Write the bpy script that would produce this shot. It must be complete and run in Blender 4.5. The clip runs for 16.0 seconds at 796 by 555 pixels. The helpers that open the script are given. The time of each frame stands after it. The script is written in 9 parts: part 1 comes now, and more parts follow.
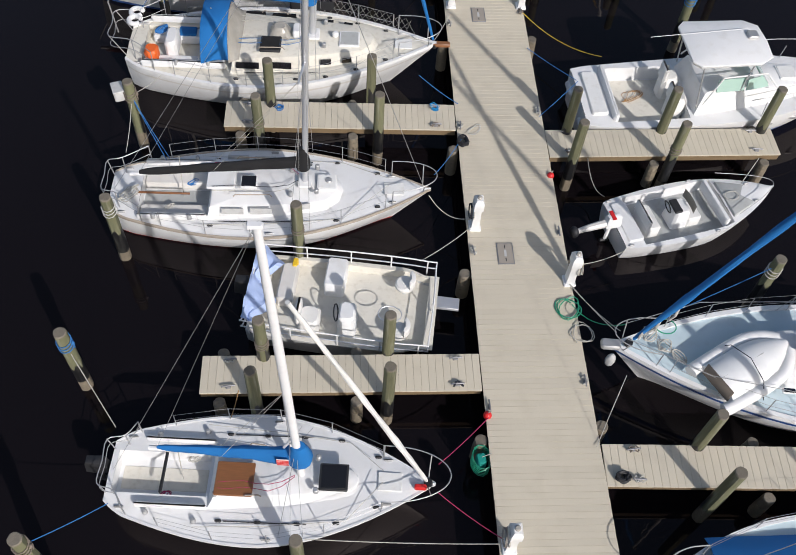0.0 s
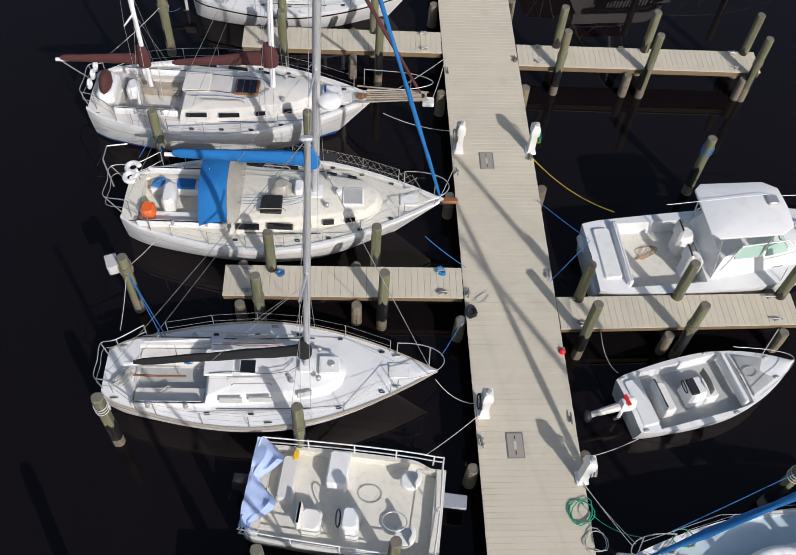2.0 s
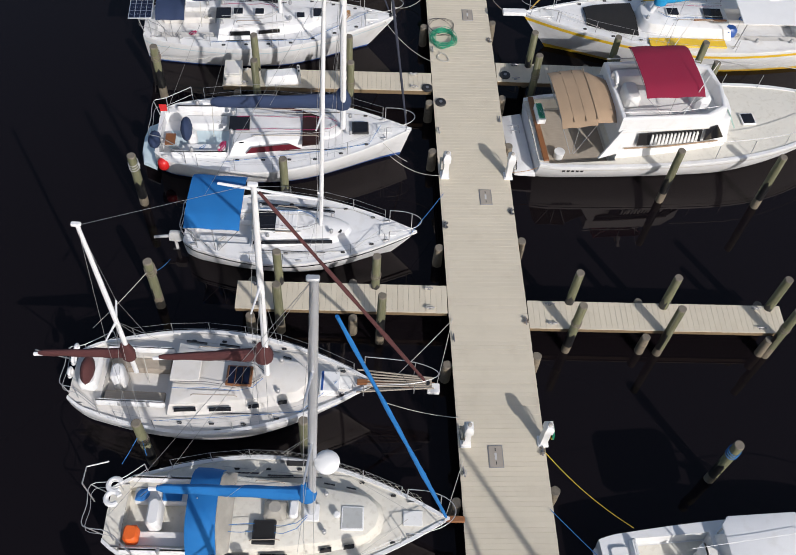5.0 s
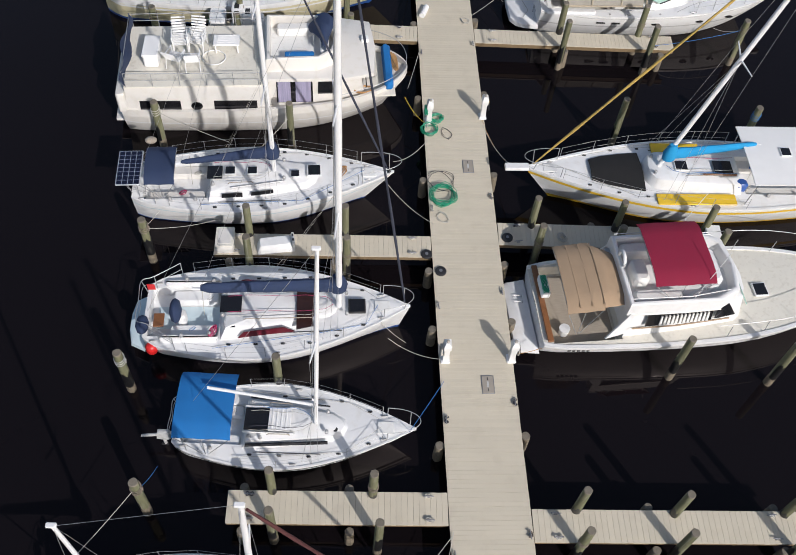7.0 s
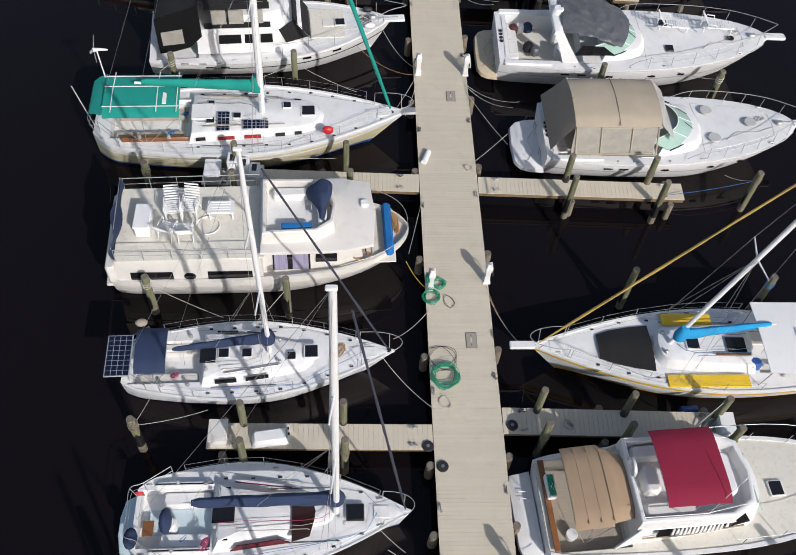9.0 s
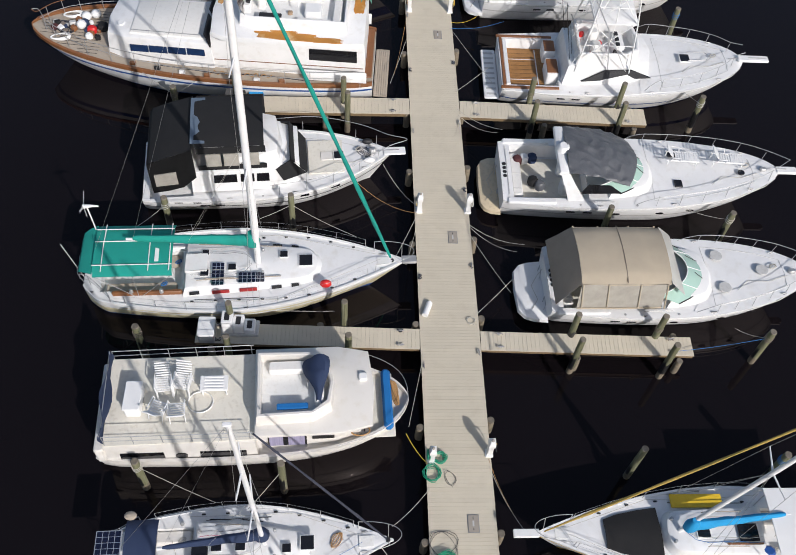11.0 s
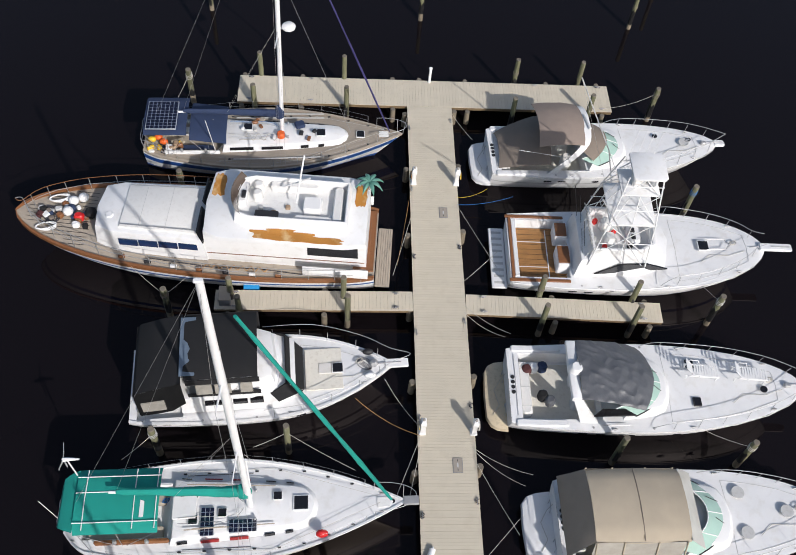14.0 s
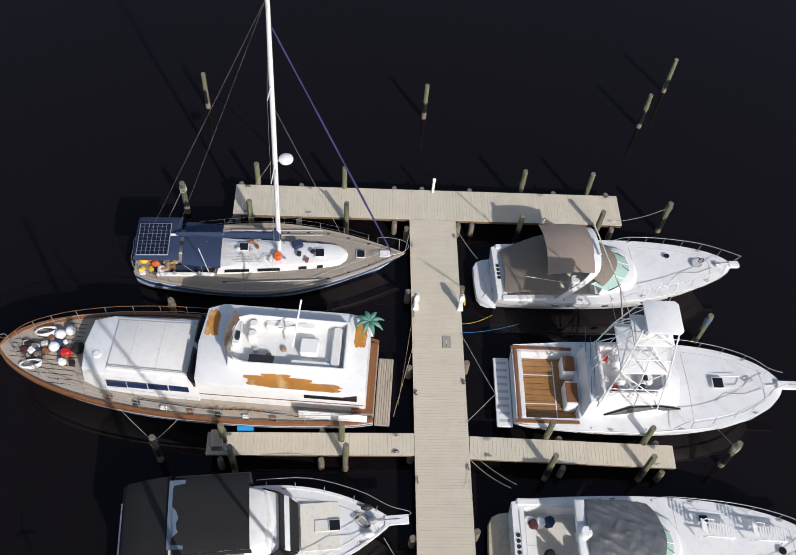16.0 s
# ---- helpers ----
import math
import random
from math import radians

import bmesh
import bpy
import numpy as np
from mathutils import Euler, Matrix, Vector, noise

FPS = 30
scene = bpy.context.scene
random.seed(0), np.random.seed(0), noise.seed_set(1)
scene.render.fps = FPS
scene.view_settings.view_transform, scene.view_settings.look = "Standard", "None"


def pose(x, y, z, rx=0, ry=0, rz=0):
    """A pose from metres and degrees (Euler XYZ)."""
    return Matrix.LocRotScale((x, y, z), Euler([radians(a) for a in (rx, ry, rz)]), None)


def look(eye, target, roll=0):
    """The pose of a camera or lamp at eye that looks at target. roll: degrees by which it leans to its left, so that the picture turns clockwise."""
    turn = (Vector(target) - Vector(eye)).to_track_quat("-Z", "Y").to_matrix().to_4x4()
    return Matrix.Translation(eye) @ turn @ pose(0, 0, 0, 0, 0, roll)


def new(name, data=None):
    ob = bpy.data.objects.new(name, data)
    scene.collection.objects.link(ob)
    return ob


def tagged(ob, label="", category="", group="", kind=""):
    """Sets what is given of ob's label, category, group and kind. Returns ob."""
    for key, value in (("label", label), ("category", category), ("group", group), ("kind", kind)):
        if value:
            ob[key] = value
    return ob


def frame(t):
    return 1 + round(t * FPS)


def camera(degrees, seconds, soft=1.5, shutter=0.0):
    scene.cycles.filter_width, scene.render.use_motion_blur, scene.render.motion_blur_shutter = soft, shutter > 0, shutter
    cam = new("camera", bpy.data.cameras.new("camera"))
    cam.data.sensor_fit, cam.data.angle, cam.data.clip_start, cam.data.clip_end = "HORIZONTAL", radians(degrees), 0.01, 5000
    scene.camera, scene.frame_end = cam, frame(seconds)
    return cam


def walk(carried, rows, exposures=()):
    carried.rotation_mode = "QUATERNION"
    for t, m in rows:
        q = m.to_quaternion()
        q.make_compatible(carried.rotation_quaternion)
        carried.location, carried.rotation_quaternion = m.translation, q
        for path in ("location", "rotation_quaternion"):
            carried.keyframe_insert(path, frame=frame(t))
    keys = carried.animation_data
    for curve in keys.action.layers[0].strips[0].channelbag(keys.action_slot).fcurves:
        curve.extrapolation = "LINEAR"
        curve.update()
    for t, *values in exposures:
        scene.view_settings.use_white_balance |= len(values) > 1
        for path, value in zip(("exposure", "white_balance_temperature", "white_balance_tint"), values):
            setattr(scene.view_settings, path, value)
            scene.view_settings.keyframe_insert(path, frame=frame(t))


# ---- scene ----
cam = camera(48.93, 16.0, soft=1.0)
# seconds, place, heading, tilt from straight down, lean
PATH = [
    (0.0, -4.317, 5.217, 18.523, -6.202, 34.364, 4.980),
    (0.5, -4.331, 6.201, 18.946, -6.173, 34.347, 4.988),
    (1.0, -4.345, 7.241, 19.395, -6.127, 34.366, 5.018),
    (1.5, -4.352, 8.343, 19.858, -6.078, 34.395, 5.056),
    (2.0, -4.358, 9.505, 20.332, -6.035, 34.430, 5.093),
    (2.5, -4.361, 10.708, 20.824, -5.989, 34.471, 5.141),
    (3.0, -4.363, 11.956, 21.335, -5.942, 34.516, 5.199),
    (3.5, -4.376, 13.255, 21.871, -5.912, 34.567, 5.242),
    (4.0, -4.374, 14.603, 22.433, -5.919, 34.606, 5.265),
    (6.5, -4.305, 21.623, 25.360, -6.019, 34.673, 5.231),
    (7.0, -4.292, 23.096, 26.004, -6.043, 34.743, 5.236),
    (7.5, -4.286, 24.600, 26.665, -6.056, 34.791, 5.235),
    (8.0, -4.280, 26.125, 27.333, -6.041, 34.823, 5.255),
    (8.5, -4.271, 27.654, 28.003, -6.005, 34.841, 5.292),
    (9.0, -4.253, 29.166, 28.672, -5.962, 34.843, 5.339),
    (11.5, -4.192, 36.605, 32.025, -5.821, 34.827, 5.463),
    (12.0, -4.178, 38.105, 32.658, -5.775, 34.809, 5.511),
    (12.5, -4.172, 39.622, 33.260, -5.742, 34.800, 5.550),
    (13.0, -4.186, 41.138, 33.834, -5.698, 34.788, 5.595),
    (13.5, -4.204, 42.657, 34.389, -5.660, 34.797, 5.646),
    (14.0, -4.221, 44.190, 34.925, -5.620, 34.832, 5.709),
    (14.5, -4.230, 45.730, 35.448, -5.586, 34.883, 5.779),
    (15.0, -4.238, 47.258, 35.960, -5.552, 34.923, 5.852),
    (15.5, -4.252, 48.780, 36.462, -5.514, 34.950, 5.922),
    (16.0, -4.268, 50.308, 36.962, -5.481, 34.979, 5.981),
]
walk(cam, [(t, pose(x, y, z, 0, 0, h) @ pose(0, 0, 0, tilt, 0, 0) @ pose(0, 0, 0, 0, 0, lean)) for t, x, y, z, h, tilt, lean in PATH], ((0.0, 0.18), (8.0, 0.18), (12.0, 0.24), (16.0, 0.28)))

# ---- light ----
SUN_TO = Vector((0.53, -0.92, 0.72)).normalized()
world = bpy.data.worlds.new("sky")
scene.world = world
world.use_nodes = True
wn = world.node_tree
sky = wn.nodes.new("ShaderNodeTexSky")
sky.sky_type, sky.sun_disc = "NISHITA", False
sky.sun_elevation = math.asin(SUN_TO.z)
sky.sun_rotation = math.atan2(SUN_TO.x, SUN_TO.y)
sky.dust_density, sky.air_density = 2.2, 1.0
wn.links.new(sky.outputs[0], wn.nodes["Background"].inputs[0])
wn.nodes["Background"].inputs[1].default_value = 0.092
sun = new("sun", bpy.data.lights.new("sun", "SUN"))
sun.data.energy, sun.data.angle, sun.data.color = 3.0, radians(0.6), (1.0, 0.96, 0.945)
sun.matrix_world = look(SUN_TO * 80, (0, 0, 0))


# ---- materials ----
def mat(name, col, rough=0.5, metal=0.0, var=0.08, scale=3.0, fine=40.0, bump=0.0, dirt=0.0, dirt_col=(0.2, 0.17, 0.12), spec=0.5, piece=0.0, stretch=(1, 1, 1), coat=0.0, placed=False):
    """A surface with colour variation at two scales, optional stains, relief and a change from piece to piece."""
    m = bpy.data.materials.new(name)
    m.use_nodes = True
    nt = m.node_tree
    b = nt.nodes["Principled BSDF"]
    b.inputs["Roughness"].default_value, b.inputs["Metallic"].default_value = rough, metal
    b.inputs["Specular IOR Level"].default_value = spec
    b.inputs["Coat Weight"].default_value = coat
    geo = nt.nodes.new("ShaderNodeTexCoord")
    mp = nt.nodes.new("ShaderNodeMapping")
    mp.inputs["Scale"].default_value = stretch
    nt.links.new(nt.nodes.new("ShaderNodeNewGeometry").outputs["Position"] if placed else geo.outputs["Object"], mp.inputs[0])

    def noise_tex(s, detail=4.0):
        n = nt.nodes.new("ShaderNodeTexNoise")
        n.inputs["Scale"].default_value, n.inputs["Detail"].default_value = s, detail
        nt.links.new(mp.outputs[0], n.inputs["Vector"])
        return n.outputs["Fac"]

    def maths(op, a, b2):
        n = nt.nodes.new("ShaderNodeMath")
        n.operation = op
        for k, v in enumerate((a, b2)):
            if isinstance(v, (int, float)):
                n.inputs[k].default_value = v
            else:
                nt.links.new(v, n.inputs[k])
        return n.outputs[0]

    big, small = noise_tex(scale), noise_tex(fine, 6.0)
    f = maths("ADD", maths("MULTIPLY", maths("SUBTRACT", big, 0.5), var * 2), maths("MULTIPLY", maths("SUBTRACT", small, 0.5), var))
    f = maths("ADD", f, 1.0)
    if piece:
        oi = nt.nodes.new("ShaderNodeObjectInfo")
        f = maths("ADD", f, maths("MULTIPLY", maths("SUBTRACT", oi.outputs["Random"], 0.5), piece))
        gi = nt.nodes.new("ShaderNodeNewGeometry")
        f = maths("ADD", f, maths("MULTIPLY", maths("SUBTRACT", gi.outputs["Random Per Island"], 0.5), piece))
    vm = nt.nodes.new("ShaderNodeVectorMath")
    vm.operation = "SCALE"
    vm.inputs[0].default_value = col
    nt.links.new(f, vm.inputs["Scale"])
    out = vm.outputs[0]
    if dirt:
        ramp = nt.nodes.new("ShaderNodeMapRange")
        ramp.inputs["From Min"].default_value, ramp.inputs["From Max"].default_value = 0.52, 0.75
        ramp.inputs["To Max"].default_value = dirt
        nt.links.new(noise_tex(scale * 2.3, 8.0), ramp.inputs[0])
        mix = nt.nodes.new("ShaderNodeMix")
        mix.data_type = "RGBA"
        nt.links.new(ramp.outputs[0], mix.inputs[0])
        nt.links.new(out, mix.inputs[6])
        mix.inputs[7].default_value = (*dirt_col, 1)
        out = mix.outputs[2]
    nt.links.new(out, b.inputs["Base Color"])
    nt.links.new(maths("ADD", maths("MULTIPLY", maths("SUBTRACT", big, 0.5), 0.25 * rough), rough), b.inputs["Roughness"])
    if bump:
        bp = nt.nodes.new("ShaderNodeBump")
        bp.inputs["Strength"].default_value, bp.inputs["Distance"].default_value = bump, 0.02
        nt.links.new(maths("ADD", small, big), bp.inputs["Height"])
        nt.links.new(bp.outputs[0], b.inputs["Normal"])
    return m


GEL = mat("white_gelcoat", (0.765, 0.765, 0.76), 0.42, var=0.07, scale=1.2, dirt=0.26, dirt_col=(0.5, 0.46, 0.38))
GELC = mat("cream_gelcoat", (0.685, 0.66, 0.62), 0.36, var=0.05, scale=1.2, dirt=0.25, dirt_col=(0.48, 0.42, 0.3), coat=0.2)
GELB = mat("pale_blue_gelcoat", (0.55, 0.66, 0.70), 0.35, var=0.06, scale=1.2, dirt=0.25, dirt_col=(0.4, 0.42, 0.4))
NONSKID = mat("white_nonskid", (0.74, 0.74, 0.72), 0.7, var=0.05, fine=120, bump=0.15, dirt=0.3, dirt_col=(0.5, 0.47, 0.4))
NONSKIDC = mat("cream_nonskid", (0.70, 0.67, 0.59), 0.75, var=0.06, fine=120, bump=0.15, dirt=0.35, dirt_col=(0.42, 0.37, 0.28))
NONSKIDG = mat("grey_nonskid", (0.42, 0.43, 0.42), 0.75, var=0.08, fine=120, bump=0.15, dirt=0.35, dirt_col=(0.3, 0.28, 0.24))
ALGAE = mat("yellowed_hull", (0.66, 0.60, 0.40), 0.4, var=0.12, scale=1.5, dirt=0.5, dirt_col=(0.35, 0.29, 0.12))
MAST = mat("white_mast_paint", (0.78, 0.78, 0.78), 0.35, var=0.05, scale=2, dirt=0.2, dirt_col=(0.5, 0.5, 0.5))
ALU = mat("aluminium_spar", (0.62, 0.63, 0.65), 0.4, 0.6, var=0.06)
STEEL = mat("stainless_steel", (0.46, 0.46, 0.46), 0.5, 0.6, var=0.03)
WIRE = mat("rigging_wire", (0.42, 0.42, 0.42), 0.4, 0.6, var=0.03)
ROPEW = mat("white_rope", (0.50, 0.48, 0.43), 0.9, var=0.15, fine=90, bump=0.4)
ROPEB = mat("blue_rope", (0.03, 0.16, 0.42), 0.9, var=0.2, fine=90, bump=0.4)
ROPEY = mat("yellow_rope", (0.70, 0.48, 0.05), 0.8, var=0.15, fine=90, bump=0.4)
ROPEK = mat("dark_rope", (0.04, 0.04, 0.05), 0.9, var=0.2, fine=90)
ROPER = mat("red_rope", (0.35, 0.03, 0.10), 0.9, var=0.2, fine=90)
ROPEO = mat("orange_rope", (0.42, 0.24, 0.10), 0.9, var=0.2, fine=90)
SAND = mat("sand_gelcoat", (0.62, 0.52, 0.36), 0.4, var=0.08, dirt=0.3)
HOSE = mat("green_hose", (0.02, 0.30, 0.17), 0.4, var=0.1)
BLUE = mat("blue_canvas", (0.007, 0.14, 0.405), 0.85, var=0.12, scale=2, fine=150, bump=0.15)
NAVY = mat("navy_canvas", (0.021, 0.037, 0.088), 0.85, var=0.2, scale=2, fine=150, bump=0.15)
FADED = mat("faded_navy_sailcloth", (0.035, 0.04, 0.062), 0.85, var=0.5, scale=5, fine=40, bump=0.3)
BLACK = mat("black_canvas", (0.009, 0.009, 0.010), 0.9, var=0.2, scale=2, fine=150, bump=0.15)
GREEN = mat("teal_canvas", (0.005, 0.26, 0.21), 0.85, var=0.12, scale=2, fine=150, bump=0.15)
MAROON = mat("maroon_canvas", (0.075, 0.022, 0.022), 0.85, var=0.2, scale=2, fine=150, bump=0.15)
CRIMSON = mat("crimson_canvas", (0.235, 0.007, 0.036), 0.85, var=0.1, scale=2, fine=150, bump=0.15)
TAN = mat("tan_canvas", (0.36, 0.255, 0.165), 0.85, var=0.12, scale=2, fine=150, bump=0.15)
BEIGE = mat("beige_canvas", (0.41, 0.35, 0.265), 0.85, var=0.1, scale=2, fine=150, bump=0.15)
TAUPE = mat("taupe_canvas", (0.20, 0.165, 0.135), 0.85, var=0.12, scale=2, fine=150, bump=0.15)
GREY = mat("grey_canvas", (0.10, 0.105, 0.115), 0.34, var=0.2, scale=2, fine=90, bump=0.3)
YELLOW = mat("yellow_paint", (0.80, 0.52, 0.03), 0.45, var=0.08, dirt=0.2, dirt_col=(0.5, 0.33, 0.1))
TEAK = mat("varnished_teak", (0.215, 0.09, 0.036), 0.4, var=0.25, scale=4, fine=60, stretch=(1, 8, 1), piece=0.2)
BARETEAK = mat("stripped_teak", (0.33, 0.165, 0.055), 0.6, var=0.3, scale=1.6, fine=60, dirt=0.4, dirt_col=(0.19, 0.085, 0.035), stretch=(1, 4, 1))
TEAKG = mat("weathered_teak", (0.36, 0.31, 0.25), 0.8, var=0.2, scale=4, fine=60, stretch=(1, 8, 1), piece=0.25)
CORE = mat("bare_filler", (0.46, 0.20, 0.035), 0.7, var=0.4, scale=0.8, dirt=0.8, dirt_col=(0.7, 0.55, 0.3))
DARK = mat("dark_tinted_glass", (0.012, 0.012, 0.014), 0.08, var=0.1, spec=0.6)
GLASSG = mat("green_tinted_glass", (0.36, 0.52, 0.45), 0.06, var=0.08, spec=0.6)
CLEAR = mat("clear_vinyl", (0.36, 0.34, 0.30), 0.15, var=0.25, scale=3, spec=0.6)
RUBBER = mat("black_rubber", (0.02, 0.02, 0.022), 0.6, var=0.2)
RED = mat("red_plastic", (0.60, 0.02, 0.02), 0.4, var=0.08)
BLUEP = mat("blue_paint", (0.02, 0.08, 0.30), 0.35, var=0.08)
BLUEL = mat("blue_plastic", (0.02, 0.25, 0.55), 0.35, var=0.08)
REDP = mat("red_paint", (0.33, 0.02, 0.02), 0.5, var=0.1)
ORANGE = mat("orange_plastic", (0.75, 0.13, 0.02), 0.5, var=0.12)
SOLAR = mat("solar_cells", (0.008, 0.011, 0.03), 0.12, var=0.2, spec=0.6)
VINYL = mat("white_vinyl", (0.74, 0.73, 0.70), 0.5, var=0.06, dirt=0.2, dirt_col=(0.5, 0.46, 0.4))
PLASTIC = mat("white_plastic", (0.78, 0.78, 0.77), 0.4, var=0.04)
CURTAIN = mat("lilac_grey_curtain", (0.30, 0.28, 0.40), 0.8, var=0.5, scale=2, fine=30, stretch=(9, 1, 0.3))
LILAC = mat("lilac_tarpaulin", (0.40, 0.50, 0.75), 0.6, var=0.2, scale=4)
HULLGREY = mat("light_grey_hull", (0.50, 0.50, 0.49), 0.4, var=0.08, dirt=0.3)
DECKING = mat("composite_decking", (0.56, 0.505, 0.40), 0.75, var=0.07, scale=0.9, fine=25, bump=0.1, dirt=0.22, dirt_col=(0.40, 0.34, 0.25), piece=0.06, placed=True)
JOIST = mat("dock_timber", (0.20, 0.14, 0.075), 0.85, var=0.2, stretch=(1, 1, 4), bump=0.3)
PILE = mat("treated_pile", (0.135, 0.135, 0.075), 0.85, var=0.4, scale=5, fine=30, bump=0.5, dirt=0.75, dirt_col=(0.27, 0.265, 0.20), stretch=(1, 1, 0.12), piece=0.3)
PILEWET = mat("stained_pile_foot", (0.21, 0.175, 0.125), 0.8, var=0.3, scale=6, bump=0.5, dirt=0.5, dirt_col=(0.06, 0.055, 0.04), piece=0.3)
PILETOP = mat("pile_end_grain", (0.16, 0.14, 0.11), 0.9, var=0.4, scale=9, bump=0.5, piece=0.3)
HATCH = mat("grey_utility_lid", (0.33, 0.295, 0.25), 0.6, var=0.1, fine=80, bump=0.2)
WRAP = mat("black_pile_sleeve", (0.013, 0.013, 0.014), 0.4, var=0.4, scale=4, fine=25, bump=0.3, dirt=0.35, dirt_col=(0.10, 0.095, 0.075), stretch=(1, 1, 0.2))
GALV = mat("galvanised_steel", (0.30, 0.30, 0.31), 0.5, 0.7, var=0.2)

WATER = bpy.data.materials.new("dark_river_water")
WATER.use_nodes = True
wnt = WATER.node_tree
wb = wnt.nodes["Principled BSDF"]
wb.inputs["Base Color"].default_value = (0.0062, 0.0048, 0.0058, 1)
wb.inputs["Specular IOR Level"].default_value = 0.42
wb.inputs["Specular Tint"].default_value = (1.0, 0.88, 0.84, 1)
wb.inputs["Roughness"].default_value, wb.inputs["IOR"].default_value = 0.02, 1.33
wco = wnt.nodes.new("ShaderNodeTexCoord")
w1 = wnt.nodes.new("ShaderNodeTexNoise")
w1.inputs["Scale"].default_value, w1.inputs["Detail"].default_value = 1.1, 3.0
w2 = wnt.nodes.new("ShaderNodeTexNoise")
w2.inputs["Scale"].default_value, w2.inputs["Detail"].default_value = 0.13, 2.0
wm = wnt.nodes.new("ShaderNodeMath")
wm.operation = "MULTIPLY"
wbp = wnt.nodes.new("ShaderNodeBump")
wbp.inputs["Strength"].default_value, wbp.inputs["Distance"].default_value = 0.10, 0.05
for n in (w1, w2):
    wnt.links.new(wco.outputs["Object"], n.inputs["Vector"])
wnt.links.new(w1.outputs["Fac"], wm.inputs[0])
wnt.links.new(w2.outputs["Fac"], wm.inputs[1])
wnt.links.new(wm.outputs[0], wbp.inputs["Height"])
wnt.links.new(wbp.outputs[0], wb.inputs["Normal"])


# ---- building helpers ----
def finish(name, bm, m, smooth=True):
    me = bpy.data.meshes.new(name)
    bmesh.ops.recalc_face_normals(bm, faces=bm.faces)
    bm.to_mesh(me)
    bm.free()
    me.materials.append(m)
    if smooth:
        me.polygons.foreach_set("use_smooth", [True] * len(me.polygons))
        me.set_sharp_from_angle(angle=radians(38))
    return me


def part(name, bm, m, parent=None, label=""):
    """One mesh object, under a thing or a part if one is given."""
    ob = new(name, finish(name, bm, m))
    if parent:
        ob.parent = parent
    return tagged(ob, label)


def thing(name, x, y, z, heading, label, category, group="", kind=""):
    """An Empty at a thing's base."""
    ob = new(name)
    ob.empty_display_size = 0.2
    ob.matrix_world = pose(x, y, z, 0, 0, heading)
    return tagged(ob, label, category, group, kind)


def loft(rings, closed=True, cap=True, bm=None):
    """A skin over rings of equally many points."""
    bm = bm or bmesh.new()
    vs = [[bm.verts.new(p) for p in r] for r in rings]
    n = len(rings[0])
    for a, b in zip(vs, vs[1:]):
        for k in range(n if closed else n - 1):
            j = (k + 1) % n
            bm.faces.new((a[k], a[j], b[j], b[k]))
    if cap and closed:
        bm.faces.new(vs[0])
        bm.faces.new(vs[-1])
    return bm


def tube(pts, r=0.012, n=6, bm=None, r2=None, closed=False):
    """A round bar along points; r2: its radius at the end."""
    pts = [Vector(p) for p in pts]
    rings, up = [], Vector((0.13, 0.31, 0.94))
    last = len(pts) - 1
    for k, p in enumerate(pts):
        d = (pts[min(k + 1, last)] - pts[max(k - 1, 0)])
        if d.length < 1e-6:
            d = Vector((1, 0, 0))
        d.normalize()
        a = d.cross(up)
        if a.length < 0.05:
            a = d.cross(Vector((1, 0, 0)))
        a.normalize()
        c = d.cross(a)
        q = r if r2 is None else r + (r2 - r) * k / max(1, last)
        rings.append([p + q * (math.cos(t) * a + math.sin(t) * c) for t in (2 * math.pi * i / n for i in range(n))])
    return loft(rings, bm=bm)


def box(c, s, bm=None, bevel=0.0, turn=0.0, taper=1.0):
    """A box about c of size s, turned about z; taper narrows its top."""
    bm = bm or bmesh.new()
    x, y, z = (q / 2 for q in s)
    m = Matrix.Translation(c) @ Matrix.Rotation(radians(turn), 4, "Z")
    b = min(bevel, x * 0.9, y * 0.9, z * 0.9)
    if b > 0:
        def ring(k, zz, q):
            return [m @ Vector((sx * (x * k - q) , sy * (y * k - q), zz)) for sx, sy in ((1, 1), (-1, 1), (-1, -1), (1, -1))]

        def ring8(k, zz, q, cut):
            pts = []
            for sx, sy, sw in ((1, 1, 0), (-1, 1, 1), (-1, -1, 0), (1, -1, 1)):
                a = Vector((sx * (x * k - q - cut), sy * (y * k - q), zz))
                d = Vector((sx * (x * k - q), sy * (y * k - q - cut), zz))
                pts += [d, a] if not sw else [a, d]
            return [m @ p for p in pts]
        return loft([ring8(1, -z, 0, b), ring8(taper, z - b, 0, b), ring8(taper, z, b * 0.7, b)], bm=bm)
    vs = []
    for k, zz in ((1, -z), (taper, z)):
        vs.append([m @ Vector((sx * x * k, sy * y * k, zz)) for sx, sy in ((1, 1), (-1, 1), (-1, -1), (1, -1))])
    return loft(vs, bm=bm)


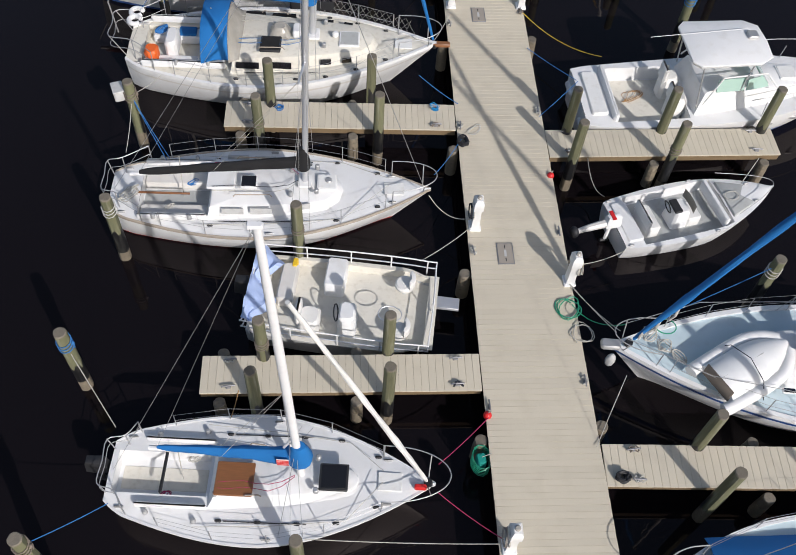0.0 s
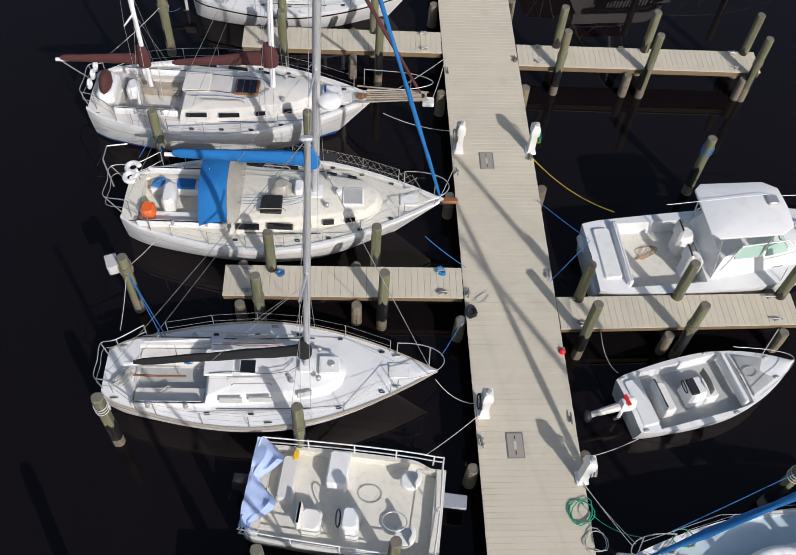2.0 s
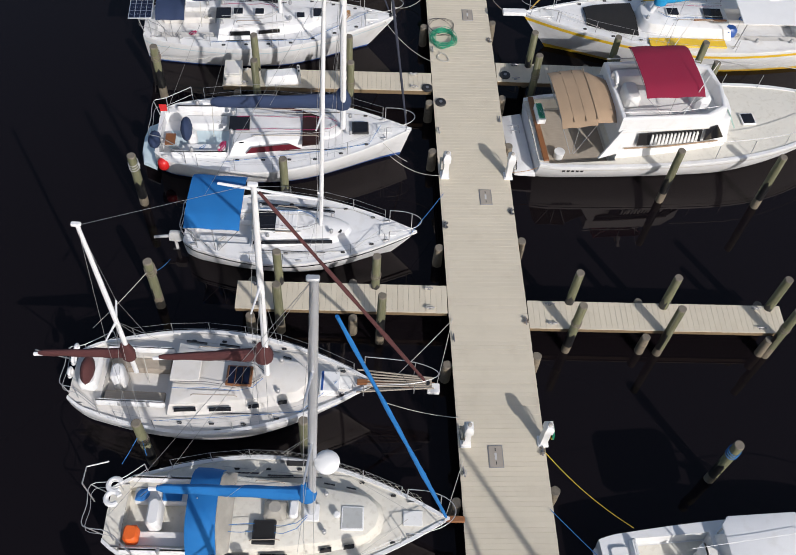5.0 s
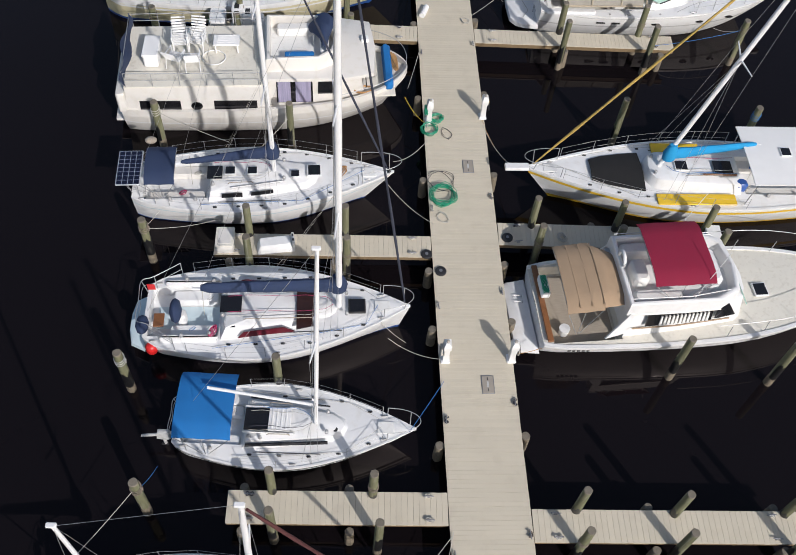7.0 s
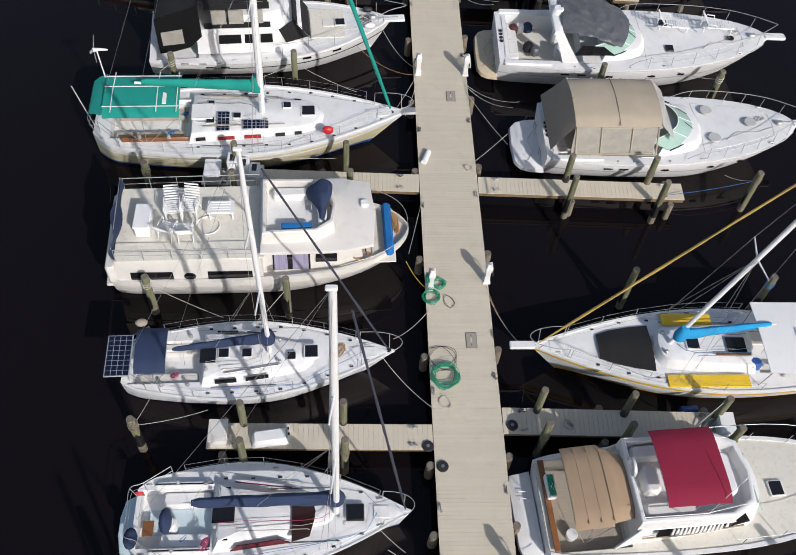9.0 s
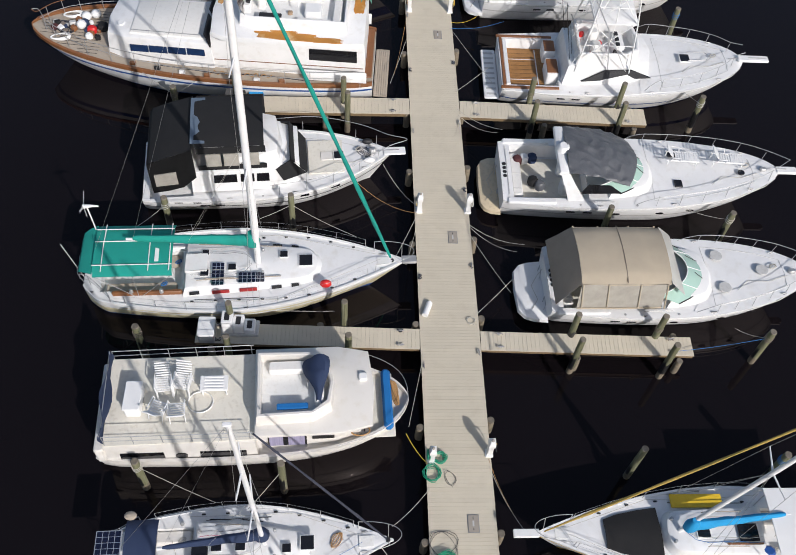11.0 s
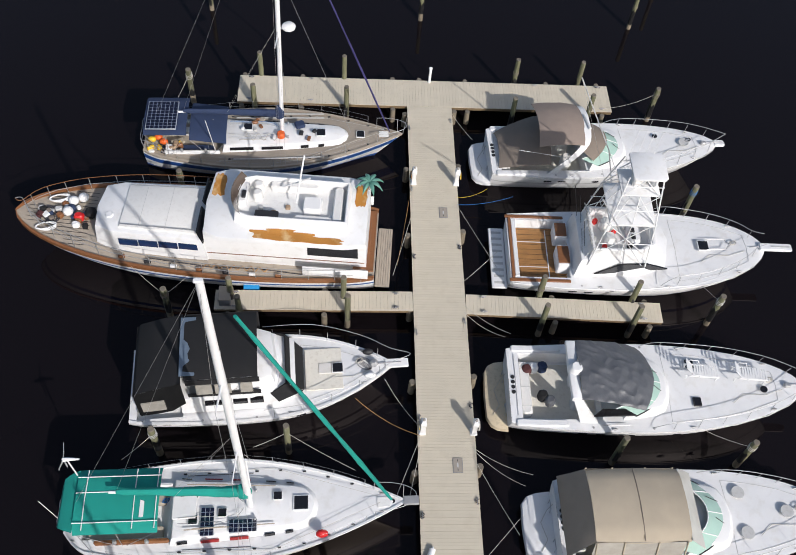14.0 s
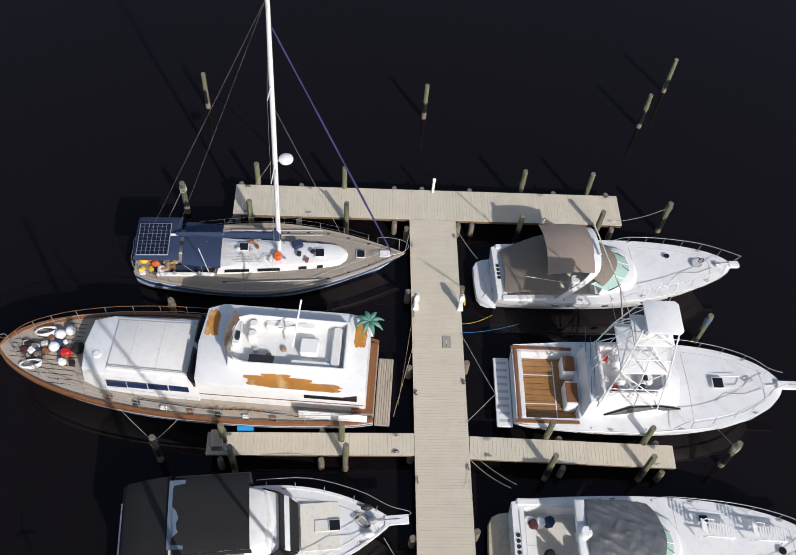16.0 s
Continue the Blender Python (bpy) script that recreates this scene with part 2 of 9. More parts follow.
def slab(poly, z0, z1, inset=0.0, round_=0.03, bm=None, crown=0.0):
    """A solid over an outline: sides lean in by inset, the top edge is rounded. z0, z1: numbers or functions of (x, y)."""
    n = len(poly)
    cx, cy = sum(p[0] for p in poly) / n, sum(p[1] for p in poly) / n
    fz0 = z0 if callable(z0) else (lambda x, y: z0)
    fz1 = z1 if callable(z1) else (lambda x, y: z1)

    def shrunk(d):
        out = []
        for k in range(n):
            p, a, b = Vector(poly[k][:2]), Vector(poly[k - 1][:2]), Vector(poly[(k + 1) % n][:2])
            t = ((p - a).normalized() + (b - p).normalized())
            nrm = Vector((-t.y, t.x))
            if nrm.length > 0:
                nrm.normalize()
            if nrm.dot(Vector((cx, cy)) - p) < 0:
                nrm = -nrm
            out.append(p + nrm * d)
        return out
    rings = [[(p[0], p[1], fz0(p[0], p[1])) for p in poly]]
    a = shrunk(inset)
    rings.append([(p.x, p.y, fz1(p.x, p.y) - round_) for p in a])
    a = shrunk(inset + round_ * 0.3)
    rings.append([(p.x, p.y, fz1(p.x, p.y) - round_ * 0.3) for p in a])
    a = shrunk(inset + round_)
    rings.append([(p.x, p.y, fz1(p.x, p.y)) for p in a])
    bm = loft(rings, cap=False, bm=bm)
    bm.faces.new([v for v in bm.verts][-n:]) if not crown else None
    if crown:
        vs = [v for v in bm.verts][-n:]
        c = bm.verts.new((cx, cy, fz1(cx, cy) + crown))
        for k in range(n):
            bm.faces.new((vs[k], vs[(k + 1) % n], c))
    return bm


def cyl(c, r, h, n=16, bm=None, r2=None, bev=0.0):
    c = Vector(c)
    r2 = r if r2 is None else r2
    prof = [(r, 0), (r2, h - bev), (r2 - bev, h)] if bev else [(r, 0), (r2, h)]
    return loft([[c + Vector((q * math.cos(2 * math.pi * k / n), q * math.sin(2 * math.pi * k / n), z)) for k in range(n)] for q, z in prof], bm=bm)


def ball(c, s, bm=None, n=10):
    """A rounded lump."""
    bm = bm or bmesh.new()
    r = bmesh.ops.create_uvsphere(bm, u_segments=n, v_segments=n // 2 + 2, radius=1.0)
    for v in r["verts"]:
        v.co = Vector(c) + Vector((v.co.x * s[0], v.co.y * s[1], v.co.z * s[2]))
    return bm


def cloth(poly_rows, bm=None, wave=0.0, thick=0.012):
    """A sheet through rows of points, with small folds and a thickness."""
    bm = bm or bmesh.new()
    rows = [[Vector(p) + Vector((0, 0, wave * noise.noise(Vector(p) * 2.1))) for p in r] for r in poly_rows]
    top = [[bm.verts.new(p) for p in r] for r in rows]
    low = [[bm.verts.new(p - Vector((0, 0, thick))) for p in r] for r in rows]
    nr, nc = len(rows), len(rows[0])
    for i in range(nr - 1):
        for j in range(nc - 1):
            bm.faces.new((top[i][j], top[i][j + 1], top[i + 1][j + 1], top[i + 1][j]))
            bm.faces.new((low[i][j], low[i + 1][j], low[i + 1][j + 1], low[i][j + 1]))
    for i in range(nr - 1):
        bm.faces.new((top[i][0], top[i + 1][0], low[i + 1][0], low[i][0]))
        bm.faces.new((top[i][-1], low[i][-1], low[i + 1][-1], top[i + 1][-1]))
    for j in range(nc - 1):
        bm.faces.new((top[0][j], low[0][j], low[0][j + 1], top[0][j + 1]))
        bm.faces.new((top[-1][j], top[-1][j + 1], low[-1][j + 1], low[-1][j]))
    return bm


def sag(a, b, drop=0.15, n=10):
    """Points of a slack line between two places."""
    a, b = Vector(a), Vector(b)
    return [a.lerp(b, k / n) - Vector((0, 0, 4 * drop * (k / n) * (1 - k / n))) for k in range(n + 1)]


# ---- water ----
bm = bmesh.new()
bmesh.ops.create_grid(bm, x_segments=40, y_segments=40, size=1500)
water = part("water", bm, WATER)
tagged(water, "calm near-black river water between the boats", "water", kind="structure")


# ---- dock ----
DECK = 1.0


def plank_mesh(w, d, h=0.035):
    """One deck board, with eased edges, its top at zero."""
    return finish("plank", box((0, 0, -h / 2), (w, d, h), bevel=0.004), DECKING)


def walkway(name, label, x0, x1, y0, y1, across_x, parts_limit, step=0.142, turn=0.0, pivot=(0, 0)):
    """Boards on beams. across_x: the boards lie along x."""
    ob = thing(name, 0, 0, 0, 0, label, "dock", kind="structure")
    rot_ = Matrix.Translation((*pivot, 0)) @ Matrix.Rotation(radians(turn), 4, "Z") @ Matrix.Translation((-pivot[0], -pivot[1], 0))
    for side in (0, 1):
        for depth in (0,):
            if across_x:
                x = x0 + 0.09 if not side else x1 - 0.09
                part("beam", box((x, (y0 + y1) / 2, DECK - 0.145), (0.07, y1 - y0 - 0.02, 0.18)), JOIST, ob).matrix_basis = rot_
            else:
                y = y0 + 0.075 if not side else y1 - 0.075
                part("beam", box(((x0 + x1) / 2, y, DECK - 0.145), (x1 - x0 - 0.02, 0.07, 0.2)), JOIST, ob).matrix_basis = rot_
    n = round(((y1 - y0) if across_x else (x1 - x0)) / step)
    pitch = ((y1 - y0) if across_x else (x1 - x0)) / n
    me = plank_mesh(x1 - x0, pitch - (0.0025 if step < 0.15 else 0.004)) if across_x else plank_mesh(pitch - 0.004, y1 - y0)
    rest = bmesh.new()
    for k in range(n):
        c = (y0 if across_x else x0) + (k + 0.5) * pitch
        jit = random.uniform(-0.004, 0.004)
        place = ((x0 + x1) / 2 + jit, c, DECK) if across_x else (c, (y0 + y1) / 2 + jit, DECK)
        if k < parts_limit:
            p = new("plank", me)
            p.parent = ob
            p.matrix_basis = rot_ @ Matrix.Translation(place)
        else:
            s = (x1 - x0, pitch - 0.004, 0.035) if across_x else (pitch - 0.004, y1 - y0, 0.035)
            box(rot_ @ Vector((place[0], place[1], DECK - 0.0175)), s, bm=rest)
    if n > parts_limit:
        tagged(part("far_planks", rest, DECKING, ob), kind="stuff")
    else:
        rest.free()
    return ob


def pile(x, y, top=2.6, r=0.15, label="weathered green-brown timber mooring pile standing in the water", lean=(0, 0)):
    ob = thing("piling", x, y, 0, random.uniform(0, 360), label, "piling", "mooring piles")
    n = 14
    rr = [1 + random.uniform(-0.05, 0.05) for _ in range(n)]

    def ring(z, q):
        return [(q * rr[k] * math.cos(2 * math.pi * k / n) + lean[0] * z, q * rr[k] * math.sin(2 * math.pi * k / n) + lean[1] * z, z) for k in range(n)]
    low = random.uniform(0.35, 0.6)
    part("foot", loft([ring(-1.2, r * 1.06), ring(low + 0.05, r * 1.05)]), PILEWET, ob, "pale barnacle-stained foot at the waterline")
    short = top < 1.5
    part("shaft", loft([ring(0.3, r * 1.03), ring(top * 0.6, r), ring(top - 0.04, r * 0.97)]), PILEWET if short else PILE, ob)
    if not short:
        high = random.uniform(1.0, 1.45)
        t0, wide = random.uniform(0, n), random.randint(9, 13)
        k0 = int(t0)
        rows = [[(q * rr[(k0 + k) % n] * math.cos(2 * math.pi * (k0 + k) / n), q * rr[(k0 + k) % n] * math.sin(2 * math.pi * (k0 + k) / n), z + (0.12 * math.sin(k * 1.9 + t0) if z > 1 else 0)) for k in range(wide + 1)] for z, q in ((low, r * 1.075), (0.8, r * 1.07), (high, r * 1.05))]
        part("sleeve", loft(rows, closed=False), WRAP, ob, "torn black plastic pile sleeve")
    part("cap", loft([ring(top - 0.06, r * 0.975), ring(top - 0.015, r * 0.95), ring(top, r * 0.86)]), PILETOP, ob, "grey cracked end grain")
    return ob


walkway("dock_main", "long tan composite-board dock walkway on timber beams", -1.22, 1.22, 5.0, 79.1, True, 300)
walkway("dock_head", "tan composite-board cross dock at the end", -10.45, 10.16, 79.12, 81.15, False, 160, step=0.17)
FINGERS_LEFT = ((-7.52, 14.06, 15.0, 0.0), (-7.58, 22.03, 23.0, -0.8), (-7.72, 31.55, 32.55, -1.4), (-8.9, 41.22, 42.15, -0.6), (-10.2, 52.66, 53.6, -1.6), (-10.34, 65.84, 66.9, 0.6))
FINGERS_RIGHT = ((9.0, 11.78, 12.74, -1.8), (7.72, 21.07, 22.06, 1.2), (9.26, 31.03, 32.02, -1.2), (9.15, 41.8, 42.8, -1.6), (9.95, 52.64, 53.52, -1.5), (10.45, 65.72, 66.8, -1.9))
for x, y0, y1, a in FINGERS_LEFT:
    walkway("finger_dock", "narrow tan composite-board finger dock", x, -1.24, y0, y1, False, 90, step=0.17, turn=a, pivot=(-1.22, (y0 + y1) / 2))
for x, y0, y1, a in FINGERS_RIGHT:
    walkway("finger_dock", "narrow tan composite-board finger dock", 1.24, x, y0, y1, False, 90, step=0.17, turn=a, pivot=(1.22, (y0 + y1) / 2))
OUTER_PILES = (
    (-9.91, 22.33), (-9.90, 18.48), (-10.29, 14.81), (-10.32, 10.46), (5.84, 16.68), (-10.17, 32.42),
    (-11.23, 36.56), (6.11, 26.57), (-11.19, 41.72), (-11.49, 47.32), (-12.26, 52.79), (-11.99, 59.17),
    (11.89, 47.54), (12.77, 52.75), (12.65, 58.82), (-12.42, 65.89), (12.95, 66.03), (13.10, 72.64),
    (12.48, 79.60), (-12.99, 79.95), (-12.58, 72.81),
)
SLIP_PILES_SOUTH = (
    (-5.22, 10.26), (-6.57, 21.65), (-3.40, 21.75), (-6.34, 22.97), (-3.57, 23.18), (-6.15, 14.97),
    (-6.25, 13.76), (-3.37, 13.83), (-3.33, 15.08), (-5.44, 18.12), (1.83, 22.02), (1.81, 20.83),
    (4.52, 22.06), (4.48, 20.80), (7.38, 22.10), (3.37, 12.67), (3.43, 11.42), (-9.74, 27.18),
    (-5.45, 27.23), (-6.40, 36.33), (-6.42, 32.67), (-3.45, 32.53), (-3.32, 31.13), (-6.37, 31.51),
    (2.58, 31.98), (2.50, 30.83), (5.53, 31.83), (5.40, 30.73), (8.89, 31.78), (8.86, 30.65),
    (6.73, 36.94), (10.13, 36.72),
)
SLIP_PILES_NORTH = (
    (-7.70, 42.20), (-4.25, 40.88), (-4.31, 42.24), (-7.61, 40.89), (-6.43, 47.16), (-8.80, 53.77),
    (-4.29, 53.88), (-6.63, 59.28), (2.49, 42.67), (2.51, 41.45), (5.57, 42.53), (5.31, 41.41),
    (8.81, 42.34), (8.97, 41.26), (6.56, 47.69), (4.98, 53.38), (4.96, 52.23), (8.48, 53.32),
    (8.67, 52.01), (-8.76, 52.26), (-4.12, 52.37), (-9.59, 66.40), (-4.46, 66.54), (-4.26, 65.57),
    (7.20, 58.89), (4.73, 66.80), (9.14, 66.61), (4.69, 65.26), (8.95, 65.27), (8.71, 78.73),
    (4.44, 78.31), (-12.80, 87.85), (-0.16, 87.60), (12.76, 87.50), (14.86, 90.64), (-9.29, 81.25),
    (-4.69, 81.17), (4.89, 81.34), (8.52, 81.31), (-4.53, 78.77), (-9.46, 78.74), (-9.11, 65.42),
)
for x, y in OUTER_PILES:
    pile(x, y, 2.4, 0.145)
for x, y in SLIP_PILES_SOUTH + SLIP_PILES_NORTH:
    pile(x, y, 2.6, 0.135)
# short dock supports, cut off under the boards
for y in (8.5, 12.9, 17.3, 21.4, 25.6, 29.8, 34.1, 38.3, 40.7, 44.9, 49.3, 53.9, 58.0, 62.2, 66.0, 70.3, 74.6, 78.6):
    for x in (-1.36, 1.36):
        pile(x, y + 0.3 * (x > 0), 0.93, 0.15, "short timber dock support under the boards")
for x, y0, y1, a in FINGERS_LEFT + FINGERS_RIGHT:
    s = 1 if x > 0 else -1
    for q in (0.45, 0.93):
        xx = 1.22 * s + (x - 1.22 * s) * q
        dy = math.sin(radians(a)) * (xx - 1.22 * s)
        pile(xx, y0 - 0.16 + dy, 0.88, 0.14, "short timber dock support under the boards")
        pile(xx, y1 + 0.16 + dy, 0.84, 0.14, "short timber dock support under the boards")
for x in (-10.2, -7.0, -2.0, -0.5, 2.1, 6.7, 9.6):
    pile(x, 81.3, 0.95, 0.14, "short timber dock support under the boards")
    pile(x, 78.96, 0.9, 0.14, "short timber dock support under the boards")



# ---- boats ----
def curved(pts, n=4):
    """A smooth line through points."""
    p = [Vector(q) for q in pts]
    out = []
    for i in range(len(p) - 1):
        a, b, c, d = p[max(i - 1, 0)], p[i], p[i + 1], p[min(i + 2, len(p) - 1)]
        for k in range(n):
            t = k / n
            out.append(0.5 * (2 * b + (c - a) * t + (2 * a - 5 * b + 4 * c - d) * t * t + (3 * b - a - 3 * c + d) * t ** 3))
    return out + [p[-1]]


class Boat:
    """A hull with its own frame: u metres ahead of the transom, v to port, z above the water."""

    def __init__(self, name, label, category, stern, bow, beam, fs, fb, tw=0.7, pm=0.42, bp=2.1, rake=0.8, wl=0.73, dip=0.08, snub=0.02, group="", blunt=1.0, sr=None):
        self.blunt = blunt
        self.sr = (0.2 if category == "sailboat" else 0.06) if sr is None else sr
        self.off = Vector((0, 0, 0))
        d = Vector((bow[0] - stern[0], bow[1] - stern[1]))
        self.L, self.B, self.fs, self.fb = d.length, beam, fs, fb
        self.tw, self.pm, self.bp, self.rake, self.wl, self.dip, self.snub = tw, pm, bp, rake, wl, dip, snub
        self.ob = thing(name, stern[0], stern[1], 0, math.degrees(math.atan2(d.y, d.x)), label, category, group)

    def half(self, u):
        s = min(max(u / self.L, 0), 1)
        if s < self.pm:
            k = self.tw + (1 - self.tw) * math.sin(math.pi / 2 * s / self.pm)
            k *= 1 - self.sr * max(0, 1 - s / 0.075) ** 2
        else:
            k = (1 - ((s - self.pm) / (1 - self.pm)) ** self.bp) ** self.blunt
        return max(self.B / 2 * k, self.snub)

    def sheer(self, u):
        s = min(max(u / self.L, 0), 1)
        return self.fs + (self.fb - self.fs) * s ** 1.6 - self.dip * math.sin(math.pi * s)

    def z(self, u, v=0.0, camber=0.05):
        return self.sheer(u) + camber * max(0, 1 - (v / max(self.half(u), 0.05)) ** 2)

    def add(self, name, bm, m, label="", under=None):
        """off: a shift of the fittings along and above the hull."""
        if self.off.length:
            bmesh.ops.translate(bm, vec=self.off, verts=bm.verts)
        return part(name, bm, m, under or self.ob, label)

    def stations(self, extra=()):
        us = {self.L * (1 - (1 - k / 22) ** 1.45) for k in range(23)} | {self.L * q for q in (0.012, 0.028, 0.048)} | set(extra)
        return sorted(u for u in us if 0 <= u <= self.L)

    def side(self, u, f):
        """Half breadth and shift aft of the skin at the fraction f of the freeboard."""
        s = u / self.L
        b = self.half(u)
        w = self.wl - (self.wl - 0.25) * max(0, (s - 0.55) / 0.45) ** 1.5
        g = 1 - (1 - f) ** 1.6
        return b * (w + (1 - w) * g), -self.rake * (1 - f) * max(0, (s - 0.5) / 0.5) ** 2

    def hull(self, m=None, deck=None, cockpit=None, label="", deck_label="", stripes=(), bottom=None, toe=None, toe_w=0.05, toe_h=0.05):
        """cockpit: u0, u1, half width, floor height above the water."""
        m, deck = m or GEL, deck or GEL
        rings = []
        for u in self.stations():
            zt = self.sheer(u)
            prof = []
            for f in (1.0, 0.8, 0.55, 0.3, 0.08, 0.0):
                b, du = self.side(u, f)
                prof.append((u + du, b, zt * f))
            b, du = self.side(u, 0)
            prof.append((u + du * 1.2, b * 0.6, -0.25))
            prof.append((u + du * 1.3, 0.0, -0.45))
            rings.append(prof + [(p[0], -p[1], p[2]) for p in reversed(prof[:-1])])
        bm = loft(rings, closed=False)
        tr = [v for v in bm.verts][:len(rings[0])]
        bm.faces.new(tr)
        self.add("hull", bm, m, label)
        for f0, f1, sm in stripes:
            for sg in (1, -1):
                rr = []
                for u in self.stations():
                    row = []
                    for f in (f0, f1):
                        b, du = self.side(u, f)
                        row.append((u + du, sg * (b + 0.006), self.sheer(u) * f))
                    rr.append(row)
                self.add("hull_stripe", loft(rr, closed=False), sm)
        # deck, open over the cockpit
        extra = (cockpit[0], cockpit[1]) if cockpit else ()
        us = self.stations(extra)
        bm = bmesh.new()
        rows = []
        for u in us:
            h = self.half(u)
            c = min(cockpit[2], h * 0.93) if cockpit else h * 0.5
            rows.append([bm.verts.new((u, v, self.z(u, v))) for v in (h, c, 0, -c, -h)])
        for i in range(len(us) - 1):
            mid = (us[i] + us[i + 1]) / 2
            for k in range(4):
                if cockpit and k in (1, 2) and cockpit[0] <= mid <= cockpit[1]:
                    continue
                bm.faces.new((rows[i][k], rows[i][k + 1], rows[i + 1][k + 1], rows[i + 1][k]))
        self.add("deck", bm, deck, deck_label)
        if cockpit:
            u0, u1, w, zf = cockpit
            cu = [u for u in us if u0 <= u <= u1]
            bm = bmesh.new()
            top, low = [], []
            line = [(u, min(w, self.half(u) * 0.93)) for u in cu]
            ring = line + [(u, -v) for u, v in reversed(line)]
            top = [bm.verts.new((u, v, self.z(u, v))) for u, v in ring]
            low = [bm.verts.new((u, v * 0.97, zf)) for u, v in ring]
            n = len(ring)
            for k in range(n):
                bm.faces.new((top[k], top[(k + 1) % n], low[(k + 1) % n], low[k]))
            bm.faces.new(low)
            self.add("cockpit", bm, deck)
        if toe:
            for sg in (1, -1):
                rr = []
                for u in self.stations():
                    h, z = self.half(u), self.sheer(u)
                    a, b = sg * (h + 0.012), sg * max(h - toe_w, 0)
                    rr.append([(u, a, z - 0.04), (u, a, z + toe_h), (u, b, z + toe_h), (u, b, z - 0.01)])
                self.add("toe_rail", loft(rr), toe)

    def outline(self, u0, u1, w0, w1, n=8, nose=0.0, pull=1.0):
        """An outline between u0 and u1 that narrows from w0 to w1 half width; nose: how far its front bulges ahead."""
        a = []
        for k in range(n + 1):
            q = k / n
            a.append((u0 + (u1 - u0) * q, w0 + (w1 - w0) * q ** 1.6))
        b = [(u, -v) for u, v in reversed(a)]
        mid = [(u1 + nose * math.cos(t), w1 * math.sin(t)) for t in (math.pi / 2 * (1 - k / 3) for k in range(1, 6))] if nose else []
        return a + mid + b

    def cabin(self, u0, u1, w0, w1, h, inset=0.12, nose=0.0, m=None, name="cabin", label="", z0=None, round_=0.07, flat=False, crown=0.05, h_fore=None):
        poly = self.outline(u0, u1, w0, w1, nose=nose)
        base = (lambda x, y: self.z(x, y) - 0.03) if z0 is None else (lambda x, y: z0)
        zt = self.z((u0 + u1) / 2) + h if z0 is None else z0 + h
        fore = 0.0 if h_fore is None else h_fore - h
        top = lambda x, y: (self.z(x, 0) + h if (not flat and z0 is None) else zt) + fore * max(0, min(1, (x - u0) / (u1 + nose - u0)))
        return self.add(name, slab(poly, base, top, inset, round_, crown=crown), m or GEL, label)

    def well(self, poly, z0, z1, wall=0.14, lean=0.06, m=None, floor=None, name="flybridge_coaming", label=""):
        """An open well: a coaming of some thickness round a sunken floor."""
        n = len(poly)
        cu, cv = sum(p[0] for p in poly) / n, sum(p[1] for p in poly) / n

        def ring(d, z):
            out = []
            for p in poly:
                q = Vector((p[0] - cu, p[1] - cv))
                ku = max(0.0, 1 - d / max(abs(q.x), 0.3)) if abs(q.x) > 0.3 else 1.0
                kv = max(0.0, 1 - d / max(abs(q.y), 0.3)) if abs(q.y) > 0.3 else 1.0
                out.append((cu + q.x * ku, cv + q.y * kv, z))
            return out
        ob = self.add(name, loft([ring(0, z0), ring(lean, z1 - 0.03), ring(lean + 0.03, z1), ring(lean + wall - 0.03, z1), ring(lean + wall, z1 - 0.03), ring(lean + wall + 0.02, z0 + 0.05)], cap=False), m or GEL, label)
        self.add("well_floor", loft([ring(lean + wall - 0.01, z0 + 0.02), ring(lean + wall - 0.01, z0 + 0.06)]), floor or NONSKID)
        return ob

    def block(self, name, u, v, z, s, m, label="", bevel=0.02, turn=0.0, under=None, taper=1.0):
        return self.add(name, box((u, v, z + s[2] / 2), s, bevel=bevel, turn=turn, taper=taper), m, label, under)

    def hatch(self, u, v, z, su, sv, pane=None, frame_m=None, name="hatch", label=""):
        f = self.block(name, u, v, z - 0.02, (su, sv, 0.06), frame_m or GEL, label, 0.02)
        self.block("pane", u, v, z + 0.025, (su * 0.86, sv * 0.86, 0.025), pane or DARK, "", 0.01, under=f)
        return f

    def bar(self, name, pts, r=0.013, m=None, label="", under=None, n=6):
        if name in ("pulpit", "pushpit", "pushpit_rail", "bow_rail", "side_rail", "rail", "stern_arch"):
            pts = curved(pts)
            r *= 0.8
        return self.add(name, tube(pts, r, n), m or STEEL, label, under)

    def rails(self, u0, u1, n=5, h=0.6, m=None, wires=(1.0, 0.5), inset=0.06):
        """Stanchions and guard wires along both sides."""
        for sg in (1, -1):
            tops = []
            for k in range(n):
                u = u0 + (u1 - u0) * k / (n - 1)
                v = sg * (self.half(u) - inset)
                z = self.sheer(u)
                self.bar("stanchion", [(u, v, z - 0.02), (u, v, z + h)], 0.011, m)
                tops.append((u, v, z))
            for w in wires:
                self.bar("guard_wire", [(u, v, z + h * w) for u, v, z in tops], 0.005, WIRE, n=4)

    def pulpit(self, back=1.0, h=0.6, ahead=0.1, r=0.016, m=None):
        u0 = self.L - back
        pts = []
        for k in range(9):
            t = math.pi * (k / 8 - 0.5)
            u = u0 + (back + ahead) * math.cos(t)
            v = -(self.half(u0) - 0.05) * math.sin(t)
            pts.append((u, v, self.sheer(min(u, self.L)) + h))
        self.bar("pulpit", pts, r, m)
        for k in (0, 2, 6, 8):
            p = pts[k]
            q = min(p[0], self.L - 0.15)
            vv = max(-self.half(q) * 0.85, min(self.half(q) * 0.85, p[1]))
            self.bar("pulpit_leg", [p, (q, vv, self.sheer(q) - 0.01)], r * 0.9, m)

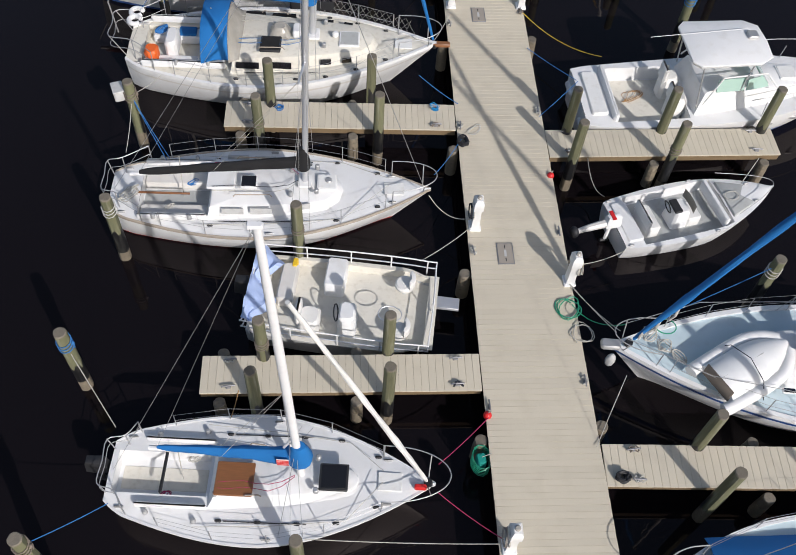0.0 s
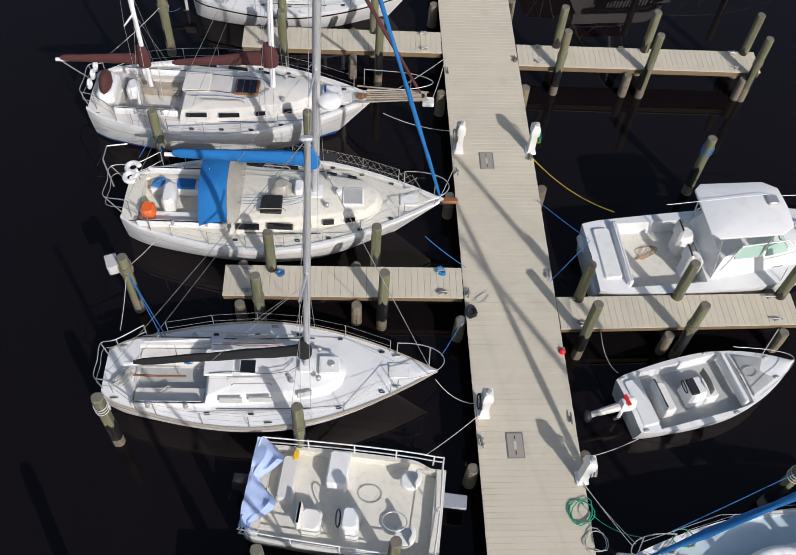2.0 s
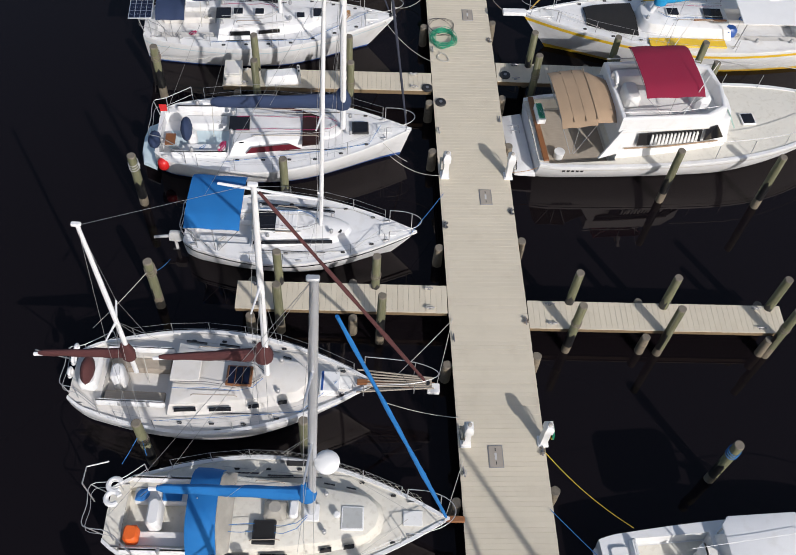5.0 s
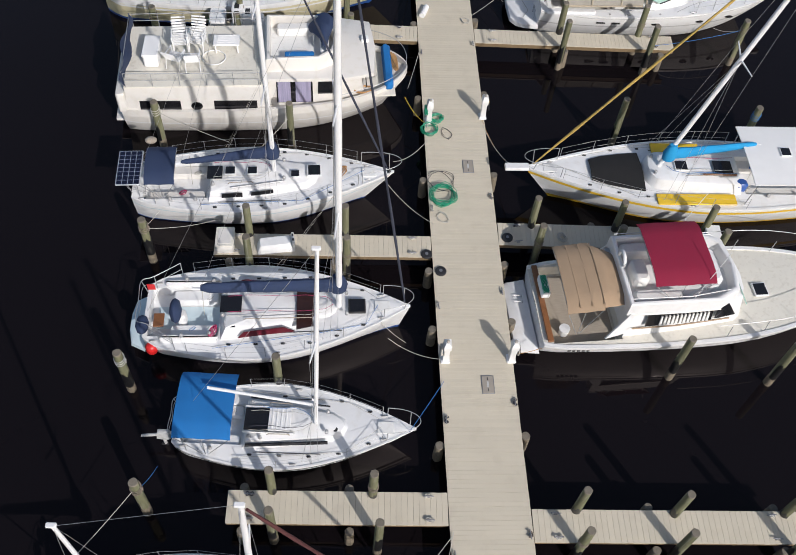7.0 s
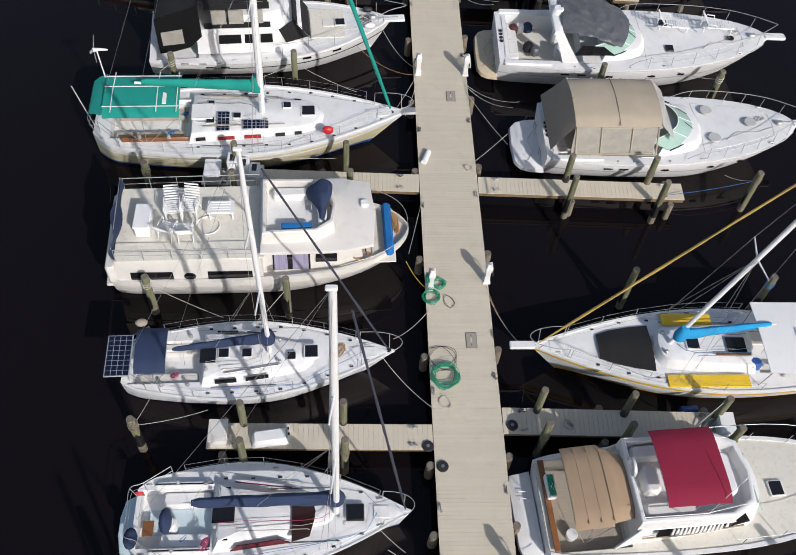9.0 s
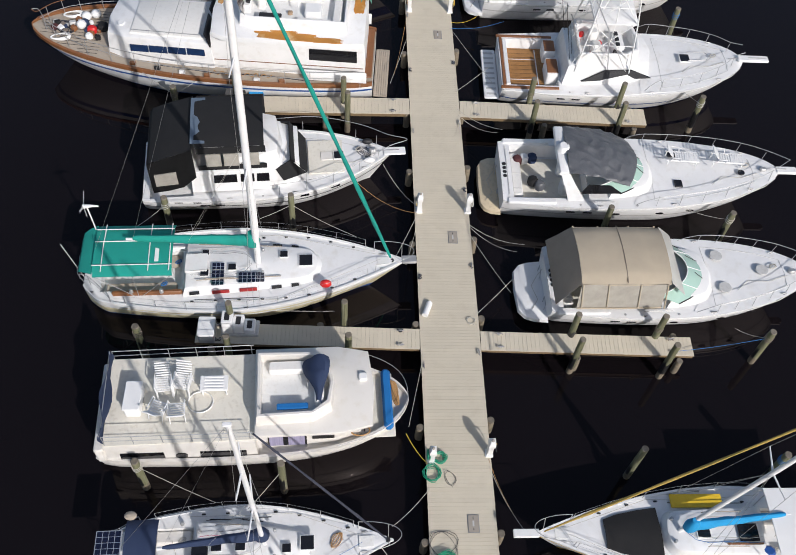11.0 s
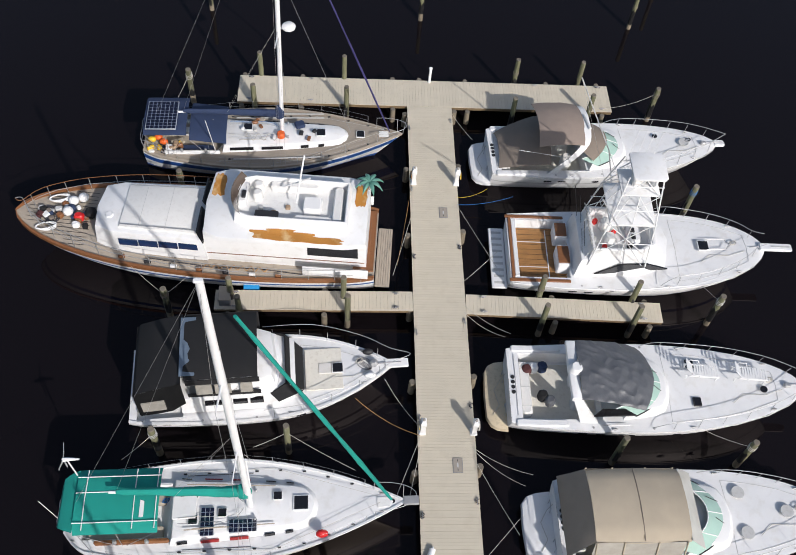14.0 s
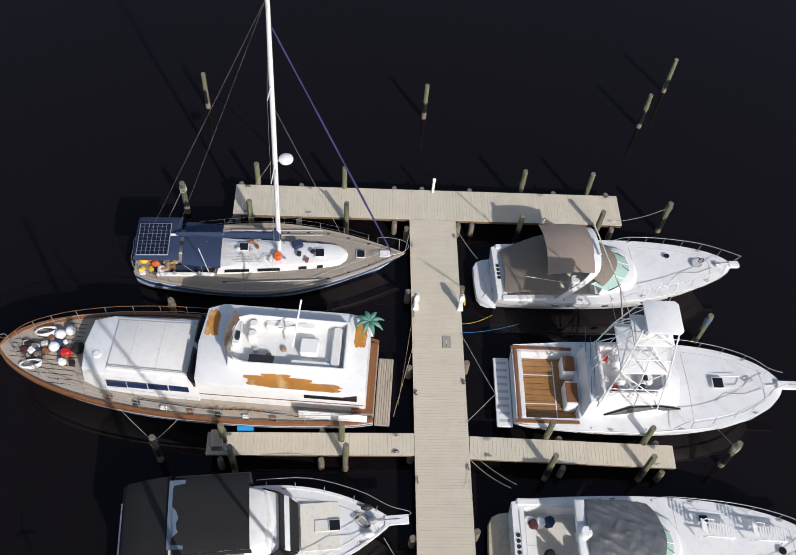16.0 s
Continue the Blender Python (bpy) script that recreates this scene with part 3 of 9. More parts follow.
    def pushpit(self, front=0.9, h=0.65, back=0.05, r=0.016, m=None, gap=False):
        w = self.half(0) - 0.05
        z = self.sheer(0) + h
        pts = [(front, self.half(front) - 0.06, z), (0.3, w + 0.0, z), (-back, w * 0.8, z), (-back, 0, z), (-back, -w * 0.8, z), (0.3, -w, z), (front, -self.half(front) + 0.06, z)]
        self.bar("pushpit", pts, r, m)
        self.bar("pushpit_rail", [(p[0], p[1], p[2] - h * 0.5) for p in pts], r * 0.7, m)
        for k in (0, 1, 2, 4, 5, 6):
            p = pts[k]
            self.bar("pushpit_leg", [p, (max(p[0], 0.03), p[1], self.sheer(0) - 0.02)], r * 0.9, m)

    def mast(self, u, z0, h, r=0.085, m=None, lean=0.0, spreaders=((0.55, 0.9),), name="mast", v=0.0, side_lean=0.0, shrouds=True, chain=None, backstay=True, flat=1.25, boom_end=None):
        """lean: metres by which the masthead stands ahead of the foot."""
        m = m or MAST
        r *= 0.8
        H = h
        at = lambda q: Vector((u + lean * q, v + side_lean * q, z0 + (H - z0) * q))
        rings = []
        for q in (0, 0.3, 0.6, 0.85, 1.0):
            c = at(q)
            k = r * (1 - 0.25 * max(0, q - 0.6) / 0.4)
            rings.append([c + Vector((k * flat * math.cos(t), k * math.sin(t), 0)) for t in (2 * math.pi * i / 12 for i in range(12))])
        ms = self.add(name, loft(rings), m)
        top = at(1.0)
        self.block("masthead", top.x - 0.02, top.y, top.z - 0.03, (0.22, 0.11, 0.06), m, under=ms)
        tips = []
        for q, half_w in spreaders:
            c = at(q)
            for sg in (1, -1):
                e = c + Vector((-0.12, sg * half_w, 0.05))
                self.add("spreader", tube([c, e], 0.035, 8, r2=0.022), m, "", ms)
                tips.append((sg, e))
        if shrouds:
            cu = (u if chain is None else chain)
            for sg in (1, -1):
                w = self.half(cu) - 0.12
                foot = Vector((cu, sg * w, self.sheer(cu)))
                pts = [top] + [e for s2, e in reversed(tips) if s2 == sg] + [foot]
                self.bar("shroud", pts, 0.006, WIRE, n=4)
                if tips:
                    c = at(spreaders[0][0])
                    self.bar("lower_shroud", [c, (cu - 0.25, sg * (w - 0.02), self.sheer(cu))], 0.006, WIRE, n=4)
                    self.bar("lower_shroud", [c, (cu + 0.25, sg * (w - 0.02), self.sheer(cu))], 0.006, WIRE, n=4)
        if backstay and boom_end:
            self.bar("topping_lift", [top, boom_end], 0.005, WIRE, n=4)
            for sg in (1, -1):
                q = at(0.45)
                e = Vector(boom_end)
                self.bar("lazy_jack", [q, at(0.08).lerp(e, 0.55) + Vector((0, 0.14 * sg, 0.1))], 0.004, ROPEW, n=4)
        if backstay:
            self.bar("backstay", [top, (0.08, 0, self.sheer(0) + 0.05)], 0.006, WIRE, n=4)
        self.top = top
        return ms

    def furled(self, foot, top, r=0.06, m=None, name="furled_jib", label="", drum=True):
        """A rolled headsail on its stay."""
        a, b = Vector(foot), Vector(top)
        pts = [a.lerp(b, k / 24) for k in range(25)]
        bm = bmesh.new()
        rings = []
        d = (b - a).normalized()
        r *= 0.8
        s = d.cross(Vector((0, 1, 0))).normalized()
        t = d.cross(s)
        for k, p in enumerate(pts):
            q = k / 24
            rr = r * (0.55 + 0.6 * min(q * 6, 1) - 0.5 * q) * (1 + 0.08 * math.sin(k * 2.1))
            rings.append([p + rr * (math.cos(x) * s + math.sin(x) * t) * (1 + 0.12 * math.sin(2 * x + k * 0.9)) for x in (2 * math.pi * i / 10 for i in range(10))])
        ob = self.add(name, loft(rings, bm=bm), m or VINYL, label)
        if drum:
            p = a.lerp(b, -0.02)
            self.add("furling_drum", tube([p - d * 0.06, p + d * 0.06], 0.09, 12), RUBBER, "", ob)
        return ob

    def boom(self, fore, aft, r0=0.2, r1=0.1, m=None, name="boom_cover", label="", spar=True, collar=True, drop=0.0):
        """A boom with its sail stowed under a lumpy cover, thick at the mast."""
        a, b = Vector(fore), Vector(aft)
        if spar:
            sp = self.add("boom", tube([a, a.lerp(b, 1.06)], 0.055, 8), MAST)
        rings = []
        n = 18
        side = Vector((0, 1, 0))
        for k in range(n + 1):
            q = k / n
            p = a.lerp(b, q) + Vector((0, 0, 0.06 - drop * math.sin(math.pi * q)))
            rr = (r0 + (r1 - r0) * q ** 0.8) * (1 + 0.10 * noise.noise(Vector((k * 0.8, r0 * 9, self.L))))
            if k == n:
                rr *= 0.6
            rings.append([p + Vector((0, rr * 0.72 * math.cos(t) * (1 + 0.12 * math.sin(3 * t + k)), rr * 1.0 * math.sin(t))) for t in (2 * math.pi * i / 12 for i in range(12))])
        ob = self.add(name, loft(rings), m or BLUE, label)
        if collar:
            c = a + Vector((0.02, 0, 0.0))
            self.add("mast_collar", loft([[c + Vector((q * 1.25 * math.cos(t), q * math.sin(t), z)) for t in (2 * math.pi * i / 12 for i in range(12))] for q, z in ((r0 * 0.75, -0.18), (r0 * 0.85, 0.1), (r0 * 0.62, 0.38), (r0 * 0.42, 0.55))]), m or BLUE, "", ob)
        return ob

    def winch(self, u, v, z, k=1.0):
        return self.add("winch", cyl((u, v, z), 0.075 * k, 0.15 * k, 12, r2=0.055 * k, bev=0.01), STEEL)

    def canopy(self, u0, u1, w, z, m, rise=0.12, name="bimini_top", label="", frame_z=None, tilt=0.0, sidedrop=0.12, w2=None, legs=True):
        """A cloth top on bent tubes."""
        w2 = w2 or w
        rows = []
        for i in range(7):
            q = i / 6
            u = u0 + (u1 - u0) * q
            ww = w + (w2 - w) * q
            row = []
            for k in range(9):
                s = k / 4 - 1
                zz = z + tilt * q + rise * (1 - s * s) - sidedrop * max(0, abs(s) - 0.75) * 4 + 0.03 * math.sin(q * math.pi * 2) ** 2
                row.append((u, s * ww, zz))
            rows.append(row)
        ob = self.add(name, cloth(rows, wave=0.02), m, label)
        if legs:
            fz = frame_z if frame_z is not None else self.sheer(u0)
            for q, foot in ((0.02, 0.45), (0.5, 0.5), (0.98, 0.55)):
                u = u0 + (u1 - u0) * q
                ww = (w + (w2 - w) * q) * 0.98
                uf = u0 + (u1 - u0) * foot
                zz = z + tilt * q - sidedrop
                self.bar("canopy_bow", [(uf, ww, fz), (u, ww, zz - 0.02), (u, ww * 0.6, zz + rise * 0.6), (u, -ww * 0.6, zz + rise * 0.6), (u, -ww, zz - 0.02), (uf, -ww, fz)], 0.013, STEEL, under=ob)
        return ob

    def outboard(self, u, v, z, m=None, label="outboard motor on the transom", k=1.0, tilt=0.0):
        e = self.add("outboard_motor", slab([(u - 0.55 * k, v + 0.16 * k), (u - 0.1 * k, v + 0.2 * k), (u + 0.05 * k, v + 0.14 * k), (u + 0.05 * k, v - 0.14 * k), (u - 0.1 * k, v - 0.2 * k), (u - 0.55 * k, v - 0.16 * k)], z, z + 0.5 * k, 0.04, 0.08), m or RUBBER, label)
        self.add("motor_leg", box((u - 0.3 * k, v, z - 0.45 * k), (0.16 * k, 0.1 * k, 0.95 * k), bevel=0.03), m or RUBBER, "", e)
        self.add("propeller", tube([(u - 0.5 * k, v, z - 0.85 * k), (u - 0.2 * k, v, z - 0.85 * k)], 0.06 * k, 8, r2=0.09 * k), RUBBER, "", e)
        return e

    def window(self, pts, m=None, out=0.02, name="window", label="", frame_m=None):
        """A pane over corners on a cabin side, a little proud of it."""
        p = [Vector(q) for q in pts]
        nrm = (p[1] - p[0]).cross(p[2] - p[0]).normalized()
        c = sum(p, Vector()) / len(p)
        mid = Vector((c.x, 0, c.z - 1.0))
        if nrm.dot(c - mid) < 0:
            nrm = -nrm
        bm = loft([[q - nrm * 0.02 for q in p], [q + nrm * out for q in p]])
        return self.add(name, bm, m or DARK, label)

    def cabin_window(self, u0, u1, sg, w, z0, z1, lean=0.06, m=None, w1=None, label="", slant=0.0, name="window", out=0.02):
        w1 = w if w1 is None else w1
        return self.window([(u0, sg * w, z0), (u1, sg * w1, z0), (u1 - slant, sg * (w1 - lean), z1), (u0 + 0.02, sg * (w - lean), z1)], m, out, name, label)

    def fender(self, u, v, z, m=None, l=0.6, r=0.12):
        return self.add("fender", loft([[Vector((u + q * math.cos(t), v + q * math.sin(t), z + h)) for t in (2 * math.pi * i / 10 for i in range(10))] for q, h in ((r * 0.3, -0.03), (r * 0.8, 0.02), (r, 0.1), (r, l - 0.1), (r * 0.8, l - 0.02), (r * 0.3, l + 0.04))]), m or PLASTIC)



def fit_out(b, u_mast, u_cock, z_top, w=0.45, seed=1):
    """Running lines, tracks, handrails and vents of a sailing boat."""
    rnd = random.Random(seed)
    for k, v in enumerate((w * 0.9, w * 0.6, -w * 0.6, -w * 0.9)):
        pts = [(u_mast - 0.1, v * 0.25, z_top + 0.06), (u_mast - 0.35, v * 0.8, z_top + 0.05)]
        n = 5
        for i in range(1, n + 1):
            q = i / n
            pts.append((u_mast - 0.35 - (u_mast - 0.5 - u_cock) * q, v + 0.03 * math.sin(q * 9 + k), z_top + 0.055))
        b.bar("halyard", pts, 0.009, rnd.choice((ROPEW, ROPEB, ROPEW, ROPER, ROPEK)), n=4)
    for sg in (1, -1):
        h = b.half(u_mast)
        b.bar("genoa_track", [(u, sg * min(h * 0.72, b.half(u) - 0.3), b.z(u, h * 0.72) + 0.015) for u in (u_cock + 0.3, (u_cock + u_mast) / 2, u_mast + 0.2)], 0.014, RUBBER, n=4)
        b.bar("jib_sheet", [(b.L - 1.1, sg * 0.12, b.z(b.L - 1.1) + 0.3), (u_mast + 1.0, sg * min(h * 0.8, b.half(u_mast + 1.0) - 0.15), b.z(u_mast + 1, h * 0.7) + 0.04), (u_mast - 0.6, sg * h * 0.78, b.z(u_mast, h * 0.75) + 0.03), (u_cock - 0.3, sg * (b.half(u_cock) * 0.82), b.z(u_cock, h * 0.8) + 0.08)], 0.009, ROPEW if sg > 0 else rnd.choice((ROPEW, ROPEB)), n=4)
        b.bar("handrail", [(u_cock + 0.7, sg * w * 1.25, z_top + 0.03), (u_cock + 0.75, sg * w * 1.25, z_top + 0.1), (u_mast - 0.8, sg * w * 1.2, z_top + 0.09), (u_mast - 0.75, sg * w * 1.2, z_top + 0.02)], 0.016, TEAKG, n=5)
        b.add("vent", cyl((u_mast + 0.35, sg * w * 0.8, z_top - 0.04), 0.06, 0.14, 10, bev=0.02), STEEL)
        for u in (0.35, b.L * 0.5, b.L - 1.0):
            vv = sg * (b.half(u) - 0.13)
            b.block("cleat", u, vv, b.z(u, vv) - 0.01, (0.2, 0.05, 0.06), STEEL, bevel=0.02)
    for k in range(2):
        cu, cv = u_cock - 0.5 - 0.5 * k, (-1) ** k * b.half(0.5) * 0.45
        b.add("sheet_coil", tube([(cu + 0.12 * math.cos(t) + 0.02 * math.sin(2.7 * t), cv + 0.1 * math.sin(t * 1.06), b.sheer(cu) - 0.12 + 0.003 * t) for t in (q * 0.55 for q in range(34))], 0.013, 5), rnd.choice((ROPEW, ROPEB, ROPER)), "loose coiled sheet")
    cu = u_cock - 0.7
    b.bar("mainsheet", [(cu, 0.0, b.sheer(cu) - 0.2), (cu + 0.1, 0.02, z_top + 0.75)], 0.012, ROPEW, n=5)
    b.add("anchor_locker", box((b.L - 0.95, 0, b.z(b.L - 0.95) + 0.008), (0.5, min(0.4, b.half(b.L - 0.95)), 0.03), bevel=0.01), NONSKID)




def deck_gear(b, u0, u1, seed=1, wide=0.2):
    """Cleats, caps, seams and lines of a motor boat's decks."""
    rnd = random.Random(seed)
    L = b.L
    for sg in (1, -1):
        b.bar("rub_rail", [(u, sg * (b.half(u) + 0.012), b.sheer(u) - 0.1) for u in (0.0, L * 0.2, L * 0.4, L * 0.6, L * 0.75, L * 0.86, L * 0.94, L * 0.985)], 0.022, HULLGREY)
        b.bar("deck_seam", [(u, sg * max(b.half(u) - wide, 0.03), b.z(u, b.half(u) - wide) + 0.004) for u in (u0, u0 * 0.7 + u1 * 0.3, (u0 + u1) / 2, u0 * 0.3 + u1 * 0.7, u1)], 0.012, HULLGREY, n=4)
        for u in (0.45, L * 0.34, L * 0.6, L * 0.88):
            v = sg * (b.half(u) - 0.12)
            b.block("cleat", u, v, b.z(u, v) + 0.01, (0.24, 0.05, 0.06), STEEL, bevel=0.02)
            b.block("cleat_foot", u, v, b.z(u, v) - 0.01, (0.1, 0.07, 0.03), RUBBER, bevel=0.01)
        for u in (L * 0.27, L * 0.47):
            v = sg * (b.half(u) - 0.17)
            b.add("filler_cap", cyl((u, v, b.z(u, v)), 0.05, 0.02, 10), STEEL)
        for u in (L * 0.24, L * 0.3):
            b.block("side_vent", u, sg * (b.side(u, 0.75)[0] + 0.004), b.sheer(u) * 0.72, (0.4, 0.02, 0.09), RUBBER, bevel=0)
    for u in (u0, u1):
        w = max(b.half(u) - wide, 0.05)
        b.bar("deck_seam", [(u, -w, b.z(u, w) + 0.004), (u + 0.06, 0, b.z(u) + 0.006), (u, w, b.z(u, w) + 0.004)], 0.012, HULLGREY, n=4)
    u = L - 1.0
    b.bar("anchor_chain", [(L - 0.75, 0.0, b.z(u) + 0.09), (L - 0.3, 0.02, b.z(L - 0.4) + 0.07), (L + 0.3, 0.0, b.sheer(L) + 0.1)], 0.02, GALV)
    b.add("line_coil", tube([(u - 0.5 + 0.15 * math.cos(t) + 0.03 * math.sin(2.3 * t), 0.25 + 0.13 * math.sin(t * 1.05), b.z(u) + 0.03 + 0.003 * t) for t in (q * 0.55 for q in range(36))], 0.014, 5), rnd.choice((ROPEW, ROPEB, ROPEK)), "coiled bow line")
    b.bar("bow_line_slack", [(u, -0.2, b.z(u) + 0.05), (u - 0.8, -0.45, b.z(u - 0.8) + 0.03), (u - 1.7, -0.38, b.z(u - 1.7) + 0.03), (u - 2.2, -0.8, b.z(u - 2.2, 0.8) + 0.03)], 0.012, ROPEW)

# a light racing sloop with a blue sail cover
def small_parts(b, u0, u1, n, v=0.8):
    """Cleats and blocks along the side decks."""
    for k in range(n):
        u = u0 + (u1 - u0) * k / max(1, n - 1)
        for sg in (1, -1):
            vv = sg * min(v, b.half(u) - 0.18)
            b.block("deck_block", u, vv, b.z(u, vv) - 0.01, (0.14, 0.06, 0.06), RUBBER, bevel=0.02)


b = Boat("sailboat", "small white racing sailboat with blue sail cover", "sailboat", (-9.23, 12.37), (-2.43, 11.88), 2.88, 0.85, 1.05, tw=0.56, pm=0.46, bp=1.75, rake=0.7, group="moored sailboats")
b.hull(GEL, GEL, cockpit=(0.12, 2.08, 0.46, 0.5), toe=GEL, toe_w=0.04, toe_h=0.02, stripes=((0.0, 0.16, REDP),))
b.cabin(2.12, 4.9, 0.72, 0.45, 0.28, nose=0.5, inset=0.18, h_fore=0.06)
b.block("companionway_lid", 2.68, -0.2, 1.24, (0.78, 0.72, 0.06), TEAK, "brown companionway hatch board")
b.hatch(4.7, -0.05, 1.24, 0.6, 0.58, DARK, RUBBER, label="dark square foredeck hatch")
b.block("cockpit_sole", 1.1, 0, 0.49, (1.8, 0.5, 0.03), NONSKIDC)
for sg in (1, -1):
    b.block("coaming", 1.4, sg * 0.72, 0.93, (1.5, 0.1, 0.1), GEL, bevel=0.04)
b.block("traveller", 1.15, 0, 0.95, (0.06, 0.95, 0.06), RUBBER)
b.mast(4.02, 1.2, 9.6, 0.085, lean=-0.22, spreaders=((0.17, 0.01),), chain=3.9, boom_end=(1.2, 0.05, 2.1))
b.bar("boom_strut", [(3.98, 0.1, 2.3), (3.55, 0.42, 1.3)], 0.03, MAST)
b.bar("boom_strut", [(3.96, -0.02, 3.1), (3.6, 0.12, 2.0)], 0.03, MAST)
bc = b.boom((4.0, 0, 2.1), (1.2, 0.05, 2.05), 0.26, 0.07, BLUE, label="blue canvas sail cover along the boom")
b.block("flag", 3.72, -0.19, 2.12, (0.24, 0.012, 0.26), VINYL, "small striped flag in red and white", 0.0, under=bc)
for k in range(4):
    b.block("flag_bar", 3.72, -0.2, 2.13 + 0.065 * k, (0.24, 0.012, 0.03), RED, "", 0.0, under=bc)
b.furled((6.62, 0, 1.2), (4.1, 0, 7.8), 0.075, VINYL, label="white furled jib on the forestay")
b.pulpit(1.1, 0.5, 0.28)
b.pushpit(0.5, 0.5)
b.rails(1.2, 5.7, 5, 0.5)
b.outboard(-0.1, 0.15, 0.65, RUBBER, "black outboard motor on the transom", 0.8)
for u, v in ((0.9, 0.85), (1.9, 0.98), (0.9, -0.85), (1.9, -0.98), (2.3, 0.5), (2.3, -0.5)):
    b.winch(u, v, b.z(u, v) + (0.0 if u < 2.2 else 0.27), 0.8)
small_parts(b, 2.4, 5.6, 5, 0.95)
b.block("bow_pad", 6.5, -0.12, 1.08, (0.25, 0.1, 0.12), RED, "red bow fender pad")
fit_out(b, 4.0, 2.2, 1.24, 0.45, 11)

# an open deck boat
b = Boat("deck_boat", "open flat deck boat with white tubular rail", "boat", (-6.5, 16.98), (-2.12, 16.33), 2.45, 0.62, 0.66, tw=0.93, pm=0.5, bp=9.0, rake=0.15, wl=0.92, dip=0, snub=1.05, group="moored motor boats")
b.hull(HULLGREY, NONSKIDC, cockpit=(0.3, 4.2, 1.1, 0.42))
for h, m in ((0.42, PLASTIC), (0.16, ALU)):
    z = 0.66 + h
    b.bar("rail", [(0.1, 1.12, z), (2.2, 1.2, z), (4.1, 1.18, z), (4.32, 0.95, z), (4.32, -0.95, z), (4.1, -1.2, z), (2.2, -1.2, z), (0.1, -1.12, z), (-0.02, -0.9, z), (-0.02, 0.9, z), (0.1, 1.12, z)], 0.022, m, "white painted tubular rail")
for u, v in ((0.1, 1.12), (1.1, 1.18), (2.2, 1.2), (3.2, 1.2), (4.1, 1.18), (4.32, 0), (0.1, -1.12), (1.1, -1.18), (2.2, -1.2), (3.2, -1.2), (4.1, -1.2)):
    b.bar("rail_post", [(u, v, 0.55), (u, v, 1.08)], 0.02, PLASTIC)
b.block("console", 2.35, -0.55, 0.42, (0.45, 0.6, 0.75), PLASTIC, "white steering console", 0.06, taper=0.85)
b.bar("steering_wheel", [(2.08 - 0.04 * math.sin(t), -0.55 + 0.2 * math.cos(t), 1.02 + 0.2 * math.sin(t)) for t in (k * math.pi / 6 for k in range(13))], 0.018, RUBBER)
b.block("helm_seat", 1.45, -0.6, 0.42, (0.5, 0.55, 0.45), VINYL, "white helm seat", 0.08)
b.block("seat_back", 1.2, -0.6, 0.8, (0.12, 0.55, 0.4), VINYL, "", 0.05)
b.block("storage_locker", 1.9, 0.68, 0.42, (0.5, 0.85, 0.5), GEL, "white storage locker", 0.05)
for v in (0.62, -0.72):
    s = b.add("pedestal_seat", cyl((3.6, v, 0.75), 0.24, 0.12, 16, bev=0.04), VINYL, "round white fishing seat")
    b.add("seat_back", slab([(3.6 + 0.26 * math.cos(t), v + 0.26 * math.sin(t)) for t in (-1 + k * 0.25 for k in range(9))] + [(3.6 + 0.18 * math.cos(t), v + 0.18 * math.sin(t)) for t in (1 - k * 0.25 for k in range(9))], 0.86, 1.12, 0.0, 0.02), VINYL, "", s)
    b.add("seat_post", cyl((3.6, v, 0.42), 0.05, 0.35, 10), ALU, "", s)
b.block("bench_seat", 0.75, 0.35, 0.42, (0.4, 1.1, 0.35), GELC, bevel=0.06)
b.block("bow_step", 4.65, 0.35, 0.55, (0.65, 0.34, 0.08), ALU, "bare metal bow step", 0.02)
b.outboard(0.0, 0.1, 0.55, RUBBER, "black outboard motor", 0.9)
rows = []
for i in range(25):
    q = i / 24
    rows.append([(-0.08 + (0.2 + 0.5 * abs(math.sin(q * 6.2 + 0.5)) ** 1.5) * k / 5, 1.1 - 2.15 * q, 1.13 - 0.4 * (k / 5) ** 2 * (1 - 0.5 * math.sin(q * 6.2) ** 2) + 0.16 * noise.noise(Vector((q * 7, k * 0.9, 1)))) for k in range(6)])
b.add("tarpaulin", cloth(rows, wave=0.05), LILAC, "crumpled lilac blue tarpaulin over the stern rail")
b.bar("landing_net", [(3.35 + 0.28 * math.cos(t), -0.5 + 0.22 * math.sin(t), 1.15) for t in (k * math.pi / 8 for k in range(17))], 0.014, ALU, "landing net hoop")
b.block("yellow_can", 0.85, 0.9, 0.6, (0.12, 0.25, 0.2), YELLOW)

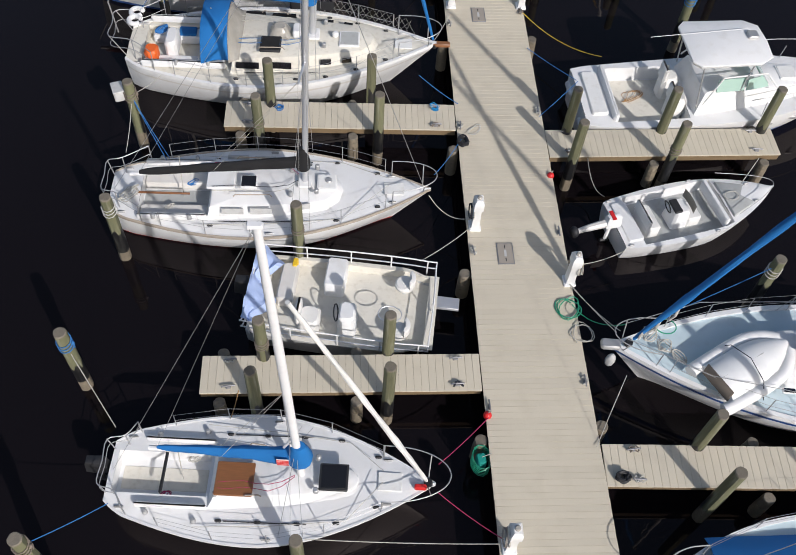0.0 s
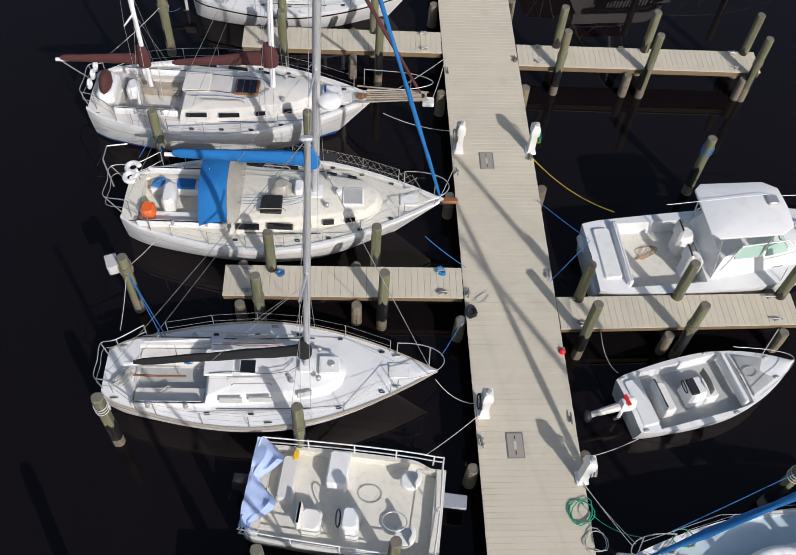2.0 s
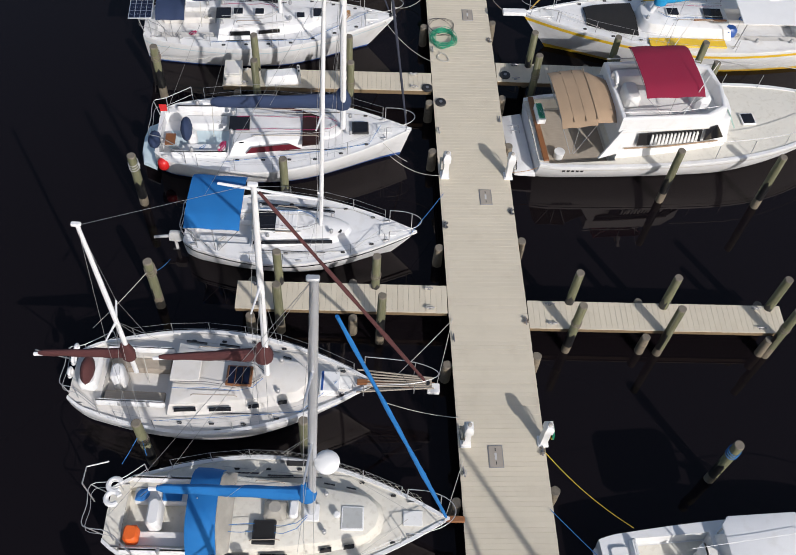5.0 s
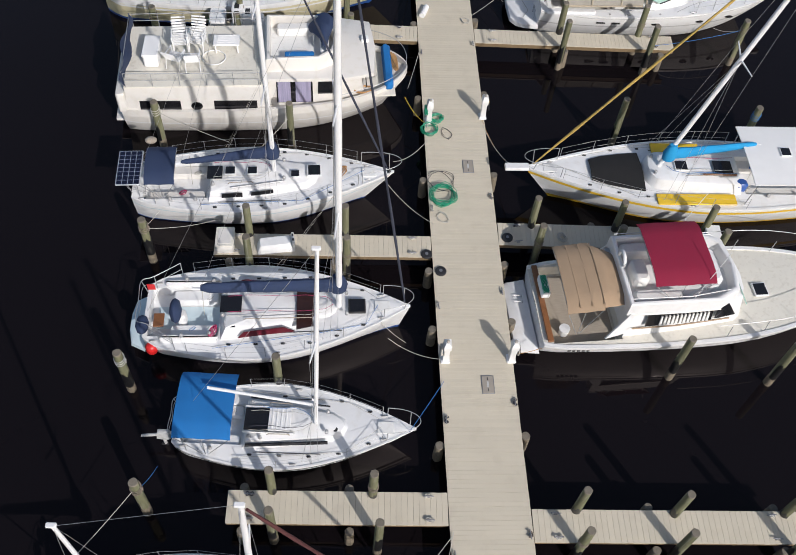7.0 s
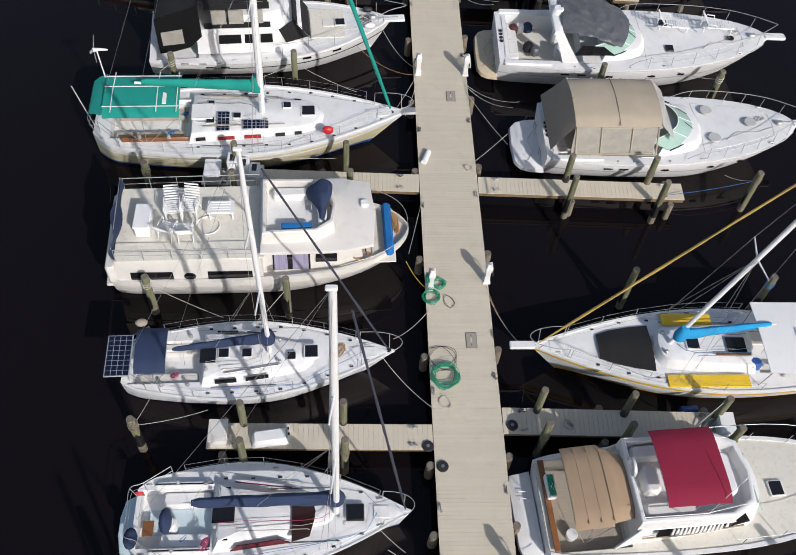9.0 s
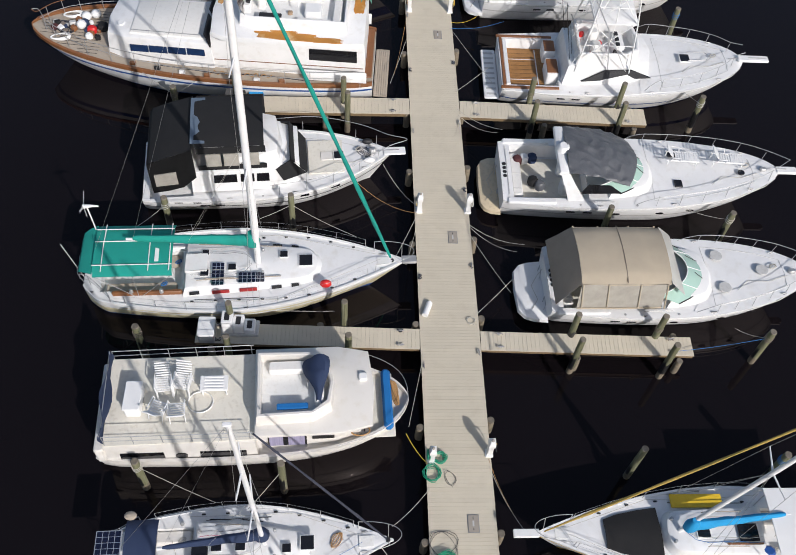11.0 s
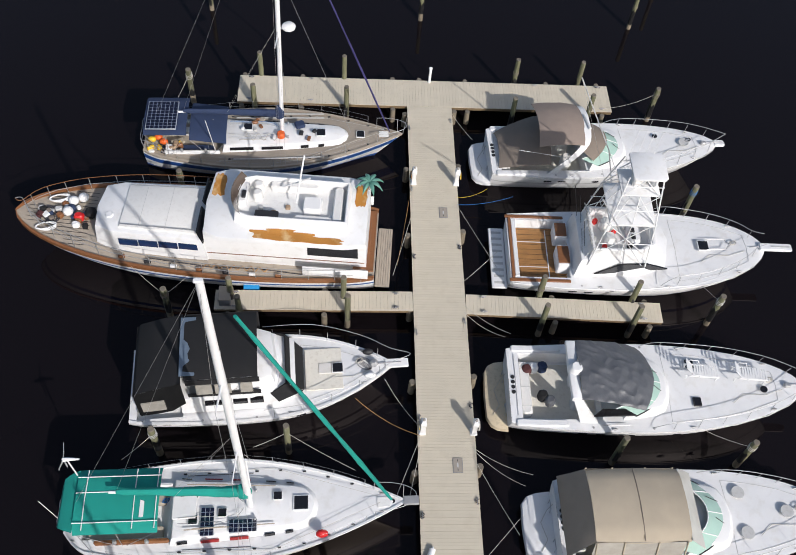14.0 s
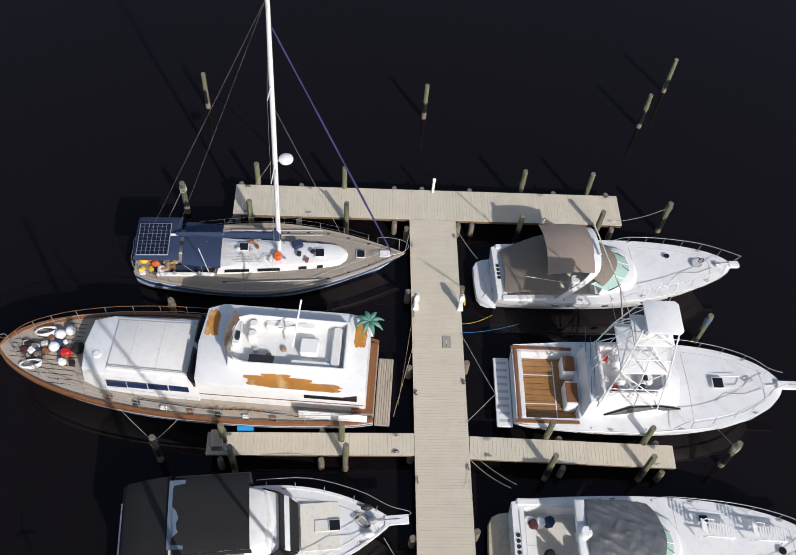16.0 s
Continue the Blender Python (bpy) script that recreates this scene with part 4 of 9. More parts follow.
# a white sloop with a black sail cover
b = Boat("sailboat", "white sailboat with black sail cover on the boom", "sailboat", (-10.26, 19.9), (-2.09, 19.75), 2.99, 0.95, 1.2, tw=0.52, pm=0.45, bp=1.85, rake=1.0, group="moored sailboats")
b.hull(GEL, GEL, cockpit=(0.75, 2.5, 0.78, 0.6), toe=TEAKG, toe_w=0.035, toe_h=0.03, stripes=((0.0, 0.06, REDP),))
b.cabin(2.5, 5.1, 0.92, 0.72, 0.38, nose=0.85, inset=0.14, h_fore=0.18)
for sg in (1, -1):
    b.block("cockpit_seat", 1.62, sg * 0.55, 0.62, (1.7, 0.42, 0.22), GELC, bevel=0.04)
    b.block("coaming", 1.65, sg * 0.9, 1.0, (1.75, 0.14, 0.14), GEL, bevel=0.05)
    b.cabin_window(2.9, 3.45, sg, 0.915, 1.2, 1.36, 0.04, HULLGREY)
    b.cabin_window(3.6, 4.15, sg, 0.89, 1.2, 1.36, 0.04, HULLGREY)
    b.cabin_window(4.75, 5.1, sg, 0.78, 1.22, 1.36, 0.05, HULLGREY, w1=0.71)
b.block("cockpit_sole", 1.62, 0, 0.58, (1.7, 0.62, 0.03), NONSKIDG)
b.bar("tiller", [(0.7, -0.1, 1.0), (1.3, -0.15, 1.05), (2.0, -0.12, 1.0)], 0.03, TEAK, "varnished wooden tiller")
b.block("sliding_hatch", 2.85, 0.0, 1.46, (0.7, 0.7, 0.07), GEL, bevel=0.02)
b.hatch(3.55, -0.12, 1.5, 0.42, 0.4, DARK)
b.block("grab_rail", 3.6, 0.55, 1.43, (1.5, 0.05, 0.06), TEAKG, bevel=0.01)
b.add("deck_vent", cyl((5.55, 0.05, 1.38), 0.09, 0.07, 14, bev=0.02), STEEL)
b.hatch(5.5, 0.02, 1.36, 0.5, 0.5, NONSKID)
b.block("mast_step", 4.95, 0, 1.4, (0.35, 0.4, 0.06), GEL)
b.mast(4.95, 1.4, 9.4, 0.075, ALU, lean=0.3, spreaders=((0.5, 0.75),), chain=4.85, boom_end=(0.95, -0.3, 2.0))
b.boom((4.9, 0, 2.1), (0.95, -0.3, 1.95), 0.18, 0.1, BLACK, label="black canvas sail cover along the boom")
b.bar("forestay", [(8.0, 0, 1.25), tuple(b.top)], 0.008, WIRE, n=4)
b.pulpit(1.0, 0.55, 0.12)
b.pushpit(0.9, 0.6)
b.rails(1.4, 7.0, 6, 0.55)
for u, v in ((1.2, 0.95), (2.1, 0.97), (1.2, -0.95), (2.1, -0.97), (4.6, 0.4), (4.6, -0.4)):
    b.winch(u, v, b.z(u, v) + (0.12 if u < 2.4 else 0.33), 0.9)
small_parts(b, 2.6, 6.8, 5, 1.1)
b.add("line_coil", tube([(0.5 + 0.2 * math.cos(t) + 0.04 * math.sin(3.3 * t), -0.25 + 0.25 * math.sin(t * 1.07), 1.08 + 0.004 * t) for t in (k * 0.45 for k in range(60))], 0.014, 5), ROPEW, "tangled white line on the aft deck")
fit_out(b, 4.9, 2.5, 1.5, 0.5, 12)

# a white cruising sloop with blue dodger
b = Boat("sailboat", "white cruising sailboat with blue dodger and sail cover", "sailboat", (-10.5, 25.3), (-1.65, 24.95), 3.45, 1.08, 1.5, tw=0.52, pm=0.44, bp=1.8, rake=1.3, group="moored sailboats")
b.hull(GEL, NONSKIDC, cockpit=(0.45, 2.9, 0.78, 0.75), toe=GEL, toe_w=0.09, toe_h=0.06, stripes=((0.78, 0.84, GELC),))
b.cabin(3.0, 6.4, 1.15, 0.75, 0.42, nose=0.8, inset=0.16, h_fore=0.25, m=NONSKIDC)
for sg in (1, -1):
    b.block("cockpit_seat", 1.7, sg * 0.58, 0.8, (2.2, 0.4, 0.25), GEL, bevel=0.04)
    b.block("coaming", 1.7, sg * 0.95, 1.16, (2.4, 0.16, 0.18), GEL, bevel=0.06)
    b.cabin_window(3.2, 3.85, sg, 1.135, 1.33, 1.5, 0.05, DARK)
    b.cabin_window(4.05, 4.75, sg, 1.09, 1.33, 1.5, 0.05, DARK)
    b.cabin_window(5.55, 5.85, sg, 0.915, 1.36, 1.5, 0.05, DARK, w1=0.87)
    b.cabin_window(6.15, 6.42, sg, 0.82, 1.38, 1.5, 0.05, DARK, w1=0.77)
rows = []
for i in range(7):
    q = i / 6
    row = []
    for k in range(11):
        s = k / 5 - 1
        row.append((2.25 + 0.75 * q, s * (1.2 - 0.1 * q), 2.35 - 0.85 * abs(s) ** 3.2 + 0.1 * math.sin(q * 2.2)))
    rows.append(row)
b.add("dodger", cloth(rows, wave=0.03), BLUE, "blue canvas spray dodger")
rows = [[(3.0 + 0.3 * q, s * (1.1 - 0.05 * q), (2.38 - 0.9 * abs(s) ** 3) * (1 - q) + 1.58 * q) for s in (k / 4 - 1 for k in range(9))] for q in (0, 0.33, 0.66, 1)]
b.add("dodger_window", cloth(rows, wave=0.01), CLEAR, "clear vinyl dodger window")
b.block("seat_cover", 1.6, 0.6, 1.06, (0.5, 0.35, 0.06), BLUE, bevel=0.02)
b.add("instrument_pod", box((1.25, 0.0, 1.2), (0.35, 0.75, 0.5), bevel=0.08), GEL)
b.add("line_coil", tube([(0.85 + 0.16 * math.cos(t), 0.52 + 0.16 * math.sin(t * 1.05), 1.16 + 0.003 * t) for t in (k * 0.5 for k in range(60))], 0.02, 5), ROPEB, "coiled blue line")
b.add("jerry_can", box((0.75, -0.55, 1.25), (0.36, 0.42, 0.35), bevel=0.06), ORANGE, "orange fuel can")
for v in (0.55, 0.2):
    b.add("horseshoe_buoy", tube([(0.25 + 0.17 * math.cos(t), v + 0.17 * math.sin(t), 1.75) for t in (0.4 + k * 0.4 for k in range(14))], 0.07, 8), PLASTIC, "white life ring on the stern rail")
b.hatch(4.15, -0.55, 1.72, 0.58, 0.62, BLACK, RUBBER, label="black covered deck hatch")
b.block("hatch_hood", 4.38, 0.05, 1.66, (0.6, 0.55, 0.25), CLEAR, "clear hood over a deck hatch", 0.08, taper=0.7)
b.block("liferaft", 4.85, 0.05, 1.66, (0.22, 0.42, 0.2), GEL, bevel=0.04)
b.hatch(6.35, -0.1, 1.62, 0.58, 0.62, NONSKIDG, GEL, label="deck hatch with grey slatted cover")
b.add("deck_vent", cyl((5.95, -0.05, 1.7), 0.09, 0.12, 12, bev=0.03), GEL)
b.block("name_board", 5.2, 1.35, 1.45, (1.3, 0.03, 0.3), RUBBER, "dark lee cloth on the guard wires", 0.0)
b.block("mast_step", 5.3, 0, 1.66, (0.4, 0.45, 0.06), GEL)
b.mast(5.3, 1.68, 12.3, 0.1, ALU, lean=0.35, spreaders=((0.42, 1.0), (0.72, 0.75)), chain=5.2, boom_end=(1.6, 0.05, 2.95))
b.boom((5.2, 0, 2.95), (1.6, 0.05, 2.9), 0.24, 0.14, BLUE, label="blue canvas sail cover along the boom")
b.add("radar_dome", loft([[(5.75 + q * math.cos(t), -0.08 + q * math.sin(t), 5.1 + h) for t in (2 * math.pi * i / 16 for i in range(16))] for q, h in ((0.2, 0), (0.28, 0.04), (0.29, 0.12), (0.22, 0.2), (0.08, 0.23))]), PLASTIC, "white radar dome on the mast")
b.bar("radar_bracket", [(5.4, 0, 5.08), (5.75, -0.08, 5.08)], 0.035, ALU)
b.furled((8.75, 0, 1.65), (6.0, 0, 11.2), 0.068, BLUE, label="blue furled jib on the forestay")
b.pulpit(1.1, 0.6, 0.1)
b.pushpit(0.9, 0.7, 0.35)
b.rails(1.5, 7.6, 7, 0.6)
for sg in (1,):
    net = bmesh.new()
    for k in range(26):
        u = 3.2 + k * 0.19
        v = sg * (b.half(u) - 0.06)
        tube([(u, v, b.sheer(u) + 0.05), (min(u + 0.35, 8.1), sg * (b.half(min(u + 0.35, 8.1)) - 0.06), b.sheer(u) + 0.58)], 0.0035, 4, net)
        tube([(u + 0.35, sg * (b.half(u + 0.35) - 0.06), b.sheer(u) + 0.05), (u, v, b.sheer(u) + 0.58)], 0.0035, 4, net)
    tagged(b.add("rail_netting", net, ROPEW, "white netting on the guard wires"), kind="stuff")
b.block("anchor_roller", 9.0, 0, 1.45, (0.5, 0.16, 0.1), TEAK, "wooden bow roller plank")
for u, v in ((1.5, 0.97), (2.4, 0.97), (1.5, -0.97), (2.4, -0.97)):
    b.winch(u, v, b.z(u, v) + 0.16)
small_parts(b, 3.2, 7.4, 6, 1.35)
b.add("wind_vane", tube([(-0.35, 0.3, 1.2), (-0.45, 0.4, 2.2), (-0.4, 0.8, 2.3), (0.1, 1.0, 2.2)], 0.022, 6), STEEL, "stern arch tube")
fit_out(b, 5.3, 3.1, 1.7, 0.62, 13)

# a white ketch with maroon covers
b = Boat("ketch", "white ketch with maroon sail covers and bowsprit", "sailboat", (-12.03, 29.3), (-3.5, 28.82), 3.29, 1.18, 1.6, tw=0.56, pm=0.42, bp=1.9, rake=1.2, group="moored sailboats")
b.hull(GEL, GELC, cockpit=(0.9, 2.7, 0.72, 0.85), toe=GEL, toe_w=0.08, toe_h=0.1, stripes=((0.7, 0.76, GELC), (0.0, 0.1, BLUEP)))
b.cabin(2.8, 6.0, 1.1, 0.7, 0.42, nose=0.8, inset=0.14, h_fore=0.34, m=GELC)
for sg in (1, -1):
    b.block("cockpit_seat", 1.8, sg * 0.53, 0.88, (1.7, 0.36, 0.25), TEAKG, "weathered teak cockpit seat", 0.03)
    b.block("coaming", 1.8, sg * 0.85, 1.3, (1.9, 0.14, 0.2), GEL, bevel=0.05)
    for u0, u1, w in ((3.05, 3.65, 1.1), (4.0, 4.6, 1.04), (5.05, 5.35, 0.9), (5.85, 6.1, 0.74)):
        b.cabin_window(u0, u1, sg, w, 1.5, 1.62, 0.03, DARK, w1=w - 0.05)
b.block("steering_seat", 0.55, 0.0, 1.3, (0.5, 1.0, 0.35), GEL, bevel=0.08)
b.add("wheel_cover", ball((0.55, -0.1, 1.75), (0.18, 0.42, 0.38)), MAROON, "maroon cover over the steering wheel")
b.block("binnacle", 1.3, 0.0, 0.9, (0.35, 0.5, 0.75), GEL, bevel=0.08)
b.block("sliding_hatch", 3.25, 0.05, 1.78, (0.8, 0.75, 0.08), GELC)
b.hatch(4.75, -0.1, 1.85, 0.72, 0.62, SOLAR, TEAK, name="skylight", label="varnished wooden skylight with blue panel")
for k in range(4):
    b.bar("skylight_bar", [(4.45 + 0.2 * k, -0.36, 1.93), (4.45 + 0.2 * k, 0.16, 1.93)], 0.012, TEAK)
b.mast(1.85, 1.6, 8.3, 0.07, MAST, lean=0.0, spreaders=((0.4, 0.6),), name="mizzen_mast", backstay=False, chain=1.9)
b.boom((1.8, 0, 2.6), (-0.55, -0.1, 2.55), 0.2, 0.1, MAROON, label="maroon canvas cover along the mizzen boom")
b.mast(5.5, 1.85, 9.95, 0.085, MAST, lean=0.3, spreaders=((0.55, 0.85),), chain=5.4, backstay=False)
b.bar("triatic_stay", [tuple(b.top), (1.85, 0, 8.25)], 0.006, WIRE, n=4)
b.boom((5.45, 0, 2.9), (2.65, -0.05, 2.55), 0.27, 0.09, MAROON, label="maroon canvas cover along the main boom")
for v in (0.22, -0.22):
    b.bar("bowsprit_rail", [(8.0, v * 1.6, 1.72), (9.4, v, 1.78), (10.15, v * 0.7, 1.8)], 0.025, TEAKG)
for k in range(6):
    b.bar("bowsprit_slat", [(8.3, -0.26 + 0.1 * k, 1.7), (10.1, -0.13 + 0.05 * k, 1.78)], 0.025, TEAKG)
b.add("bowsprit", box((9.1, 0, 1.66), (2.2, 0.16, 0.1), bevel=0.02), TEAK, "wooden bowsprit platform")
b.block("anchor", 10.15, -0.1, 1.6, (0.35, 0.3, 0.12), GEL, "white anchor at the bowsprit end")
b.bar("pulpit", [(8.2, 0.45, 2.3), (9.6, 0.32, 2.35), (10.25, 0.0, 2.35), (9.6, -0.32, 2.35), (8.2, -0.45, 2.3)], 0.016)
for u, v in ((8.2, 0.45), (9.6, 0.3), (9.6, -0.3), (8.2, -0.45)):
    b.bar("pulpit_leg", [(u, v, 1.7), (u, v, 2.33)], 0.014)
b.furled((9.9, 0, 1.9), (5.9, 0, 9.7), 0.07, MAROON, label="maroon furled jib on the forestay")
b.block("deck_box", 7.25, -0.1, b.z(7.2), (0.55, 0.62, 0.3), GEL, "white foredeck box with blue stripe")
b.block("box_stripe", 7.05, -0.1, b.z(7.2) + 0.29, (0.06, 0.6, 0.02), BLUEP, bevel=0)
b.pushpit(1.0, 0.6, 0.1)
b.rails(1.5, 7.9, 7, 0.6)
for v in (0.55, 0.2, -0.2):
    b.add("life_ring", tube([(0.1, v + 0.12 * math.cos(t), 1.75 + 0.12 * math.sin(t)) for t in (k * 0.5 for k in range(13))], 0.05, 8), PLASTIC)
for u, v in ((1.5, 0.87), (2.3, 0.87), (1.5, -0.87), (2.3, -0.87)):
    b.winch(u, v, b.z(u, v) + 0.15)
small_parts(b, 3.2, 7.6, 6, 1.3)
b.bar("dinghy_davit", [(-0.1, 0.45, 1.3), (-0.75, 0.1, 2.4)], 0.02)
fit_out(b, 5.5, 2.8, 1.8, 0.6, 14)

# a sailboat with pale blue decks and an upturned dinghy on the foredeck
b = Boat("sailboat", "sailboat with pale blue deck and upturned dinghy on the foredeck", "sailboat", (11.2, 14.1), (1.75, 14.98), 3.29, 1.15, 1.4, tw=0.6, pm=0.42, bp=1.9, rake=1.0, group="moored sailboats")
b.hull(GEL, GELB, toe=GEL, toe_w=0.1, toe_h=0.08, stripes=((0.82, 0.9, BLUEP),))
b.cabin(2.6, 5.6, 1.0, 0.75, 0.4, nose=0.5, inset=0.14)
b.bar("guard_wire", [(4.5, 1.3, 1.9), (7.5, 0.95, 2.0), (9.3, 0.2, 2.05)], 0.008, WIRE)
b.bar("guard_wire", [(4.5, -1.3, 1.9), (7.5, -0.95, 2.0), (9.3, -0.2, 2.05)], 0.008, WIRE)
b.pulpit(1.0, 0.6, 0.05)
b.rails(4.0, 8.2, 5, 0.6)
b.mast(5.2, 1.7, 12.6, 0.095, ALU, lean=-0.05, spreaders=((0.5, 0.85),), chain=5.1)
b.boom((5.1, 0, 2.75), (2.2, 0.0, 2.7), 0.22, 0.12, BLUE, label="blue canvas sail cover along the boom")
b.furled((9.05, 0, 1.75), (5.3, 0.05, 12.2), 0.1, BLUE, label="blue furled jib on the forestay")
b.add("stay_lashing", tube([(9.0 - 0.05 * k, 0.09 * math.cos(k * 1.3), 1.9 + 0.1 * k + 0.09 * math.sin(k * 1.3)) for k in range(14)], 0.03, 6), ROPEW, "rope lashing round the furled sail")
b.add("anchor_roller", box((9.5, 0, 1.45), (0.45, 0.25, 0.12), bevel=0.04), STEEL)
b.add("fender", ball((9.45, 0.22, 1.1), (0.12, 0.1, 0.25)), HULLGREY)
for k in range(3):
    b.add("line_coil", tube([(8.6 - 0.3 * k + 0.16 * math.cos(t + k), 0.25 * (k - 1) + 0.16 * math.sin(t * 1.1), 1.52 + 0.003 * t) for t in (q * 0.5 for q in range(40))], 0.014, 5), ROPEW, "tangled line on the foredeck")
b.bar("green_line", [(8.2 + 0.25 * math.cos(t), -0.55 + 0.2 * math.sin(t), 1.5) for t in (k * 0.4 for k in range(16))], 0.014, HOSE)
for u, v in ((4.9, 0.2), (4.6, -0.1)):
    b.add("jerry_can", box((u, v, 1.95), (0.4, 0.3, 0.4), bevel=0.06), RED, "red fuel can")
b.block("sail_bag", 4.75, -0.55, 1.8, (0.6, 0.7, 0.35), BLUE, "blue canvas sail bag", 0.1)
for u, v in ((5.6, 0.9), (5.0, 1.0)):
    b.hatch(u, v, 1.48, 0.3, 0.12, DARK)
dg = thing("dinghy", *(b.ob.matrix_world @ Vector((6.45, 0.4, 1.5))), math.degrees(b.ob.matrix_world.to_euler().z) + 214, "upturned white inflatable dinghy lashed on the foredeck", "dinghy")
dg.scale = (0.86, 0.86, 0.86)
rings = []
for q in (0.0, 0.06, 0.25, 0.5, 0.7, 0.85, 0.95, 1.0):
    w = 0.6 * (1 - max(0, q - 0.5) ** 2 * 3.0) if q < 1 else 0.12
    h = (0.44 + 0.05 * math.sin(math.pi * q)) * (1 - 0.5 * max(0, q - 0.75) * 2)
    rings.append([(-1.2 + 2.4 * q, w * math.cos(t), 0.1 + h * (max(0.0, math.sin(t)) ** 0.8 if k % 14 else 0.0)) for k, t in ((k, math.pi * k / 14) for k in range(15))])
part("hull_bottom", loft(rings), PLASTIC, dg)
for k in range(5):
    v = 0.2 * (k - 2)
    part("strake", tube([(-1.15, v, 0.53 - 0.12 * abs(k - 2) * 0.6), (0.2, v, 0.58 - 0.12 * abs(k - 2) * 0.6), (0.75, v * 0.8, 0.5 - 0.1 * abs(k - 2) * 0.6)], 0.018, 5), HULLGREY, dg)
for sg in (1, -1):
    part("side_tube", tube(curved([(-1.5, sg * 0.62, 0.14), (-1.2, sg * 0.66, 0.16), (0.2, sg * 0.68, 0.18), (0.8, sg * 0.5, 0.22), (1.15, sg * 0.2, 0.26)]), 0.17, 12), PLASTIC, dg)
part("transom", box((-1.2, 0, 0.32), (0.05, 0.95, 0.45), bevel=0.02), TAUPE, dg)
part("lashing", tube([(-0.3, -0.9, 0.0), (-0.3, -0.6, 0.55), (-0.3, 0, 0.8), (-0.3, 0.6, 0.55), (-0.3, 0.9, 0.0)], 0.012, 5), ROPEK, dg)

# a small open skiff with a console
b = Boat("motor_skiff", "small open white motor skiff with grey floor", "boat", (2.76, 19.05), (7.27, 20.18), 1.92, 0.62, 0.85, tw=0.84, pm=0.4, bp=2.3, rake=0.6, wl=0.85, group="moored motor boats")
b.hull(GEL, GEL, cockpit=(0.55, 3.15, 0.8, 0.32))
b.block("cockpit_floor", 1.85, 0, 0.315, (2.5, 1.45, 0.02), NONSKIDG, "grey speckled floor", 0)
b.block("stern_bench", 0.35, 0, 0.52, (0.45, 1.3, 0.16), GEL, bevel=0.04)
b.block("helm_seat", 0.95, -0.02, 0.33, (0.42, 0.85, 0.36), VINYL, "white helm bench", 0.06)
b.block("seat_back", 0.78, -0.02, 0.66, (0.1, 0.85, 0.32), VINYL, bevel=0.04)
b.block("console", 1.8, -0.05, 0.33, (0.5, 0.6, 0.62), GEL, "white steering console with instruments", 0.06, taper=0.86)
b.block("dash", 1.66, -0.05, 0.93, (0.22, 0.45, 0.06), RUBBER)
b.bar("steering_wheel", [(1.48 - 0.05 * math.sin(t), 0.02 + 0.17 * math.cos(t), 0.9 + 0.17 * math.sin(t)) for t in (k * math.pi / 6 for k in range(13))], 0.016, RUBBER)
b.add("windscreen", cloth([[(1.98 + 0.08 * math.cos(s), -0.05 + 0.32 * s, z) for s in (-1, -0.5, 0, 0.5, 1)] for z in (0.92, 1.2)]), CLEAR)
b.block("cooler_seat", 2.2, -0.05, 0.33, (0.42, 0.6, 0.32), VINYL, bevel=0.05)
b.block("fore_step", 2.95, 0.0, 0.5, (0.12, 1.45, 0.3), GEL, bevel=0.03)
b.add("fore_locker", slab([(3.2, 0.6), (3.9, 0.36), (4.1, 0.15), (4.1, -0.15), (3.9, -0.36), (3.2, -0.6)], 0.7, 0.78, 0.02, 0.02), NONSKIDG, "grey foredeck panel")
e = b.outboard(0.05, -0.05, 0.75, PLASTIC, "white tilted outboard motor with red stripe", 0.75)
b.add("tilted_leg", tube([(-0.2, -0.05, 0.85), (-0.75, -0.05, 0.8), (-1.1, -0.05, 0.75)], 0.12, 8, r2=0.07), GELC, "", e)
b.add("tilted_propeller", ball((-1.2, -0.05, 0.74), (0.12, 0.16, 0.16)), RUBBER, "", e)
b.block("motor_stripe", -0.2, -0.05, 1.12, (0.1, 0.3, 0.02), RED, bevel=0, under=e)
for u, v in ((0.15, 0.75), (0.15, -0.75), (2.6, 0.88), (2.6, -0.88), (4.0, 0.3), (4.0, -0.3)):
    b.block("cleat", u, v, b.z(u, v), (0.14, 0.05, 0.05), STEEL, bevel=0.015)
b.bar("bow_rail", [(3.2, 0.72, 1.0), (4.1, 0.36, 1.05), (4.55, 0, 1.08), (4.1, -0.36, 1.05), (3.2, -0.72, 1.0)], 0.012)
b.bar("grab_line", [(3.4 + 0.2 * math.cos(t), 0.15 * math.sin(t), 0.83) for t in (k * 0.6 for k in range(12))], 0.012, ROPEW)

# a walkaround fishing boat with a hard top
b = Boat("fishing_boat", "white walkaround fishing boat with white hard top", "boat", (2.4, 23.4), (10.9, 24.0), 2.75, 1.0, 1.5, tw=0.88, pm=0.42, bp=2.6, rake=1.0, wl=0.77, group="moored motor boats")
b.hull(GEL, GEL, cockpit=(0.85, 3.0, 1.08, 0.55), stripes=((0.0, 0.2, BLUEP),))
b.block("cockpit_floor", 1.95, 0, 0.545, (2.0, 2.0, 0.02), NONSKIDC, bevel=0)
b.block("transom_well", 0.45, 0.05, 0.98, (0.5, 1.7, 0.12), NONSKID, bevel=0.05)
b.block("splash_wall", 0.85, 0, 0.6, (0.16, 2.1, 0.62), GEL, bevel=0.05)
for v in (0.75, -0.75):
    b.block("stern_step", 0.15, v, 0.55, (0.5, 0.55, 0.12), GEL, bevel=0.05)
